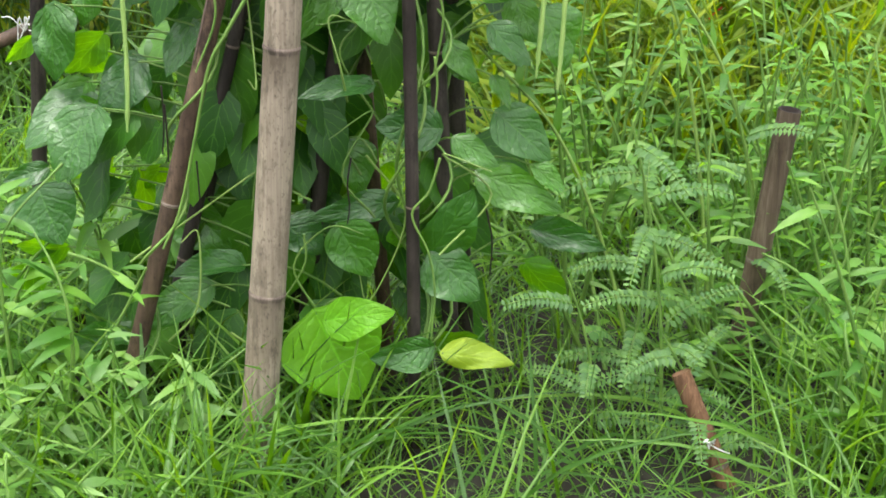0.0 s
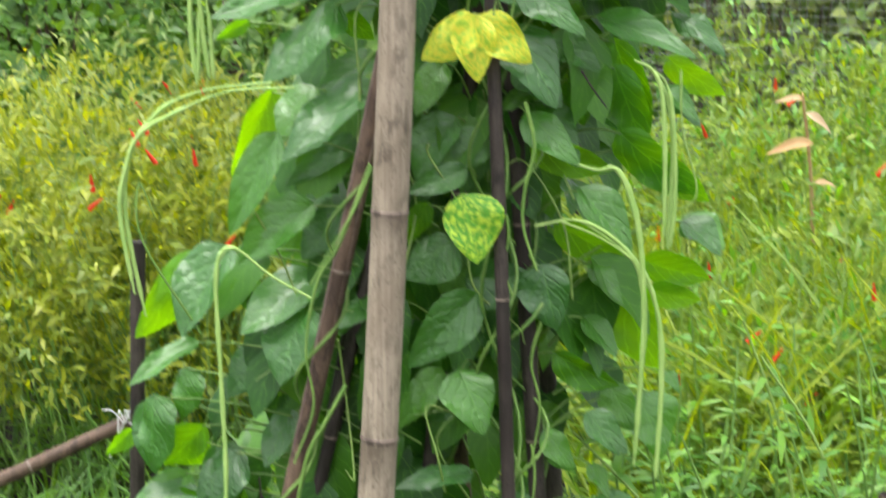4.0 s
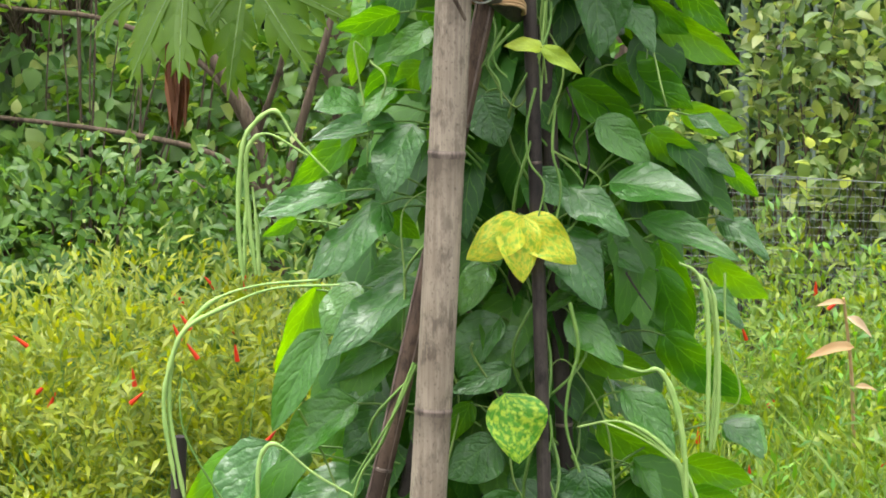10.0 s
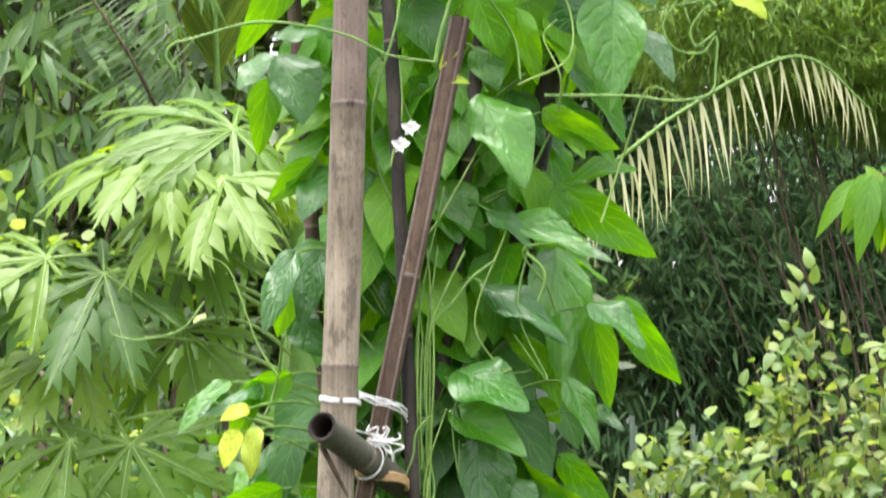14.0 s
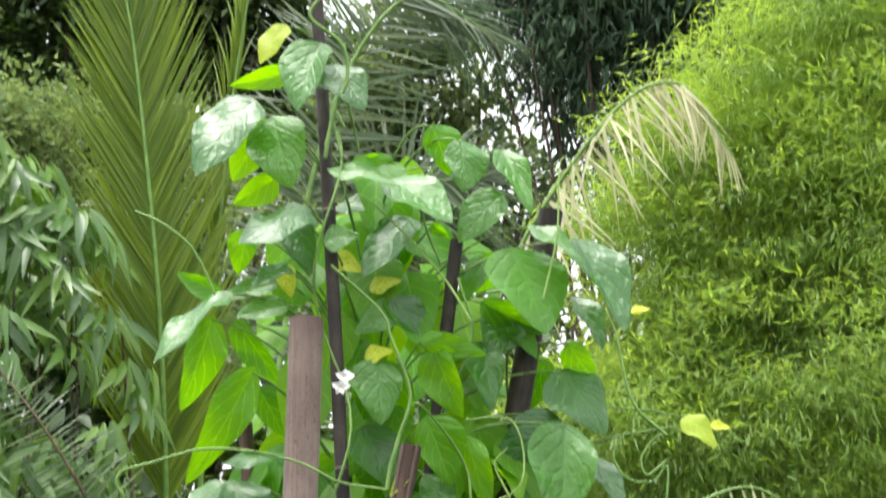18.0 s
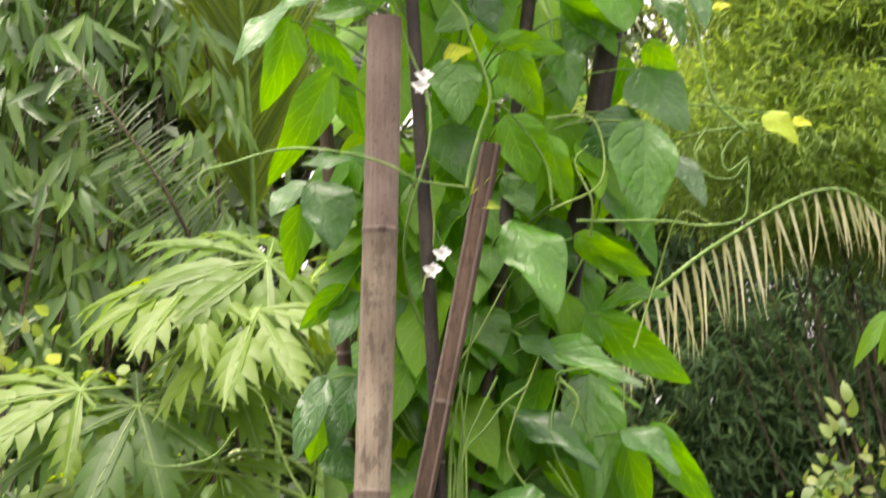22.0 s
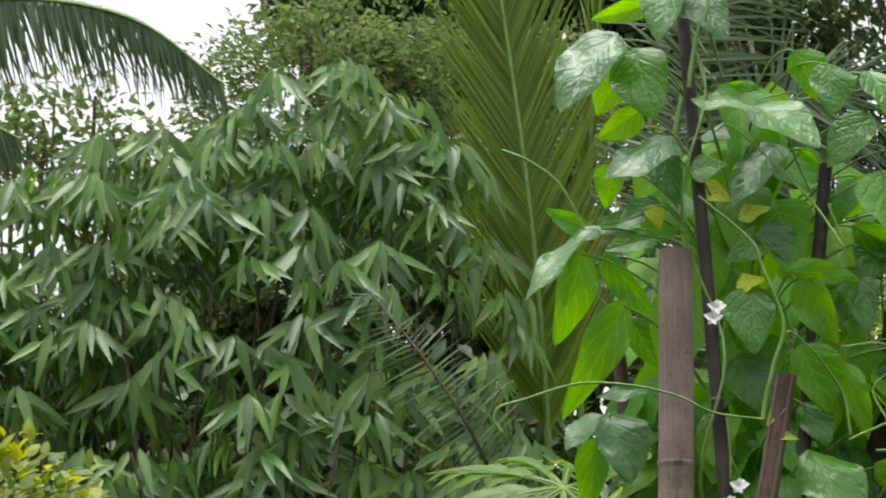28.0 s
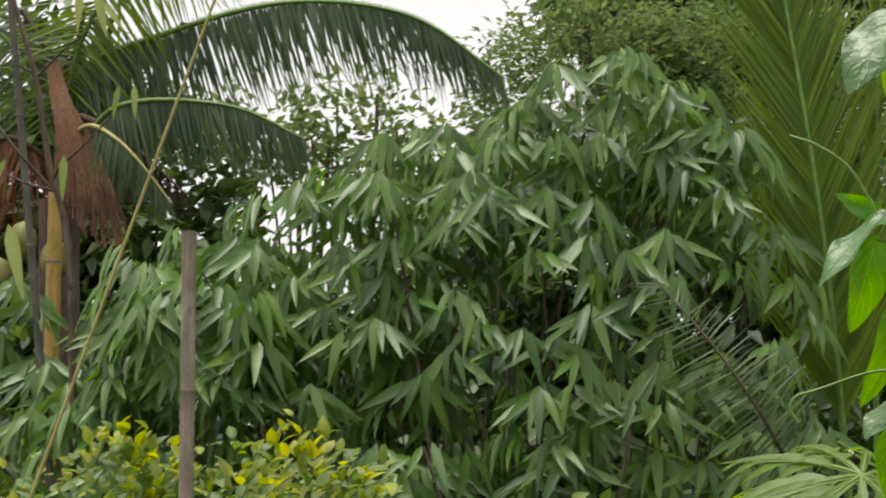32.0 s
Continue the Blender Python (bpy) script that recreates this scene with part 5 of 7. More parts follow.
tendril(0.002, (0.114, 2.950, 1.340), (0.103, 2.950, 1.289), (0.107, 2.950, 1.244), (0.126, 2.950, 1.215), (0.119, 2.950, 1.171))
tendril(0.002, (0.073, 2.930, 1.420), (0.059, 2.930, 1.392), (0.062, 2.930, 1.370), (0.077, 2.930, 1.355))
tendril(0.0022, (0.140, 2.950, 1.318), (0.137, 2.950, 1.259), (0.148, 2.950, 1.208), (0.137, 2.950, 1.141))
tendril(0.002, (-0.040, 2.940, 0.978), (-0.066, 2.940, 0.918), (-0.103, 2.940, 0.857), (-0.125, 2.940, 0.819))
tendril(0.003, (-0.080, 2.950, 0.679), (-0.111, 2.950, 0.624), (-0.135, 2.950, 0.577), (-0.157, 2.950, 0.473), (-0.179, 2.950, 0.375), (-0.204, 2.950, 0.316))
tendril(0.002, (0.169, 2.950, 0.591), (0.173, 2.950, 0.551), (0.170, 2.950, 0.511))
tendril(0.002, (0.178, 2.950, 0.446), (0.163, 2.950, 0.396), (0.140, 2.950, 0.363), (0.164, 2.950, 0.304), (0.173, 2.950, 0.244), (0.169, 2.950, 0.175), (0.174, 2.950, 0.086))
tendril(0.0025, (-0.043, 2.950, 0.979), (-0.085, 2.950, 0.874), (-0.116, 2.950, 0.821), (-0.133, 2.950, 0.728), (-0.124, 2.950, 0.650), (-0.152, 2.950, 0.571))
tendril(0.003, (0.161, 2.950, 1.059), (0.173, 2.950, 0.999), (0.161, 2.950, 0.947), (0.158, 2.950, 0.893), (0.176, 2.950, 0.832))
tendril(0.0025, (0.136, 2.960, 0.907), (0.139, 2.960, 0.876), (0.132, 2.960, 0.838), (0.143, 2.960, 0.799))
tendril(0.0025, (0.187, 3.000, 0.758), (0.171, 3.000, 0.695), (0.183, 3.000, 0.631), (0.171, 3.000, 0.550))
tendril(0.003, (-0.338, 2.970, 0.303), (-0.308, 2.970, 0.292), (-0.277, 2.970, 0.275), (-0.243, 2.970, 0.249))
tendril(0.002, (0.175, 2.960, 1.745), (0.153, 2.960, 1.701), (0.134, 2.960, 1.657), (0.123, 2.960, 1.605))
tendril(0.0025, (0.256, 2.960, 1.742), (0.279, 2.960, 1.716), (0.271, 2.960, 1.679))
tendril(0.0025, (0.212, 2.960, 1.731), (0.182, 2.960, 1.708), (0.160, 2.960, 1.679), (0.130, 2.960, 1.649))
tendril(0.003, (0.051, 2.980, 2.454), (0.062, 2.980, 2.520), (0.080, 2.980, 2.570), (0.072, 2.980, 2.620), (0.027, 2.980, 2.661), (0.052, 2.980, 2.705), (0.045, 2.980, 2.756), (0.040, 2.980, 2.808), (0.055, 2.980, 2.870), (0.060, 2.980, 2.933), (0.070, 2.980, 2.961))
tendril(0.0022, (0.051, 2.980, 2.470), (0.062, 2.980, 2.503), (0.079, 2.980, 2.407), (0.064, 2.980, 2.390))
tendril(0.0022, (0.069, 2.970, 2.727), (0.105, 2.970, 2.741), (0.153, 2.970, 2.768), (0.225, 2.970, 2.777))

def dark_strand(radius, *points):
    path = smooth_path(points)
    part("dry_stem", tubes("dry_stem", [(path, np.linspace(radius, radius * 0.7, len(path)))], HOLLOW, 5), vine, "thin blackened dry stem")


dark_strand(0.0015, (0.163, 2.960, 1.319), (0.172, 2.960, 1.294), (0.165, 2.960, 1.268), (0.175, 2.960, 1.231))
dark_strand(0.0015, (0.155, 2.960, 1.341), (0.164, 2.960, 1.312), (0.159, 2.960, 1.275))
dark_strand(0.0015, (-0.197, 2.970, 0.519), (-0.195, 2.970, 0.479), (-0.194, 2.970, 0.436))
dark_strand(0.0015, (-0.156, 2.970, 0.437), (-0.154, 2.970, 0.404), (-0.152, 2.970, 0.369))
dark_strand(0.0015, (0.056, 2.970, 0.440), (0.051, 2.970, 0.402), (0.054, 2.970, 0.369), (0.051, 2.970, 0.342))
dark_strand(0.0015, (0.247, 3.000, 0.351), (0.256, 3.000, 0.304), (0.254, 3.000, 0.252))
dark_strand(0.0015, (0.235, 2.960, 1.098), (0.250, 2.960, 1.074), (0.269, 2.960, 1.048))
dark_strand(0.0015, (0.182, 2.970, 1.285), (0.186, 2.970, 1.245), (0.179, 2.970, 1.208))
dark_strand(0.0015, (-0.200, 2.960, 0.549), (-0.198, 2.960, 0.501), (-0.201, 2.960, 0.452))
bundle = np.random.default_rng(21)
for k in range(16):
    x, z = 0.117 + bundle.normal(0, 0.014), bundle.uniform(1.3, 1.5)
    end = z + bundle.uniform(0.15, 0.4)
    path = smooth_path([(x, 2.99, z), (x + bundle.normal(0, 0.008), 2.985, (z + end) / 2), (x + bundle.normal(0.006, 0.012), 2.99, end)], 6)
    part("climbing_stem", tubes("climbing_stem", [(path, np.linspace(0.0015, 0.0012, len(path)))], STEM if k % 3 else STALK, 5), vine, "thin hanging green stem")

# ---- leaf stalks, and stems that climb the poles ----
paths = []
for x, y, z in LEAF_FEET:
    mid = 0.12 + 0.35 * (x - 0.12)
    paths.append((curve_between((x, y, z), (mid, 3.08, z - RNG.uniform(0.02, 0.1)), (0, 0, 0.02), 6), np.linspace(0.0014, 0.002, 6)))
part("stalk_tangle", tubes("stalk_tangle", paths, STEM, 5), vine, kind="stuff")
for foot, top, r in (((0.16, 2.99, 0.0), (0.05, 2.985, 2.5), 0.022), ((0.2, 3.08, 0.0), (0.12, 3.08, 1.7), 0.024), ((0.0, 3.2, 0.2), (0.36, 3.09, 2.35), 0.026), ((0.14, 3.0, 0.1), (0.1, 3.0, 1.7), 0.03), ((-0.28, 3.0, 0.0), (0.05, 2.98, 1.45), 0.024), ((0.17, 3.02, 0.0), (0.15, 3.02, 1.3), 0.035)):
    path = curve_between(foot, top, (0, 0, 0), 90)
    a = np.linspace(0, RNG.uniform(25, 45), 90) + RNG.uniform(0, 6)
    path[:, 0] += r * np.cos(a)
    path[:, 1] += r * np.sin(a)
    part("climbing_stem", tubes("climbing_stem", [(path, np.linspace(0.0026, 0.0018, 90))], STEM, 6), vine, "twining bean stem")

# ---- smaller leaves at all angles, thin curling stems ----
at, way, face, size = vine_leaves(70, False, 11)
young = np.random.default_rng(12)
for k in range(len(at)):
    tone = young.random()
    leaf_object(at[k], way[k] + young.normal(0, 0.45, 3), face[k] + young.normal(0, 0.45, 3), size[k] * young.uniform(0.5, 0.95), k, BEAN_LIME if tone < 0.02 else BEAN_BACKLIT_YOUNG if tone < 0.5 else None, young.uniform(0.75, 1.05))
for k in range(46):
    z = young.uniform(0.15, 2.35)
    lo, hi = np.interp(z, EDGE_Z, EDGE_L), np.interp(z, EDGE_Z, EDGE_R)
    a = np.array([young.uniform(lo + 0.05, hi - 0.02), young.uniform(2.97, 3.04), z])
    b = a + (young.normal(0, 0.05), young.normal(0, 0.02), young.choice([-1, 1]) * young.uniform(0.08, 0.22))
    m = (a + b) / 2 + young.normal(0, 0.03, 3) * (1, 0.4, 0.5)
    c = b + (young.normal(0, 0.04), 0, young.normal(0, 0.03))
    path = smooth_path([a, m, b, c], 6)
    part("tendril", tubes("tendril", [(path, np.linspace(0.0019, 0.0009, len(path)))], STALK if k % 3 else STEM, 5), vine, "thin twining green stem")

# ---- leaf shapes for the plants ----
SMALL = [leaf_shape(ELLIPSE, 3, 1, 0.3, d) for d in (0.1, 0.3, 0.5)]
FENCE_LEAVES = [leaf_shape(lambda s: 0.3 * math.sin(math.pi * s ** 0.75) ** 0.8 + 0.002, 4, 1, f, d) for f, d in ((0.3, 0.3), (0.7, 0.2), (0.1, 0.6), (0.5, 0.5))]
TINY = [leaf_shape(ELLIPSE, 2, 1, 0.3, d) for d in (0.1, 0.35)]


def blade(width, fold, mid=0.4):
    """The simplest leaf for far crowns: two folded halves."""
    pts = np.array([(0, 0, 0), (-width, mid, fold), (width, mid, fold), (0, 1, -0.08)])
    return pts, np.array([(0, 3, 1), (0, 2, 3)]), np.array([(0.5, 0), (0, mid), (1, mid), (0.5, 1)])


FAR_BROAD = [blade(0.27, 0.1), blade(0.24, 0.02, 0.5), blade(0.3, 0.16, 0.35)]
FAR_FINE = [blade(0.05, 0.02, 0.35), blade(0.06, 0.0, 0.3), blade(0.055, 0.04, 0.4)]
FAR_THIN = [blade(0.075, 0.03, 0.35), blade(0.065, 0.0, 0.3), blade(0.085, 0.05, 0.4)]
CHILI_SHAPES = [leaf_shape(BROAD, 2, 1, 0.25, d) for d in (0.1, 0.35, 0.6)]
ROUND = [leaf_shape(lambda s: 0.4 * math.sin(math.pi * s ** 0.75) ** 0.7 + 0.002, 4, 1, f, d) for f, d in ((0.3, 0.2), (0.6, 0.3), (0.1, 0.4))]
LANCE_FINE = [leaf_shape(lambda s: 0.115 * math.sin(math.pi * s ** 0.7) ** 0.9 + 0.002, 5, 1, 0.3, d) for d in (0.15, 0.35, 0.6)]
DROOP = [leaf_shape(lambda s: 0.088 * math.sin(math.pi * s ** 0.6) ** 0.85 + 0.002, 5, 1, 0.35, d) for d in (0.08, 0.18, 0.32)]
PALM_FINE = [strip(0.012, 5, d, 0.5, 0.7) for d in (0.05, 0.1, 0.16)]
PALM_SHAPES = [strip(0.022, 5, d, 0.5, 0.7) for d in (0.1, 0.25, 0.45)]


def rand_in(n, centre, radii, shell=0.0, rng=RNG):
    v = unit(rng.normal(0, 1, (n, 3)))
    r = rng.uniform(shell ** 3, 1, n) ** (1 / 3)
    return np.asarray(centre) + v * r[:, None] * np.asarray(radii), v


def stems_of(ob, ends, foot, spread, radius, material, shown=8, joined=30, bend=0.06, name="stem"):
    """Stems from the foot to the given ends: the first ones singly, the thin rest joined."""
    rest = []
    for i, e in enumerate(ends[: shown + joined]):
        f = np.array([foot[0], foot[1], -0.03]) + RNG.normal(0, 1, 3) * (spread[0], spread[1], 0)
        path = curve_between(f, e, RNG.normal(0, bend, 3), 8)
        if i < shown:
            part(name, tubes(name, [(path, np.linspace(radius, radius * 0.35, 8))], material, 7), ob)
        else:
            rest.append((path, np.linspace(radius * 0.6, radius * 0.2, 8)))
    if rest:
        part("twig_tangle", tubes("twig_tangle", rest, material, 4), ob, kind="stuff")


def bush(name, label, category, foot, parts_of, n, shapes, sizes, material, shell=0.35, droop=-0.1, stem=(8, 20, 0.008, STEM_BROWN), clusters=0, spread=0.1, lump=1.0, group="", face_up=1.0, tips=None, flat=0.8):
    """A bush whose crown is a few overlapping rounded masses (centre, radii) filled with leaf clusters on twigs."""
    ob = thing(name, label, category, group, at=(foot[0], foot[1], 0))
    clusters = clusters or n // 9
    vol = np.array([r[0] * r[1] * r[2] for _, r in parts_of]) ** 0.8
    share = np.maximum(3, (clusters * vol / vol.sum()).astype(int))
    got = [rand_in(k, c, r, shell) for k, (c, r) in zip(share, parts_of)]
    c, v = np.concatenate([g[0] for g in got]), np.concatenate([g[1] for g in got])
    k = RNG.integers(0, len(c), n)
    at = c[k] + RNG.normal(0, spread, (n, 3)) * (1, 1, flat)
    out = v[k] * lump + RNG.normal(0, 0.7, (n, 3)) + (0, 0, droop)
    face = np.array([0, -0.4, face_up]) + RNG.normal(0, 0.45, (n, 3))
    keep = at[:, 2] > 0.03
    size = RNG.uniform(sizes[0], sizes[1], keep.sum())
    p, t, u = many(shapes, at[keep], out[keep], face[keep], size)
    part("foliage", mesh_of("foliage", p, t, u, material), ob, kind="stuff")
    if tips:
        mat, m, up = tips
        j = RNG.permutation(len(c))[: max(4, len(c) // 3)]
        kk = j[RNG.integers(0, len(j), m)]
        at = c[kk] + v[kk] * spread + RNG.normal(0, spread * 0.7, (m, 3)) + (0, 0, up)
        keep = at[:, 2] > 0.05
        p, t, u = many(shapes, at[keep], (v[kk] + RNG.normal(0, 0.6, (m, 3)) + (0, 0, 0.5))[keep], (np.array([0, -0.4, 1.0]) + RNG.normal(0, 0.4, (m, 3)))[keep], RNG.uniform(sizes[0], sizes[1], keep.sum()))
        part("young_foliage", mesh_of("young_foliage", p, t, u, mat), ob, "paler young leaves at the tips", "stuff")
    order = RNG.permutation(len(c))
    stems_of(ob, c[order], foot, (parts_of[0][1][0] * 0.3, parts_of[0][1][1] * 0.3), stem[2], stem[3], stem[0], stem[1])
    return ob


def chili(parent, x, y, z, tilt=20):
    """One pointed red pepper."""
    s = np.linspace(0, 1, 8)
    d = np.array([math.sin(radians(tilt)), -0.2, math.cos(radians(tilt))])
    path = np.array([x, y, z]) + s[:, None] * d * 0.035
    part("chili_pepper", tubes("chili_pepper", [(path, 0.0052 * np.sqrt(np.maximum(0.02, 1 - s)))], CHILI_RED, 7), parent, "small pointed ripe red chili")


# ---- chili beds ----
for x, y, h, w in ((-0.95, 4.72, 0.84, 0.3), (-0.66, 4.5, 0.86, 0.3), (-0.36, 4.62, 0.85, 0.28), (-1.3, 4.9, 0.82, 0.34), (-0.1, 4.95, 0.8, 0.3), (-0.7, 5.2, 0.88, 0.4)):
    ob = bush("chili_plant", "yellow-green chili bush with small leaves and red peppers", "chili plant", (x, y), [((x, y, h * 0.7), (w, 0.3, h * 0.3)), ((x - 0.1, y - 0.05, h * 0.5), (w * 0.9, 0.26, h * 0.3))], 4200, CHILI_SHAPES, (0.02, 0.042), CHILI_LEAF, 0.4, 0.35, (10, 40, 0.005, STEM), 230, 0.036, group="chili plants of the left bed", tips=(BUSH_TIP, 420, 0.02))
    for _ in range(5):
        chili(ob, x + RNG.uniform(-0.8, 0.8) * w, y - 0.27, h * RNG.uniform(0.55, 0.98), RNG.uniform(-50, 50))
for x, y, h, w in ((0.62, 4.3, 0.5, 0.3), (0.98, 4.45, 0.62, 0.32), (1.35, 4.6, 0.74, 0.36), (0.75, 5.0, 0.72, 0.36), (1.15, 5.2, 0.86, 0.4), (1.6, 5.4, 0.95, 0.45), (0.5, 5.5, 0.75, 0.4), (0.95, 5.55, 0.86, 0.36), (1.4, 5.65, 0.9, 0.36)):
    ob = bush("chili_plant", "sprawling lime-green chili bush with red peppers", "chili plant", (x, y), [((x, y, h * 0.55), (w, 0.32, h * 0.45)), ((x + 0.12, y - 0.1, h * 0.4), (w * 0.8, 0.25, h * 0.4))], 4200, CHILI_SHAPES, (0.02, 0.044), CHILI_LIME, 0.3, 0.45, (8, 40, 0.004, STEM), 210, 0.045, group="chili plants of the right bed", tips=(WEED_LEAF, 700, 0.02))
    for _ in range(3):
        chili(ob, x + RNG.uniform(-0.8, 0.8) * w, y - 0.3, h * RNG.uniform(0.4, 0.95), RNG.uniform(-50, 50))


# ---- weeds ----
WEED_MESHES = {m.name: [mesh_of("leaf", *sh, m) for sh in LANCE_FINE] for m in (WEED_LEAF, PALE_WEED)}


def upright_weed(x, y, h, leaf, material=WEED_LEAF, n=26, lean=(0, 0), label="upright green weed with narrow pointed leaves", branches=3):
    ob = thing("weed", label, "weed", "weeds round the bean poles", at=(x, y, 0))
    at, way, face, size = [], [], [], []
    for b in range(branches):
        root = np.array([x, y, -0.02]) + RNG.normal(0, 0.015, 3) * (1, 1, 0)
        top = np.array([x + lean[0] + RNG.normal(0, 0.13), y + lean[1] + RNG.normal(0, 0.05), h * RNG.uniform(0.7, 1.05)])
        path = curve_between(root, top, RNG.normal(0, 0.025, 3), 10)
        part("stem", tubes("stem", [(path, np.linspace(0.0042, 0.0016, 10))], STEM, 6), ob)
        for i in range(n // branches + 2):
            s = RNG.uniform(0.15, 1.0)
            p = np.array([np.interp(s, np.linspace(0, 1, 10), path[:, a]) for a in range(3)])
            ang = RNG.uniform(0, 6.28)
            o = np.array([math.cos(ang), math.sin(ang), RNG.uniform(-0.1, 0.6)])
            at.append(p)
            way.append(o)
            face.append(np.array([0, -0.3, 1.0]) + RNG.normal(0, 0.25, 3))
            size.append(leaf * RNG.uniform(0.55, 1.1) * (1.15 - 0.5 * s))
    singles("leaf", WEED_MESHES[material.name], at, way, face, size, ob, (x, y, 0))
    return ob


for i in range(46):
    x = RNG.uniform(0.38, 1.15)
    y = 3.05 + RNG.uniform(0, 1.0)
    upright_weed(x, y, RNG.uniform(0.3, 0.62), RNG.uniform(0.045, 0.075), n=50, material=WEED_LEAF if i % 3 else PALE_WEED)
for i in range(14):
    upright_weed(RNG.uniform(-0.95, -0.3), RNG.uniform(2.95, 3.7), RNG.uniform(0.16, 0.4), RNG.uniform(0.08, 0.13), n=26)
for i in range(26):
    upright_weed(RNG.uniform(-0.75, -0.22), RNG.uniform(2.6, 2.95), RNG.uniform(0.1, 0.24), RNG.uniform(0.06, 0.09), PALE_WEED, 16, label="low pale green broad-leaved weed", branches=2)
for i in range(9):
    upright_weed(RNG.uniform(0.78, 1.05), RNG.uniform(2.85, 3.1), RNG.uniform(0.2, 0.45), RNG.uniform(0.06, 0.1), n=20, material=WEED_LEAF, label="leafy weed with long pointed leaves")
for x, y, h, lx in ((0.62, 3.15, 0.62, -0.12), (0.72, 3.2, 0.66, 0.12), (0.45, 3.2, 0.5, -0.1)):
    upright_weed(x, y, h, 0.06, lean=(lx, 0), n=20, label="tall bare-stemmed weed with small leaves", branches=2)


for x, y, h, dx in ((0.62, 3.2, 0.7, -0.1), (0.74, 3.3, 0.62, -0.16), (0.8, 3.3, 0.7, 0.1), (0.95, 3.5, 0.75, 0.14), (0.5, 3.15, 0.55, -0.2), (1.0, 3.4, 0.6, -0.1)):
    ob = thing("weed_stalk", "long bare pale green weed stalk", "weed", "weed stalks", at=(x, y, 0))
    path = smooth_path([(x, y, -0.02), (x + dx * 0.3, y, h * 0.4), (x + dx * 0.7, y, h * 0.75), (x + dx * 1.3, y, h)], 8)
    part("stem", tubes("stem", [(path, np.linspace(0.0038, 0.0018, len(path)))], STALK, 6), ob)
    n = 14
    s = RNG.uniform(0.25, 1, n)
    at = np.stack([np.interp(s, np.linspace(0, 1, len(path)), path[:, i]) for i in range(3)], 1)
    q, t, u = many(LANCE_FINE, at, RNG.normal(0, 1, (n, 3)) + (0, 0, 0.3), np.array([0, -0.3, 1]) + RNG.normal(0, 0.3, (n, 3)), RNG.uniform(0.03, 0.06, n))
    part("foliage", mesh_of("foliage", q, t, u, WEED_LEAF), ob, kind="stuff")


def feather_weed(x, y, h, n, lean):
    """A weed with feathered leaves: two rows of small oval leaflets on each stalk."""
    ob = thing("feather_weed", "slender weed with blue-green feathered leaves", "weed", "feathered weeds", at=(x, y, 0))
    path = curve_between((x, y, -0.02), (x + lean, y, h), (0.02, 0, 0), 12)
    part("stem", tubes("stem", [(path, np.linspace(0.0032, 0.0015, 12))], STEM, 6), ob)
    for i in range(n):
        s = 0.18 + 0.82 * i / n
        p = np.array([np.interp(s, np.linspace(0, 1, 12), path[:, a]) for a in range(3)])
        ang = i * 2.4 + RNG.uniform(-0.4, 0.4)
        o = np.array([math.cos(ang), 0.6 * math.sin(ang) - 0.2, RNG.uniform(-0.35, 0.3)])
        rib = curve_between(p, p + unit(o) * RNG.uniform(0.09, 0.15), (0, 0, 0.012), 8)
        k = np.linspace(0.1, 1, 15)
        at = np.stack([np.interp(k, np.linspace(0, 1, 8), rib[:, a]) for a in range(3)], 1)
        side = unit(np.cross(o, (0, -0.6, 0.8)))
        A = np.concatenate([at, at])
        Wy = np.concatenate([np.tile(side, (15, 1)), np.tile(-side, (15, 1))]) + unit(o) * 0.3
        q, t, u = many(TINY, A, Wy, np.tile((0, -0.6, 0.8), (30, 1)), np.full(30, 0.016) * np.tile(1.15 - 0.5 * k, 2))
        leaf = part("leaf", mesh_of("leaf", q, t, u, FEATHER_LEAF), ob)
        part("leaf_rib", tubes("leaf_rib", [(rib, 0.0009)], STEM, 4), leaf)


for x, y, h, n, lean in ((0.5, 2.95, 0.5, 11, -0.06), (0.44, 3.02, 0.4, 7, 0.03), (0.68, 3.2, 0.45, 6, -0.05), (0.55, 2.9, 0.2, 5, -0.06), (0.4, 2.97, 0.26, 5, -0.04)):
    feather_weed(x, y, h, n, lean)


# ---- bushes behind ----
bush("bush", "dark green leafy bush with bare branches behind the chili bed", "bush", (-1.1, 6.6), [((-1.25, 6.6, 1.05), (0.55, 0.4, 0.6)), ((-0.75, 6.7, 0.8), (0.5, 0.4, 0.55)), ((-1.0, 6.3, 0.6), (0.6, 0.3, 0.4))], 4200, ROUND, (0.035, 0.075), BUSH_LEAF, 0.25, -0.1, (10, 30, 0.01, BARK), 480, 0.06, tips=(BUSH_TIP, 420, 0.02))
bush("bush", "leafy green bush behind the bean vine", "bush", (-0.2, 6.9), [((-0.25, 6.9, 1.0), (0.55, 0.4, 0.6)), ((0.25, 6.8, 0.8), (0.5, 0.4, 0.55))], 3800, ROUND, (0.035, 0.075), BUSH_LEAF, 0.25, -0.1, (8, 30, 0.01, BARK), 460, 0.06)
bush("bush", "leafy green low bush behind the chili bed", "bush", (-0.8, 5.7), [((-0.9, 5.75, 0.65), (0.5, 0.25, 0.42)), ((-0.4, 5.8, 0.6), (0.4, 0.25, 0.42))], 4200, SMALL, (0.024, 0.048), BUSH_LEAF, 0.25, 0.2, (6, 30, 0.006, STEM), 450, 0.05, tips=(BUSH_TIP, 260, 0.02))
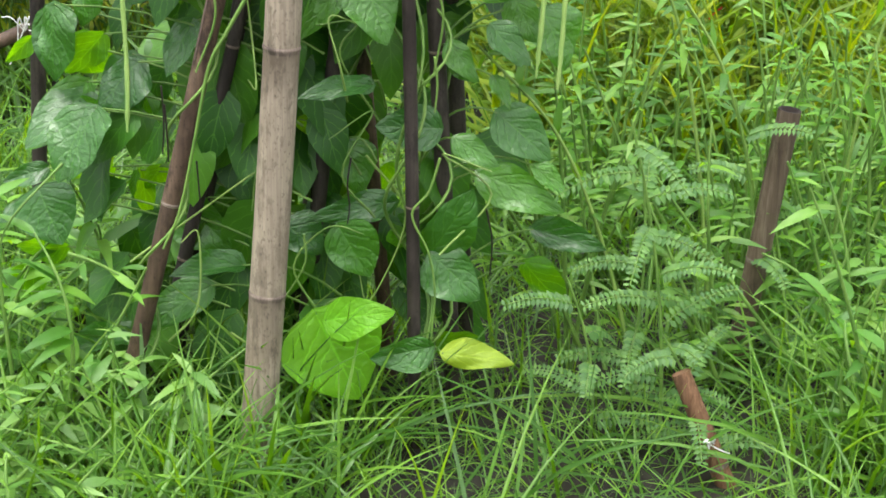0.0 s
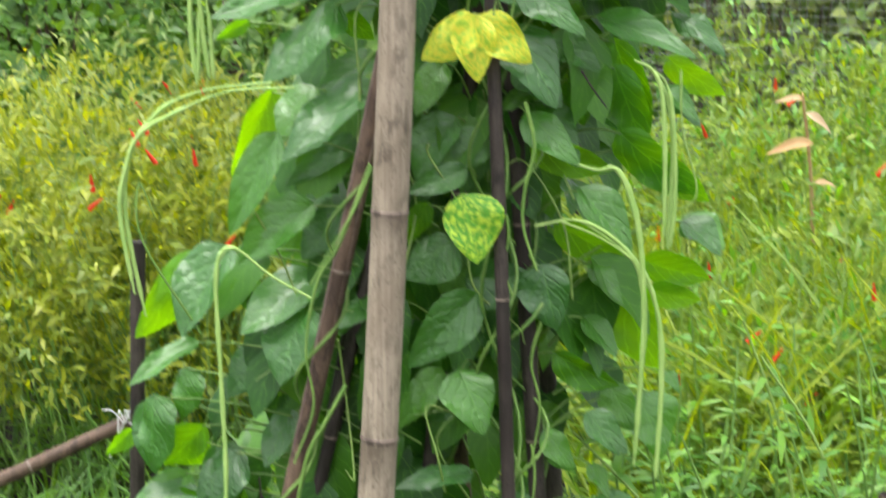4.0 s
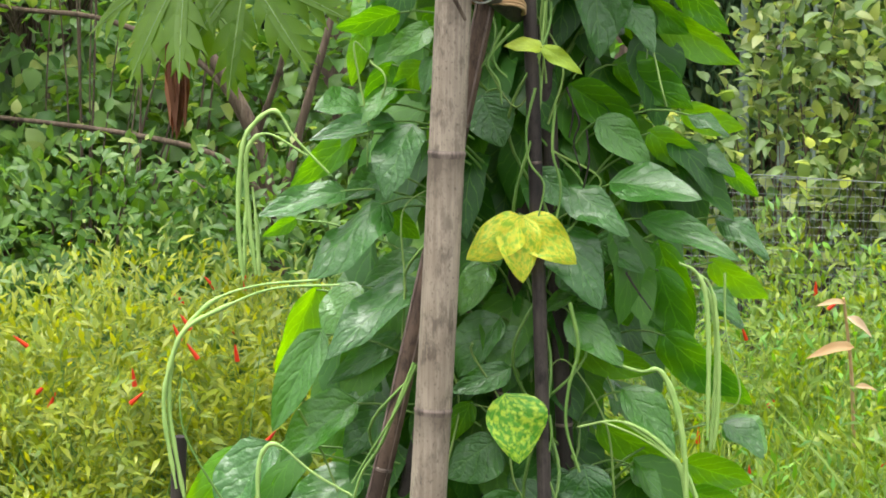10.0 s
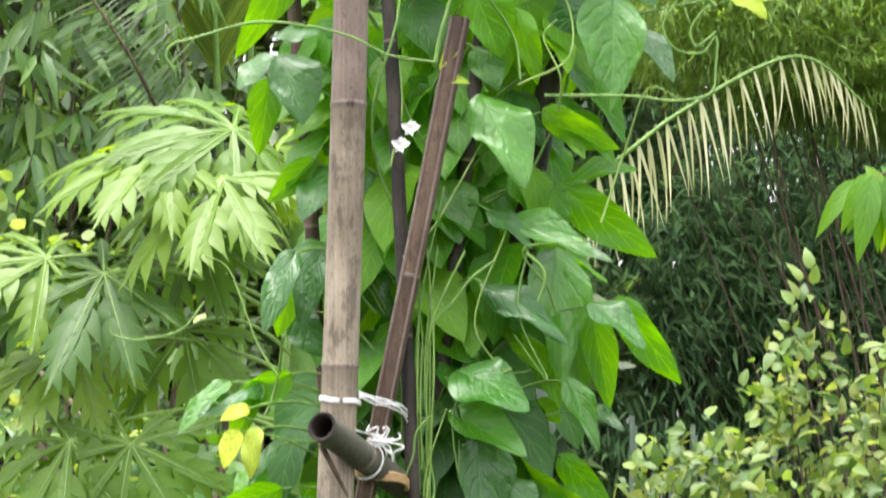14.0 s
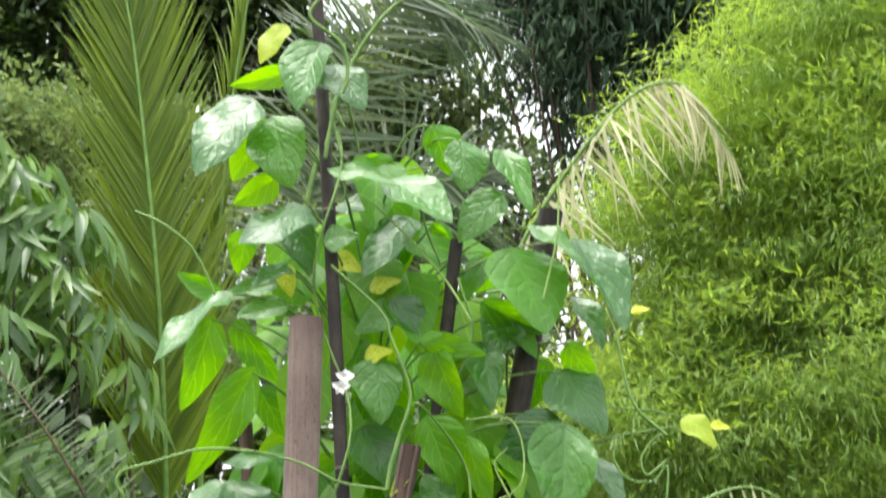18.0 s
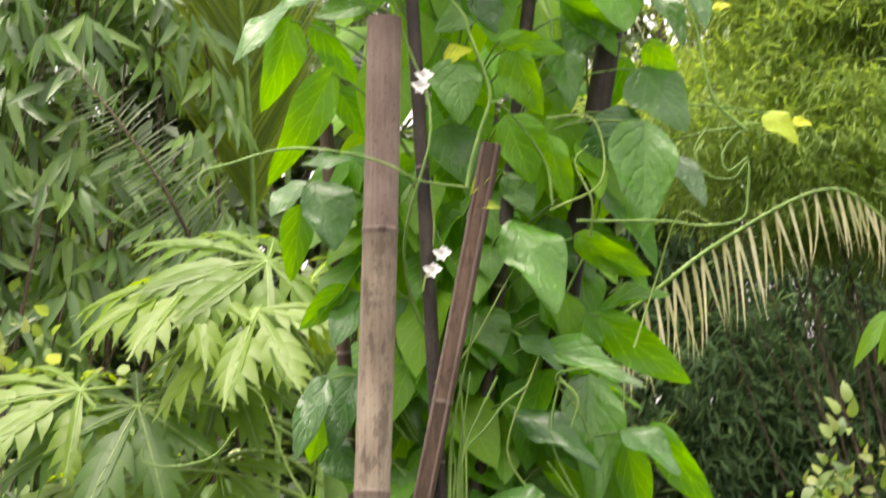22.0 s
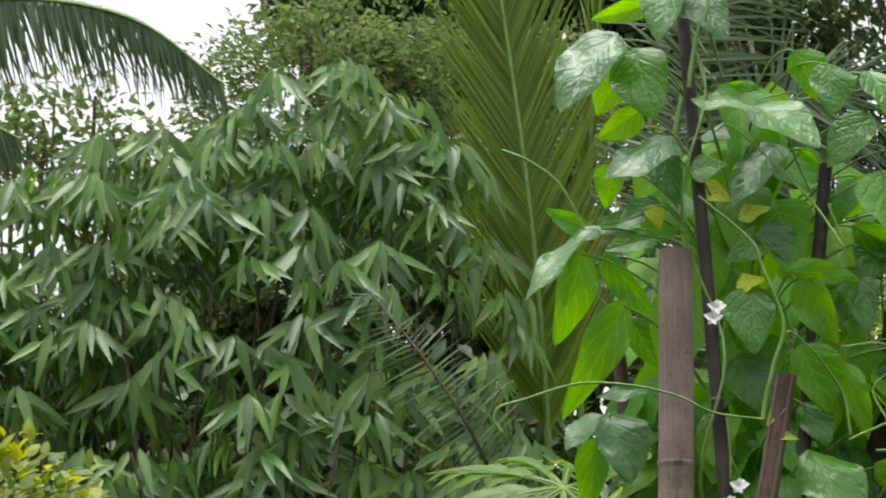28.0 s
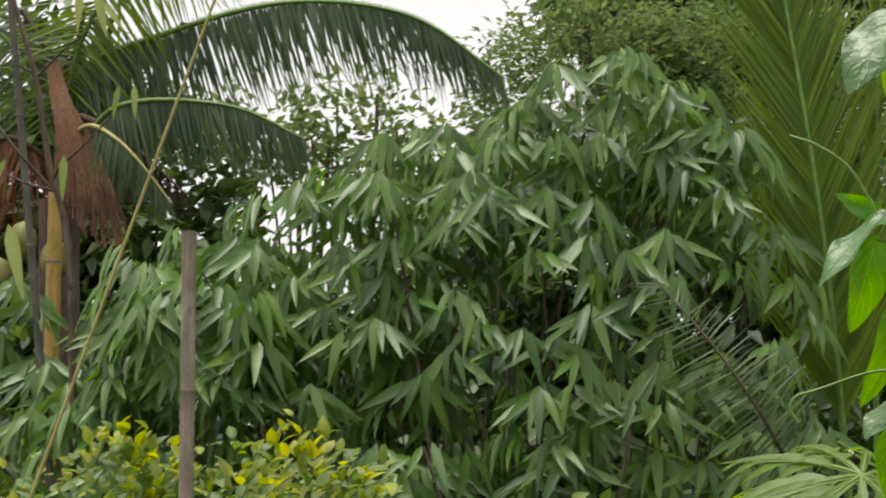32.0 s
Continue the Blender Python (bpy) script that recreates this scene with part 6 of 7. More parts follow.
for x, y, h in ((0.95, 6.4, 1.5), (1.35, 6.5, 1.75), (1.75, 6.7, 1.7), (1.15, 6.2, 1.15), (1.6, 6.2, 1.25)):
    bush("bush", "open bush with pale yellow-tipped leaves on dark twigs", "bush", (x, y), [((x, y, h * 0.62), (0.34, 0.3, h * 0.33)), ((x + 0.1, y, h * 0.88), (0.2, 0.2, h * 0.18))], 1050, FENCE_LEAVES, (0.03, 0.062), FENCE_LEAF, 0.3, 0.1, (9, 30, 0.006, BARK), 80, 0.06, group="pale bushes at the fence", face_up=0.8, tips=(BUSH_TIP, 220, 0.03))
bush("bush", "low bush with pale yellow-green leaves", "bush", (-2.1, 6.2), [((-2.3, 6.2, 2.15), (0.45, 0.3, 0.3)), ((-1.9, 6.1, 2.15), (0.35, 0.3, 0.32)), ((-2.1, 6.3, 1.6), (0.6, 0.3, 0.6))], 4400, FENCE_LEAVES, (0.032, 0.06), FENCE_LEAF, 0.3, 0.0, (8, 20, 0.012, BARK), 360, 0.055, tips=(CHILI_LEAF, 1500, 0.02))
bush("bush", "young bush with yellow leaves on thin twigs", "bush", (-1.0, 6.3), [((-1.05, 6.2, 2.05), (0.14, 0.1, 0.3)), ((-0.75, 6.2, 1.95), (0.4, 0.1, 0.2)), ((-0.9, 6.3, 1.5), (0.4, 0.2, 0.3))], 260, ROUND, (0.03, 0.055), BUSH_TIP, 0.2, 0.3, (8, 10, 0.006, BARK), 60, 0.05)


# ---- the cane clump with hanging fans of leaves ----
def hanging_fans(name, label, foot, masses, per, length, material, bark=BARK):
    ob = thing(name, label, "bamboo", at=(foot[0], foot[1], 0))
    at, way, face, ends = [], [], [], []
    for n, centre, radii in masses:
        c, v = rand_in(n, centre, radii, 0.6)
        front = c[:, 1] < centre[1] + 0.3 * radii[1]
        for p0, o in zip(c[front], v[front]):
            turn = RNG.normal(0, 0.6)
            h = unit(np.array([o[0] + turn, min(o[1], -0.25), 0.0]))
            sideways = np.array([-h[1], h[0], 0])
            m = int(RNG.integers(5, per + 1))
            fan = RNG.uniform(0.6, 1.4)
            reach = RNG.uniform(0.02, 0.07)
            slope = RNG.uniform(0.15, 0.45)
            ends.append(p0)
            for k in range(m):
                a = (k / (m - 1) - 0.5) * 2
                at.append(p0 + h * reach * (1 - abs(a)) + sideways * a * reach * 0.8 + (0, 0, -0.035 * a * a))
                way.append(h * slope + sideways * a * fan + np.array([0, 0, -0.75 + 0.3 * abs(a)]) + RNG.normal(0, 0.08, 3))
                face.append(h * 0.8 + np.array([0, -0.35, 0.6]) + RNG.normal(0, 0.25, 3))
    size = RNG.uniform(length[0], length[1], len(at))
    at, way, face = np.array(at), np.array(way), np.array(face)
    order = np.argsort(at[:, 1] + 0.5 * np.abs(at[:, 2] - 2.8))
    near, order = order[:300], order[300:]
    singles("leaf", [mesh_of("leaf", *sh, material) for sh in DROOP], at[near], way[near], face[near], size[near], ob, (foot[0], foot[1], 0))
    p, t, u = many(DROOP, at[order], way[order], face[order], size[order])
    part("foliage", mesh_of("foliage", p, t, u, material), ob, kind="stuff")
    ends = np.array(ends)
    stems_of(ob, ends[RNG.permutation(len(ends))], foot, (0.35, 0.2), 0.014, bark, 18, 160, 0.15, "cane")
    return ob


hanging_fans("bamboo_shrub", "dark green cane clump with drooping fans of long leaves", (-1.5, 7.9), [
    (200, (-1.35, 7.8, 3.05), (0.9, 0.6, 0.85)), (45, (-1.15, 7.75, 3.9), (0.35, 0.3, 0.22)), (30, (-0.85, 7.75, 3.6), (0.25, 0.25, 0.25)), (150, (-2.25, 7.9, 2.75), (0.75, 0.55, 0.7)), (120, (-1.0, 7.7, 2.5), (0.6, 0.5, 0.8)), (120, (-1.7, 7.6, 2.2), (1.1, 0.5, 0.6)), (60, (-1.35, 7.8, 3.7), (0.5, 0.35, 0.25)), (100, (-1.2, 7.6, 1.5), (0.9, 0.5, 0.6)), (110, (-2.15, 7.8, 3.3), (0.55, 0.4, 0.42)), (65, (-2.65, 7.7, 3.2), (0.42, 0.3, 0.34)), (150, (-2.9, 7.6, 2.45), (0.6, 0.4, 0.55)), (60, (-2.6, 7.4, 3.05), (0.35, 0.3, 0.25)), (110, (-3.3, 7.6, 2.1), (0.5, 0.4, 0.6)), (60, (-3.65, 8.2, 2.9), (0.35, 0.3, 0.6)), (46, (-1.75, 7.7, 3.62), (0.45, 0.35, 0.22)),
], 9, (0.14, 0.22), FAN_LEAF)


def backing(name, label, category, foot, masses, n, shapes, sizes, material, clusters, spread, droop=-0.5, stem=(10, 30, 0.03, BARK), shell=0.3, tips=None, flat=0.8):
    return bush(name, label, category, foot, masses, n, shapes, sizes, material, shell, droop, stem, clusters, spread, tips=tips, flat=flat)


backing("bamboo_thicket", "bright yellow-green feathery bamboo thicket", "bamboo", (3.0, 10.6), [
    ((2.5, 10.4, 3.7), (0.9, 0.8, 0.75)), ((3.1, 10.5, 4.7), (0.95, 0.8, 1.0)), ((1.9, 10.4, 3.5), (0.5, 0.6, 0.5)), ((3.4, 10.6, 5.6), (0.9, 0.7, 1.0)),
    ((2.3, 10.5, 4.7), (0.6, 0.6, 0.6)), ((1.75, 10.5, 4.3), (0.35, 0.4, 0.45)), ((3.3, 10.6, 3.4), (0.9, 0.7, 0.6)), ((1.5, 10.4, 4.6), (0.18, 0.3, 0.2)),
    ((1.85, 10.4, 4.95), (0.28, 0.4, 0.28)), ((2.2, 10.4, 5.3), (0.34, 0.4, 0.34)), ((2.55, 10.4, 5.65), (0.34, 0.4, 0.36)), ((2.85, 10.4, 6.05), (0.36, 0.4, 0.36)),
    ((2.6, 10.5, 4.3), (1.1, 0.5, 0.9)), ((1.45, 10.3, 3.55), (0.4, 0.5, 0.35)), ((2.0, 10.3, 3.3), (0.6, 0.5, 0.35)), ((2.6, 10.3, 3.2), (0.6, 0.5, 0.35)),
], 180000, FAR_FINE, (0.05, 0.1), THICKET_LEAF, 2600, 0.11, -0.55, (6, 40, 0.012, BARK), 0.55, flat=0.33)
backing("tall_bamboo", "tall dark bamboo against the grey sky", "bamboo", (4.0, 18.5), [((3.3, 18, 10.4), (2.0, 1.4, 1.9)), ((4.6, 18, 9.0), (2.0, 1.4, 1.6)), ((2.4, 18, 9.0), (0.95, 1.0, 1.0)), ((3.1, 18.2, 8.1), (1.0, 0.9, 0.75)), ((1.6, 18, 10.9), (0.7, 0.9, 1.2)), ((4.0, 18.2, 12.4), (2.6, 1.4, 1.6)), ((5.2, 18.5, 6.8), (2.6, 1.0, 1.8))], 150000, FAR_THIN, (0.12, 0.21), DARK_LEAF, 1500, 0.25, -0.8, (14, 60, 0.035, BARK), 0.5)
TREE_SHAPES = FAR_BROAD
backing("tree", "dark round-crowned broadleaf tree", "tree", (-1.6, 22.5), [((-1.4, 22, 10.4), (1.0, 0.9, 1.15)), ((-0.5, 22, 10.4), (0.75, 0.8, 1.05)), ((-2.3, 22, 10.0), (0.75, 0.8, 0.95)), ((-3.2, 22, 9.6), (0.75, 0.8, 0.9)), ((-1.2, 22.3, 9.0), (1.6, 0.8, 1.0)), ((0.3, 22.3, 9.0), (0.9, 0.7, 1.0))], 46000, TREE_SHAPES, (0.08, 0.17), TREE_LEAF, 1500, 0.14, -0.2, (8, 40, 0.09, BARK), 0.5)
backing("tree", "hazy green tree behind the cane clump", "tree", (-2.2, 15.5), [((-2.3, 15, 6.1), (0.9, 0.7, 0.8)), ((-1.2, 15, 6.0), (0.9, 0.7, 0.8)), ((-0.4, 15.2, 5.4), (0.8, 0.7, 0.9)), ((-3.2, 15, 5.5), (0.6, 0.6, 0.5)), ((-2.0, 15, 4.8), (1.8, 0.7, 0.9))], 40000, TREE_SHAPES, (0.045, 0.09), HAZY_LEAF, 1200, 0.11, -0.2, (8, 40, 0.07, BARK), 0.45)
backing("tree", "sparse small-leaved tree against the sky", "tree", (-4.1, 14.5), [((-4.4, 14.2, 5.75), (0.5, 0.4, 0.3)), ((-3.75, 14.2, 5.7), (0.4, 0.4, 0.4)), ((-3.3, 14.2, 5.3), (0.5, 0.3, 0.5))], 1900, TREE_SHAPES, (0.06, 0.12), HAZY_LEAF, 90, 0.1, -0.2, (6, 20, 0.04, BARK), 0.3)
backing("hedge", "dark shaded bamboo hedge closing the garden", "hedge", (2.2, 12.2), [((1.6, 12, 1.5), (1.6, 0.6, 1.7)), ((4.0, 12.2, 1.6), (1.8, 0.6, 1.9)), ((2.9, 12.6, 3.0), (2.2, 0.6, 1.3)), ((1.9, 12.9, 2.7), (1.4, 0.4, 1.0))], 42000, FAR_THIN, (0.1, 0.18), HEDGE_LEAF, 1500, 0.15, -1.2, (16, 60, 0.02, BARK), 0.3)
backing("hedge", "dense dark green hedge behind the cane clump", "hedge", (-2.6, 12.2), [((-1.0, 11.5, 1.7), (1.6, 0.6, 1.9)), ((-3.2, 12, 1.8), (1.7, 0.6, 2.1)), ((-5.4, 12, 1.8), (1.8, 0.6, 2.2)), ((0.4, 11.8, 1.6), (1.0, 0.6, 1.8)), ((-2.4, 12.3, 3.2), (1.9, 0.5, 1.1)), ((-1.7, 12.4, 4.3), (1.3, 0.4, 0.9)), ((-0.4, 12.4, 3.6), (0.8, 0.4, 0.9)), ((1.2, 12.5, 3.7), (0.8, 0.4, 0.8)), ((-3.2, 12.4, 3.8), (0.9, 0.4, 0.5))], 56000, TREE_SHAPES, (0.08, 0.17), TREE_LEAF, 1500, 0.13, -0.2, (16, 60, 0.02, BARK), 0.3)

backing("tree", "dark tangled tree behind the old palm", "tree", (-5.6, 13.5), [((-5.0, 13, 4.6), (0.8, 0.6, 1.2)), ((-6.0, 13, 5.2), (1.0, 0.6, 1.3)), ((-5.4, 13, 3.0), (1.6, 0.6, 1.3)), ((-4.1, 13, 2.7), (0.9, 0.6, 0.9))], 20000, TREE_SHAPES, (0.08, 0.18), TREE_LEAF, 1100, 0.13, -0.2, (10, 40, 0.05, BARK), 0.3)

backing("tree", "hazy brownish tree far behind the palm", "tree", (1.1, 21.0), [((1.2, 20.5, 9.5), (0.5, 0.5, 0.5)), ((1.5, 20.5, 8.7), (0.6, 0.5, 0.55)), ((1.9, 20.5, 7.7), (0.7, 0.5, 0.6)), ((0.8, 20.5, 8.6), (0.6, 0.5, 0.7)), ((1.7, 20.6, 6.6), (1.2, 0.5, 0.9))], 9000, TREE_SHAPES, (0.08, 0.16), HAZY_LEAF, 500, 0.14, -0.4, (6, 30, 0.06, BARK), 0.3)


def far_woods():
    """Dense dark woods that close the view behind the garden."""
    n = 16000
    x = RNG.uniform(-13, 13, n)
    top = 4.2 + 0.7 * np.sin(x * 1.3) + 0.4 * np.sin(x * 3.1 + 1)
    at = np.stack([x, 16.5 + RNG.uniform(-0.6, 1.5, n), top * RNG.uniform(0, 1, n) ** 0.8], 1)
    way = RNG.normal(0, 0.7, (n, 3)) + (0, 0, -0.4)
    p, t, u = many(FAR_BROAD, at, way, np.array([0, -0.6, 0.8]) + RNG.normal(0, 0.4, (n, 3)), RNG.uniform(0.25, 0.5, n))
    tagged(new("far_woods", mesh_of("far_woods", p, t, u, DARK_LEAF)), "dense dark woods behind the garden", "woods", kind="stuff")


far_woods()


# ---- palms ----
def frond(parent, points, leaflet, n, material, hang=0.8, spread=1.0, forward=0.55, rach_r=0.012, face=(0, -0.5, 0.6), rib_mat=STEM, label="", ragged=0.07, bare=0.08, single=False, shapes=None):
    """A palm frond: a bowed midrib with a row of leaflets on each side."""
    path = smooth_path(points, 10)
    m = len(path)
    rib = part("frond", tubes("frond", [(path, np.linspace(rach_r, rach_r * 0.25, m))], rib_mat, 7), parent, label)
    s = np.linspace(bare, 0.99, n)
    k = np.linspace(0, 1, m)
    at = np.stack([np.interp(s, k, path[:, i]) for i in range(3)], 1)
    tan = unit(np.stack([np.interp(s, k, np.gradient(path[:, i])) for i in range(3)], 1))
    side = unit(np.cross(tan, np.array(face)))
    A, Wy, Fc, Sz = [], [], [], []
    for sg in (-1, 1):
        A.append(at)
        Wy.append(side * sg * spread * (1 - 0.75 * s[:, None] ** 6) + tan * (forward * (1 + 1.6 * s[:, None] ** 5)) + np.array([0, 0, -hang]) + RNG.normal(0, ragged, (n, 3)))
        Fc.append(np.tile(np.array(face), (n, 1)) + RNG.normal(0, 0.25, (n, 3)))
        Sz.append(leaflet * (0.35 + 0.65 * np.sin(np.pi * np.clip(s * 0.9 + 0.08, 0, 1)) ** 0.6) * RNG.uniform(0.85, 1.1, n))
    if single:
        meshes = [mesh_of("leaflet", *sh, material) for sh in PALM_SHAPES]
        singles("leaflet", meshes, np.concatenate(A), np.concatenate(Wy), np.concatenate(Fc), np.concatenate(Sz), rib)
        return rib
    p, t, u = many(shapes or PALM_SHAPES, np.concatenate(A), np.concatenate(Wy), np.concatenate(Fc), np.concatenate(Sz))
    part("feathering", mesh_of("feathering", p, t, u, material), rib, kind="stuff")
    return rib


def palm_tree(label, foot, top, radius):
    ob = thing("coconut_palm", label, "palm tree", at=tuple(foot))
    path = curve_between(foot, top, (0.03, 0, 0), 14)
    r = np.linspace(radius, radius * 0.7, 14) * (1 + 0.05 * (np.arange(14) % 2))
    part("trunk", tubes("trunk", [(path, r)], BARK, 14), ob)
    return ob


palm = palm_tree("young coconut palm with tall upright fronds", (-0.35, 8.4, 0), (-0.38, 8.4, 1.6), 0.12)
frond(palm, [(-0.37, 8.35, 1.5), (-0.4, 8.2, 2.6), (-0.45, 8.05, 3.5), (-0.56, 8.0, 4.4), (-0.64, 8.0, 4.8)], 0.6, 260, PALM_LEAF, -0.45, 0.75, 0.85, 0.016, (0.1, -1, 0.15), bare=0.3, ragged=0.03, shapes=PALM_FINE)
frond(palm, [(-0.33, 8.35, 1.6), (-0.28, 8.3, 3.2), (-0.22, 8.2, 4.2), (-0.16, 8.2, 4.75)], 0.45, 50, PALM_LEAF, -1.0, 0.12, 0.8, 0.012, (0.3, -1, 0.1), bare=0.4)
frond(palm, [(-0.2, 8.8, 1.6), (0.0, 9.0, 3.6), (0.19, 9.0, 4.6), (0.5, 9.0, 5.1), (0.85, 9.0, 4.95)], 0.5, 80, PALM_GREY, 0.1, 1.0, 0.5, 0.016, (0.2, -1, 0.3), bare=0.35, ragged=0.14)
frond(palm, [(-0.2, 8.8, 1.6), (0.1, 9.1, 3.4), (0.4, 9.1, 4.2), (0.85, 9.1, 4.35)], 0.6, 80, PALM_GREY, 0.25, 1.0, 0.5, 0.016, (0.2, -1, 0.3), bare=0.35, ragged=0.14)
frond(palm, [(-0.4, 8.2, 1.6), (-0.48, 7.6, 2.3), (-0.58, 7.2, 2.6), (-0.74, 7.1, 2.86), (-0.93, 7.15, 3.1)], 0.23, 44, TREE_LEAF, 0.3, 1.0, 0.3, 0.01, (0.3, -1, 0.3), bare=0.35, rib_mat=BARK)
palm2 = palm_tree("coconut palm with pale drooping fronds", (0.68, 8.8, 0), (0.7, 8.8, 2.9), 0.06)
frond(palm2, [(0.7, 8.8, 2.9), (0.8, 8.2, 3.6), (1.18, 8.0, 4.22), (1.46, 8.0, 4.38), (1.66, 8.0, 4.1)], 0.36, 40, PALM_DRY, 0.95, 0.35, 0.45, 0.012, (0.1, -1, 0.3), ragged=0.2, bare=0.3, single=True)
frond(palm2, [(0.7, 8.7, 2.6), (0.55, 7.4, 2.15), (0.742, 6.3, 2.226), (0.977, 6.2, 2.40), (1.293, 6.2, 2.55), (1.5, 6.2, 2.4)], 0.25, 28, PALM_DRY, 1.35, 0.2, 0.3, 0.01, (0.1, -1, 0.3), bare=0.38, single=True)
palm3 = palm_tree("old coconut palm with brown fibres under its crown", (-4.38, 10.5, 0), (-4.4, 10.5, 4.4), 0.14)
frond(palm3, [(-4.27, 10.3, 4.5), (-4.15, 10.1, 4.93), (-3.74, 10, 5.06), (-3.08, 10, 5.19), (-2.46, 10, 5.08), (-2.0, 10, 4.74)], 0.47, 175, PALM_GREY, 1.1, 0.25, 0.3, 0.022, (0.1, -1, 0.3), bare=0.15)
frond(palm3, [(-4.2, 10.2, 4.5), (-3.83, 9.8, 4.66), (-3.29, 9.8, 4.63), (-2.9, 9.8, 4.44)], 0.38, 115, PALM_GREY, 1.1, 0.22, 0.3, 0.018, (0.1, -1, 0.3), bare=0.15)
frond(palm3, [(-4.2, 10.1, 4.6), (-3.95, 9.75, 4.56), (-3.73, 9.55, 4.42), (-3.58, 9.5, 4.27), (-3.44, 9.5, 4.09)], 0.26, 44, PALM_GREY, 0.9, 0.3, 0.2, 0.014, (0.3, -1, 0.2), bare=0.3, rib_mat=CANE_YELLOW)
frond(palm3, [(-4.3, 10.2, 4.6), (-4.1, 10.0, 5.1), (-3.8, 9.9, 5.4), (-3.4, 9.9, 5.4)], 0.5, 60, PALM_LEAF, 0.7, 0.7, 0.3, 0.018, (0.1, -1, 0.3))
frond(palm3, [(-4.3, 10.2, 4.6), (-4.5, 10.0, 5.1), (-4.9, 9.9, 5.3), (-5.3, 9.9, 5.0)], 0.5, 60, PALM_GREY, 0.7, 0.7, 0.3, 0.018, (0.1, -1, 0.3))
frond(palm3, [(-4.3, 10.2, 4.5), (-4.5, 10.0, 4.6), (-4.8, 9.9, 4.3), (-5.0, 9.9, 3.7)], 0.5, 60, DEAD_LEAF, 0.9, 0.5, 0.3, 0.018, (0.1, -1, 0.3), rib_mat=BARK)
for i in range(120):
    a = RNG.uniform(0, 1)
    b = RNG.normal(0, 0.012)
    drop = RNG.uniform(0.55, 1.0)
    path = smooth_path([(-4.27 + 0.02 * a + b, 10.0, 4.97), (-4.2 + 0.07 * a + b, 9.92, 4.75 - 0.02 * a), (-4.14 + 0.22 * a + b, 9.85, 4.54 - 0.14 * a), (-4.12 + 0.36 * a + b, 9.8, 4.54 - 0.14 * a - (0.42 + 0.1 * a) * drop)], 6)
    part("fibre_sheath", tubes("fibre_sheath", [(path, np.linspace(0.007, 0.0025, len(path)))], FIBRE if a > 0.3 or i % 3 else DEAD_LEAF, 5), palm3, "ragged brown fibre hanging under the crown")
frond(palm3, [(-4.2, 10.1, 4.7), (-4.05, 9.95, 4.66), (-3.8, 9.92, 4.5), (-3.52, 9.92, 4.24)], 0.3, 46, DEAD_DARK, 1.0, 0.35, 0.3, 0.022, (0.1, -1, 0.3), rib_mat=BARK, ragged=0.2)
for i in range(9):
    x = -4.3 + 0.055 * i
    path = smooth_path([(x, 10.25, 4.3), (x + RNG.normal(0, 0.02), 10.2, 4.75), (x + RNG.normal(0, 0.12), 10.1, RNG.uniform(5.0, 5.3))], 6)
    part("leaf_base", tubes("leaf_base", [(path, np.linspace(0.03, 0.012, len(path)))], BARK, 7), palm3, "dark brown leaf base in the crown")
for x, z in ((-4.33, 4.15), (-4.16, 4.05), (-4.45, 3.98)):
    s = np.linspace(0, 1, 10)
    part("coconut", tubes("coconut", [(np.array([x, 9.9, z]) + np.stack([0 * s, 0 * s, -0.2 * s], 1), 0.07 * np.sqrt(np.maximum(0.003, 1 - (2 * s - 1) ** 2)))], COCONUT, 14), palm3, "green-brown coconut")


# ---- papaya plant ----
def finger(s):
    """Half width of one pointed finger of a lobe."""
    return 0.15 * math.sin(math.pi * min(1.0, s + 0.12) ** 0.8) ** 0.85 + 0.002


def lobe_blade(s):
    """Half width of the blade along a lobe's midrib, narrow at its foot."""
    return 0.045 * math.sin(math.pi * min(1.0, 0.12 + s * 0.93) ** 1.5) ** 0.8 + 0.006


def papaya_lobe(droop, wave):
    """A lobe: a narrow blade with pairs of pointed fingers that lean forward."""
    sets = [leaf_shape(lobe_blade, 12, 1, 0.2, 0.0, wave)]
    for foot, length, turn in ((0.3, 0.3, 0.72), (0.47, 0.34, 0.66), (0.64, 0.27, 0.58), (0.79, 0.17, 0.5)):
        for sg in (-1, 1):
            p, t, u = leaf_shape(finger, 6, 1, 0.25, 0.12 + wave, wave)
            c, k = math.cos(sg * turn), math.sin(sg * turn)
            x, y = p[:, 0] * length * 1.3, p[:, 1] * length
            q = np.stack([c * x + k * y, foot - 0.03 * sg + c * y - k * x, 0.002 + p[:, 2] * length], 1)
            sets.append((q, t, u))
    pts, tris, uvs, n = [], [], [], 0
    for p, t, u in sets:
        pts.append(p)
        tris.append(np.array(t) + n)
        uvs.append(u)
        n += len(p)
    pts = np.concatenate(pts)
    pts[:, 2] -= droop * pts[:, 1] ** 2
    return pts, np.concatenate(tris), np.concatenate(uvs)


LOBE_DROOP = (0.2, 0.3, 0.1, 0.4)
LOBES = [papaya_lobe(d, w) for d, w in ((0.2, 0.15), (0.3, 0.2), (0.1, 0.1), (0.4, 0.2))]


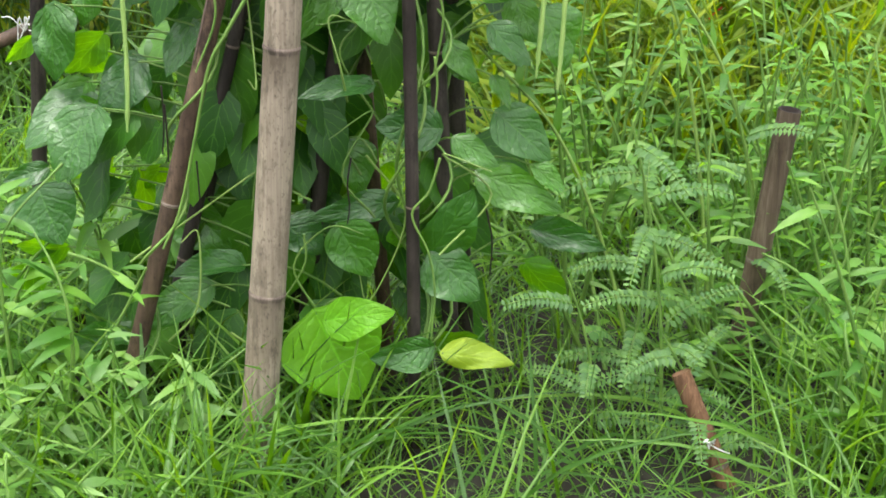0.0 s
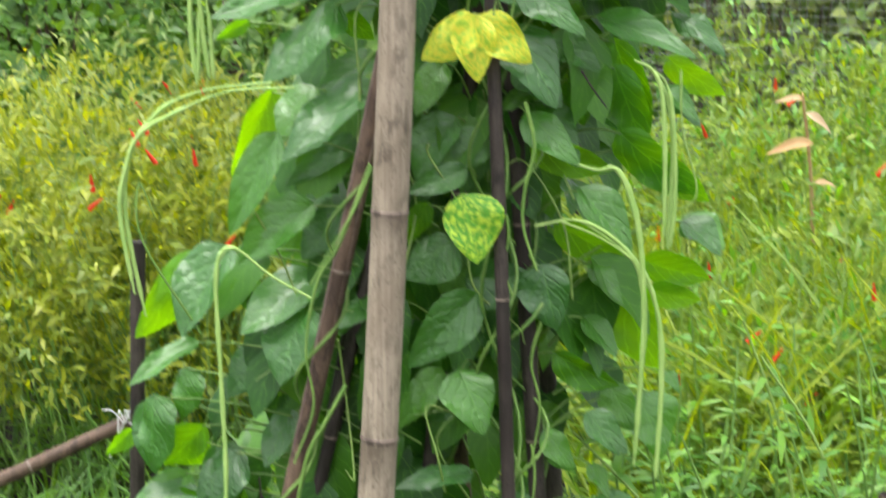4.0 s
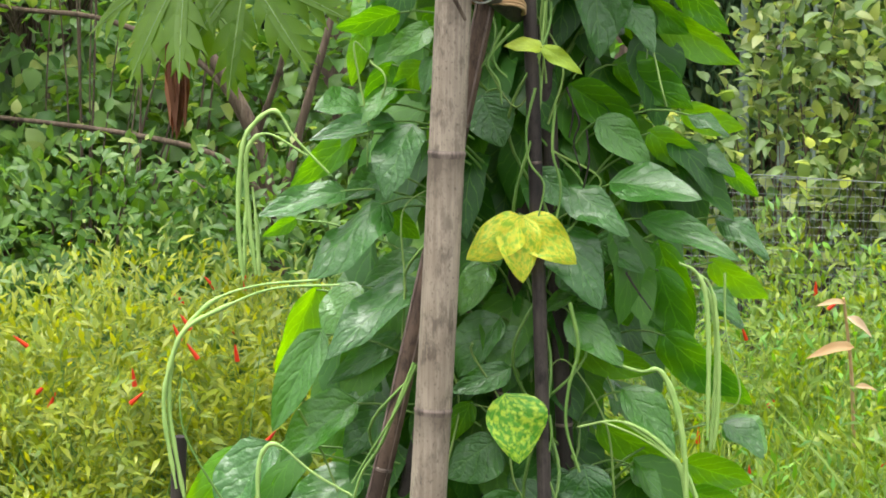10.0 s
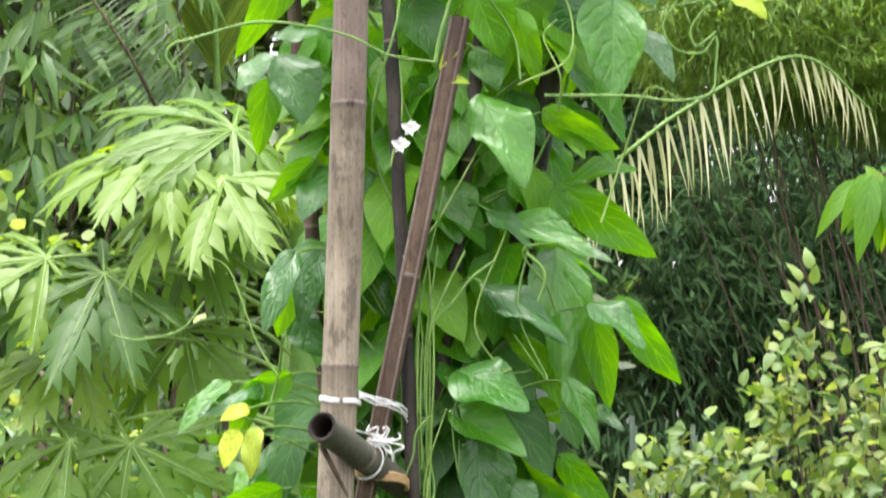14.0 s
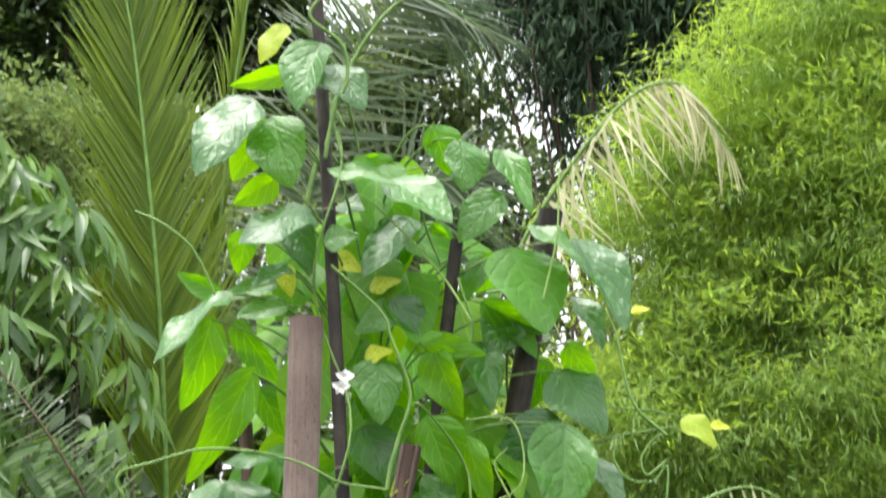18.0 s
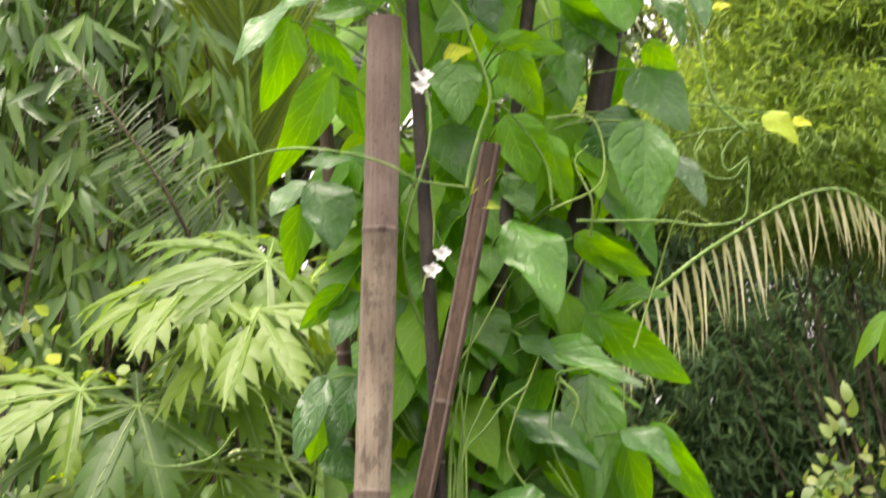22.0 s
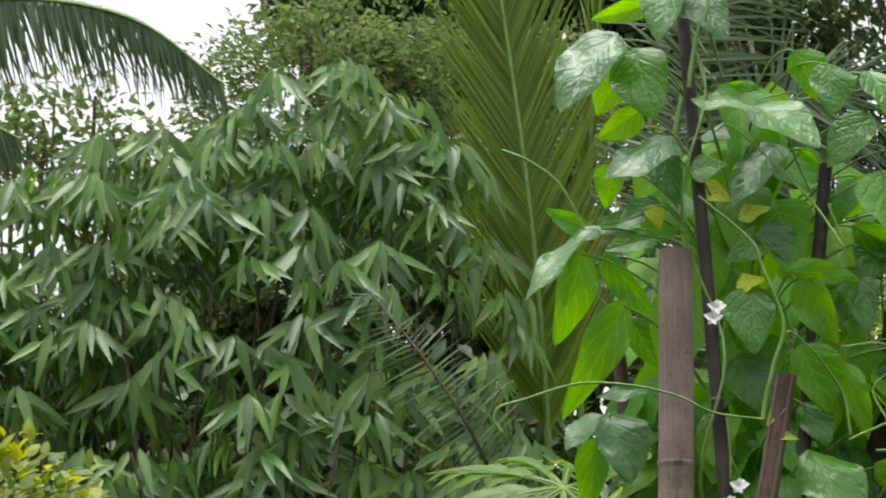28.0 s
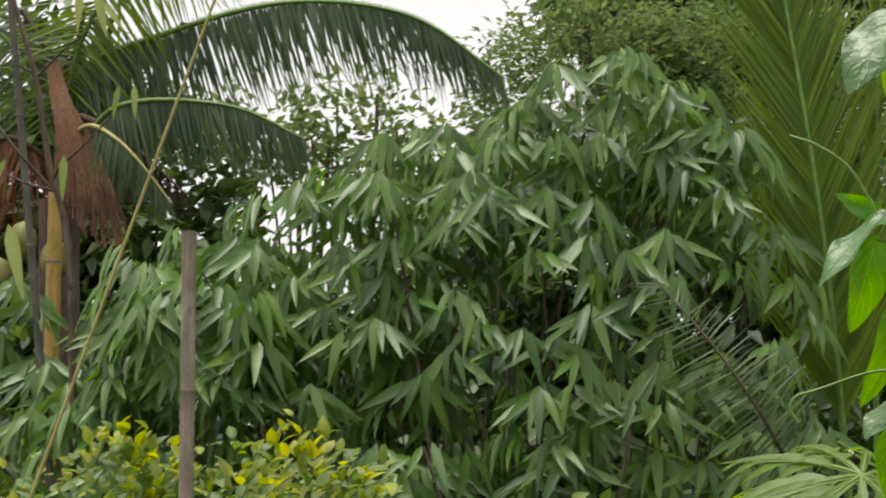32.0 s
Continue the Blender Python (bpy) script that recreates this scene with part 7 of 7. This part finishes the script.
def papaya_leaf(parent, at, aim_x, aim_z, size, root):
    """A broad flat leaf of deeply cut lobes that spread from the end of its stalk."""
    at = np.array(at)
    tip = unit(np.array([aim_x, -0.35, aim_z - 0.1]))
    up = unit(np.array([0.25 * aim_x, -0.85, 0.9]) + RNG.normal(0, 0.12, 3))
    side = unit(np.cross(tip, up))
    up = np.cross(side, tip)
    way, face, sz = [], [], []
    for ang, r in ((0, 1.0), (38, 0.97), (-38, 0.97), (76, 0.86), (-76, 0.86), (114, 0.7), (-114, 0.7), (150, 0.45), (-150, 0.45)):
        a = radians(ang + RNG.normal(0, 3))
        d = unit(tip * math.cos(a) + side * math.sin(a))
        way.append(d + np.array([0, 0, -0.08]))
        face.append(up + RNG.normal(0, 0.06, 3))
        sz.append(size * r * RNG.uniform(0.94, 1.05))
    p, t, u = many(LOBES, [at] * len(way), way, face, sz)
    ribs = []
    for i, turn in enumerate(frames_of(np.array(way), np.array(face))):
        s = np.linspace(0, 0.92, 8)
        local = np.stack([0 * s, s, 0.004 - LOBE_DROOP[i % 4] * s * s], 1) * sz[i]
        ribs.append((at + local @ turn.T, np.linspace(0.0019, 0.0007, 8)))
    leaf = part("leaf", mesh_of("leaf", p, t, u, PAPAYA), parent, "large deeply lobed leaf")
    part("midrib", tubes("midrib", ribs, STALK, 5), leaf, "pale branching midrib")
    part("leaf_stalk", tubes("leaf_stalk", [(curve_between(root, at, (0, 0, 0.05), 12), np.linspace(0.005, 0.0034, 12))], STALK, 8), leaf, "smooth pale green stalk")


papaya = thing("papaya_plant", "papaya plant with large bright lobed leaves", "papaya plant", at=(-0.08, 4.72, 0))
part("trunk", tubes("trunk", [(curve_between((-0.08, 4.72, -0.03), (-0.06, 4.72, 1.95), (0.02, 0, 0), 12), np.linspace(0.045, 0.026, 12))], STEM, 12), papaya)
for at_, ax, az, sz, rz in (
    ((-0.215, 4.55, 2.017), -0.8, -0.45, 0.24, 1.85), ((-0.2, 4.65, 2.13), -0.9, 0.1, 0.24, 1.95), ((-0.35, 4.6, 2.08), -0.9, -0.15, 0.22, 1.9),
    ((-0.107, 4.7, 2.1), 0.3, 0.3, 0.2, 1.95), ((-0.449, 4.55, 1.826), -0.9, -0.3, 0.24, 1.72), ((-0.57, 4.6, 1.86), -1.0, 0.1, 0.22, 1.75),
    ((-0.389, 4.5, 1.489), -0.1, -0.8, 0.2, 1.5), ((-0.512, 4.55, 1.495), -0.6, -0.6, 0.2, 1.52), ((-0.276, 4.7, 1.93), -0.3, -0.6, 0.19, 1.8),
    ((-0.508, 4.65, 1.679), -0.9, -0.2, 0.21, 1.62), ((-0.3, 4.7, 1.72), -0.4, -0.5, 0.19, 1.66), ((0.05, 4.8, 2.1), 0.6, 0.3, 0.2, 1.92), ((0.1, 4.75, 1.75), 0.7, -0.3, 0.2, 1.75),
):
    papaya_leaf(papaya, at_, ax, az, sz * 1.3, (-0.07, 4.72, rz))

# ---- hanging dead leaf, branches, hanging green leaves ----
dead = thing("dead_leaf_bundle", "withered brown leaf bundle hanging from a branch", "dead leaf", at=(-0.607, 5.2, 1.4))
n = 40
ang = RNG.uniform(0, 6.28, n)
p, t, u = many([leaf_shape(lambda s: 0.7 * LANCE(s), 6, 1, 0.5, d, 0.4) for d in (0.03, 0.1)], np.stack([-0.607 + 0.01 * np.cos(ang), 5.2 + 0.01 * np.sin(ang), 1.39 - RNG.uniform(0, 0.05, n)], 1), np.stack([0.07 * np.cos(ang), 0.07 * np.sin(ang), -np.ones(n)], 1), np.stack([np.cos(ang), np.sin(ang), 0 * ang], 1), RNG.uniform(0.17, 0.26, n))
part("shrivelled_mass", mesh_of("shrivelled_mass", p, t, u, DEAD_LEAF), dead, kind="stuff")
part("stalk", tubes("stalk", [(curve_between((-0.6, 5.2, 1.62), (-0.607, 5.2, 1.36), (0.01, 0, 0), 8), 0.004)], STEM_BROWN, 6), dead)
tree_b = thing("dead_branch_tree", "bare brown branches rising among the bushes", "tree", at=(-0.4, 6.25, 0))
for pts, r in (
    ([(-0.42, 6.25, -0.05), (-0.45, 6.25, 0.6), (-0.5, 6.2, 1.0), (-0.62, 6.2, 1.24), (-0.8, 6.2, 1.5)], 0.03),
    ([(-0.5, 6.2, 1.0), (-0.64, 6.2, 1.22), (-0.91, 6.2, 1.35), (-1.2, 6.2, 1.39), (-1.4, 6.2, 1.5)], 0.011),
    ([(-0.47, 6.2, 0.85), (-0.6, 6.15, 0.98), (-0.84, 6.15, 1.043), (-1.21, 6.15, 1.09), (-1.4, 6.15, 1.1)], 0.011),
    ([(-0.46, 6.2, 0.7), (-0.4, 6.15, 1.0), (-0.3, 6.15, 1.35), (-0.25, 6.15, 1.6)], 0.016),
    ([(-0.8, 6.2, 1.5), (-0.75, 5.8, 1.66), (-0.6, 5.2, 1.6), (-0.5, 4.9, 1.5)], 0.009), ([(-0.46, 6.2, 0.5), (-0.6, 6.1, 0.85), (-0.72, 6.1, 0.95)], 0.009), ([(-0.5, 6.2, 1.05), (-0.42, 6.1, 1.3), (-0.46, 6.1, 1.6)], 0.01),
):
    path = smooth_path(pts, 8)
    part("branch", tubes("branch", [(path, np.linspace(r, r * 0.4, len(path)))], BARK, 8), tree_b)
mango = thing("leafy_twig", "twig with long glossy hanging green leaves", "tree", at=(1.45, 5.1, 0))
part("branch", tubes("branch", [(smooth_path([(1.75, 5.4, -0.05), (1.72, 5.3, 1.4), (1.5, 5.1, 2.15), (1.2, 5.0, 2.07)], 8), np.linspace(0.016, 0.004, 25))], BARK, 8), mango)
HANG = [mesh_of("leaf", *leaf_shape(lambda s: 0.95 * BROAD(s), 8, 2, 0.3, d, 0.08), MANGO_LEAF) for d in (0.2, 0.35)]
for x, y, z, dx, ln in ((1.19, 5.0, 2.15, -0.5, 0.17), (1.2, 4.98, 2.14, -0.2, 0.24), (1.21, 5.0, 2.14, 0.1, 0.2), (1.24, 5.02, 2.15, 0.4, 0.2), (1.3, 5.0, 2.17, 0.0, 0.26), (1.33, 5.0, 2.18, 0.5, 0.22), (1.17, 5.04, 2.14, -0.8, 0.18), (1.27, 5.04, 2.16, -0.2, 0.22), (1.38, 5.05, 2.18, 0.2, 0.25), (1.2, 5.02, 2.17, 0.7, 0.15), (1.42, 5.05, 2.2, -0.3, 0.2), (1.45, 5.0, 2.22, 0.4, 0.22)):
    for dx, x, ln in ((dx, x, ln), (dx + 0.35, x + 0.035, ln * 0.9)):
        lf = part("leaf", HANG[int(x * 100) % 2], mango)
        turn = Matrix(frames_of(np.array([[dx, -0.15, -1.0]]), np.array([[0.2 * dx, -1, 0.4]]))[0].tolist()).to_4x4()
        lf.matrix_basis = Matrix.Translation((x, y, z - 0.07)) @ turn @ Matrix.Scale(ln * 0.78, 4)

# ---- the crosspiece and its ties on the main pole ----
bamboo("bamboo_stub", "short grey-green bamboo stub tied across the poles", (0.092, 3.0, 1.441), (-0.0105, 2.79, 1.5165), 0.0185, [0.52], BAMBOO_GREEN, 1.0, "bamboo", hollow=True)
stub_twig = thing("twig", "thin broken twig beside the bamboo stub", "twig", at=(-0.02, 2.83, 1.5))
part("stem", tubes("stem", [(curve_between((-0.012, 2.83, 1.495), (0.022, 2.85, 1.43), (0, 0, 0), 6), np.linspace(0.004, 0.002, 6))], BARK, 6), stub_twig)


def ring(centre, axis, radius, thick, n=26, wobble=0.0):
    a = np.linspace(0, 2 * np.pi, n)
    ax = unit(np.array(axis, float))
    u = unit(np.cross(ax, (0.3, 1, 0.2)))
    v = np.cross(ax, u)
    path = np.array(centre) + radius * (np.cos(a)[:, None] * u + np.sin(a)[:, None] * v)
    path += ax * (wobble * np.sin(3 * a))[:, None]
    return path, np.full(n, thick)


tie = thing("string_tie", "white plastic string tying the bamboo poles together", "string", at=(0.02, 2.9, 1.548))
for i, dz in enumerate((-0.002, 0.0, 0.002)):
    part("loop", tubes("loop", [ring((0.0125, 2.9, 1.549 + dz), (0.1, 0.03, 1), 0.0262, 0.0012, wobble=0.001)], STRING, 6), tie)
for i in range(5):
    path = smooth_path([(0.036, 2.885, 1.553 + 0.002 * i), (0.06, 2.9, 1.55 + RNG.normal(0, 0.004)), (0.085, 2.93, 1.54 + RNG.normal(0, 0.004)), (0.1, 2.97, 1.53 + RNG.normal(0, 0.003))], 6)
    part("strand", tubes("strand", [(path, 0.001)], STRING, 5), tie)
knot = thing("string_tie", "white string knot with frayed ends on the bamboo stub", "string", at=(0.05, 2.9, 1.478))
part("loop", tubes("loop", [ring((0.046, 2.915, 1.473), (-0.117, -0.21, 0.074), 0.0238, 0.0014)], STRING, 6), knot)
for i in range(12):
    e = np.array([0.062, 2.9, 1.5]) + RNG.normal(0, 1, 3) * (0.012, 0.008, 0.014)
    path = smooth_path([(0.05, 2.905, 1.488), (0.06 + RNG.normal(0, 0.006), 2.9, 1.5 + RNG.normal(0, 0.006)), tuple(e), tuple(e + RNG.normal(0, 0.008, 3))], 5)
    part("frayed_end", tubes("frayed_end", [(path, 0.0011)], STRING, 5), knot)
twine = thing("twine_tie", "tan twine bound round the bamboo stub and pole", "string", at=(0.06, 2.96, 1.45))
for k in range(3):
    part("loop", tubes("loop", [ring((0.062, 2.965, 1.448 + 0.004 * k), (0.25, 0.1, 1), 0.04, 0.0024, wobble=0.003)], TWINE, 6), twine)

# ---- stakes ----
bamboo("stake", "dark weathered wooden stake by the chili bed", (-0.45, 3.5, -0.1), (-0.416, 3.5, 0.765), 0.0125, [0.5], BAMBOO_DARK, 0.95, "stake")
bamboo("bamboo_stick", "brown bamboo stick tied across the stake", (-0.95, 3.42, 0.26), (-0.44, 3.48, 0.478), 0.0125, [0.3, 0.7], BAMBOO_RED, 0.9, "stick")
tie2 = thing("string_tie", "white string binding the stick to the stake", "string", at=(-0.44, 3.5, 0.47))
part("loop", tubes("loop", [ring((-0.44, 3.497, 0.475), (0.2, 0, 1), 0.016, 0.0016)], STRING, 6), tie2)
for i in range(4):
    part("strand", tubes("strand", [(smooth_path([(-0.443, 3.47, 0.475), (-0.45 + RNG.normal(0, 0.006), 3.465, 0.5), (-0.455 + RNG.normal(0, 0.01), 3.465, 0.46 + RNG.normal(0, 0.02))], 6), 0.001)], STRING, 5), tie2)
bamboo("stake", "weathered brown stake among the weeds", (0.64, 3.2, -0.1), (0.714, 3.2, 0.43), 0.018, [0.55], BARK, 0.98, "stake", hollow=True)
bamboo("bamboo_stick", "reddish bamboo stick lying low in the weeds", (0.595, 2.83, -0.04), (0.515, 2.88, 0.15), 0.0145, [0.32], FIBRE, 0.95, "stick")
tie3 = thing("string_tie", "white string knot on the low stick", "string", at=(0.553, 2.84, 0.06))
for i in range(8):
    e = np.array([0.556, 2.832, 0.062]) + RNG.normal(0, 1, 3) * (0.009, 0.006, 0.008)
    part("strand", tubes("strand", [(smooth_path([(0.553, 2.835, 0.06), tuple(e), tuple(e + RNG.normal(0, 0.008, 3))], 5), 0.0011)], STRING, 5), tie3)
bamboo("bamboo_pole", "bare upright bamboo pole before the cane clump", (-1.72, 5.0, -0.05), (-1.763, 5.0, 2.80), 0.0185, [0.12, 0.24, 0.37, 0.49, 0.62, 0.74, 0.865], BAMBOO, 0.92)
bamboo("yellow_bamboo", "yellow bamboo culm beside the old palm", (-3.74, 9.0, -0.05), (-3.79, 9.0, 4.05), 0.038, [0.1, 0.22, 0.34, 0.46, 0.58, 0.7, 0.81, 0.92], BAMBOO_YELLOW, 0.85, "bamboo")
bamboo("bamboo_cane", "slim dark green bamboo cane", (-3.0, 8.0, -0.05), (-3.62, 8.0, 4.75), 0.022, [0.2, 0.35, 0.5, 0.63, 0.75, 0.86], BAMBOO_GREEN, 0.6, "bamboo")
bamboo("bamboo_cane", "thin yellowing bamboo cane leaning across", (-3.4, 6.0, -0.05), (-1.95, 6.0, 4.05), 0.007, [0.3, 0.5, 0.68, 0.84], CANE_YELLOW, 0.6, "bamboo")

fork = thing("bare_twig", "dark forked twig with a few green leaves before the old palm", "twig", at=(-3.05, 7.5, 0))
for pts, r in (
    ([(-3.02, 7.5, -0.03), (-3.03, 7.5, 1.8), (-3.09, 7.5, 3.28), (-3.19, 7.5, 3.72), (-3.26, 7.5, 4.07), (-3.36, 7.5, 4.37), (-3.4, 7.5, 4.6)], 0.017),
    ([(-3.18, 7.5, 3.64), (-3.14, 7.48, 3.7), (-3.04, 7.45, 3.77), (-2.92, 7.45, 3.89)], 0.006), ([(-3.25, 7.5, 4.06), (-3.14, 7.48, 4.15), (-3.04, 7.45, 4.2)], 0.005),
    ([(-3.18, 7.5, 3.63), (-3.24, 7.48, 3.7), (-3.3, 7.45, 3.77), (-3.4, 7.45, 3.9)], 0.008), ([(-3.25, 7.5, 4.06), (-3.32, 7.48, 4.1), (-3.42, 7.45, 4.1)], 0.005),
    ([(-3.17, 7.5, 3.62), (-3.25, 7.46, 3.64), (-3.36, 7.45, 3.69)], 0.006),
):
    path = smooth_path(pts, 8)
    part("branch", tubes("branch", [(path, np.linspace(r, r * 0.45, len(path)))], BARK, 8), fork)
for x, z, dx, dz, sz in ((-2.9, 3.97, -0.1, -1, 0.1), (-2.84, 3.97, 0.1, -1, 0.1), (-3.1, 3.72, 0.05, -1, 0.13), (-3.33, 3.72, -0.4, -1, 0.12), (-3.0, 4.35, 0.3, -1, 0.16), (-3.06, 4.36, 0.0, -1, 0.14), (-2.97, 4.3, 0.6, -0.8, 0.12), (-3.3, 3.47, 0.3, -1, 0.22), (-3.36, 3.5, -0.2, -1, 0.2)):
    p, t, u = many([DROOP[0]], [(x, 7.42, z)], [(dx, -0.15, dz)], [(0.2, -1, 0.4)], [1.3 * sz])
    part("leaf", mesh_of("leaf", p, t, u, BUSH_TIP), fork)

# ---- garden net ----
net = thing("garden_net", "grey-green plastic net fence on thin posts", "net", at=(1.0, 5.8, 0))
cords = []
for x in np.arange(0.45, 1.9, 0.021):
    cords.append((np.array([(x, 5.8, 0.02), (x + 0.004, 5.81, 0.5), (x, 5.8, 0.985 - 0.07 * (x - 0.6))]), 0.0008))
for z in np.arange(0.05, 0.99, 0.021):
    cords.append((np.array([(0.45, 5.8, z), (1.1, 5.81, z * (1 - 0.025)), (1.9, 5.8, z * 0.93)]), 0.0008))
part("netting", tubes("netting", cords, NET, 3), net, kind="stuff")
part("top_cord", tubes("top_cord", [(np.array([(0.45, 5.8, 0.99), (1.1, 5.8, 0.95), (1.9, 5.8, 0.9)]), 0.0014)], NET, 6), net)
for x in (0.45, 1.9):
    part("post", tubes("post", [(np.array([(x, 5.8, -0.05), (x, 5.8, 1.02)]), 0.014)], BAMBOO_DARK, 8), net)

# ---- withered maize stalk in the right bed ----
dry = thing("dry_stalk", "withered pale orange stalk with curled leaves", "dry plant", at=(0.83, 4.6, 0))
part("stem", tubes("stem", [(smooth_path([(0.86, 4.6, -0.02), (0.85, 4.6, 0.4), (0.83, 4.55, 0.66), (0.8, 4.5, 0.84)], 7), np.linspace(0.006, 0.003, 22))], TWINE, 7), dry)
for x, z, dx, dz, ln in ((0.82, 0.74, -1, 0.05, 0.085), (0.81, 0.8, 0.7, -0.3, 0.06), (0.8, 0.83, -0.8, 0.15, 0.05), (0.83, 0.66, 0.9, 0.1, 0.04)):
    p, t, u = many([leaf_shape(BROAD, 6, 2, 0.6, 0.5, 0.2)], [(x, 4.5, z)], [(dx, -0.2, dz)], [(0, -0.7, 0.7)], [ln])
    part("leaf", mesh_of("leaf", p, t, u, ORANGE_LEAF), dry, "curled dry leaf")


# ---- bean flowers ----
def flower(x, y, z):
    ob = part("flower", mesh_of("flower", *many(ROUND, [(x, y, z)] * 6, [(0.9, -0.3, 0.3), (-0.8, -0.4, 0.4), (0.3, -0.6, -0.6), (0.1, -0.4, 1.0), (-0.4, -0.3, -0.5), (0.5, -0.2, 0.9)], [(0.2, -1, 0.3), (-0.3, -1, 0.2)] * 3, [0.014, 0.013, 0.01, 0.012, 0.01, 0.012]), PETAL), vine, "small white bean flower")
    return ob


for x, y, z in ((0.103, 2.96, 1.905), (0.09, 2.955, 1.882), (0.08, 2.96, 2.142), (0.075, 2.96, 2.128)):
    flower(x, y, z)

# ---- pale canes in the shade behind the fence bushes ----
clump = thing("cane_clump", "pale grey-green canes standing in the shade", "bamboo", at=(1.65, 10.2, 0))
for i in range(11):
    x = 1.36 + 0.055 * i + RNG.normal(0, 0.012)
    lean = RNG.normal(0, 0.05)
    part("cane", tubes("cane", [(curve_between((x, 10.2 + RNG.normal(0, 0.06), -0.05), (x + lean, 10.2, RNG.uniform(1.25, 1.6)), (RNG.normal(0, 0.02), 0, 0), 8), np.linspace(0.016, 0.011, 8))], CANE_PALE, 8), clump)
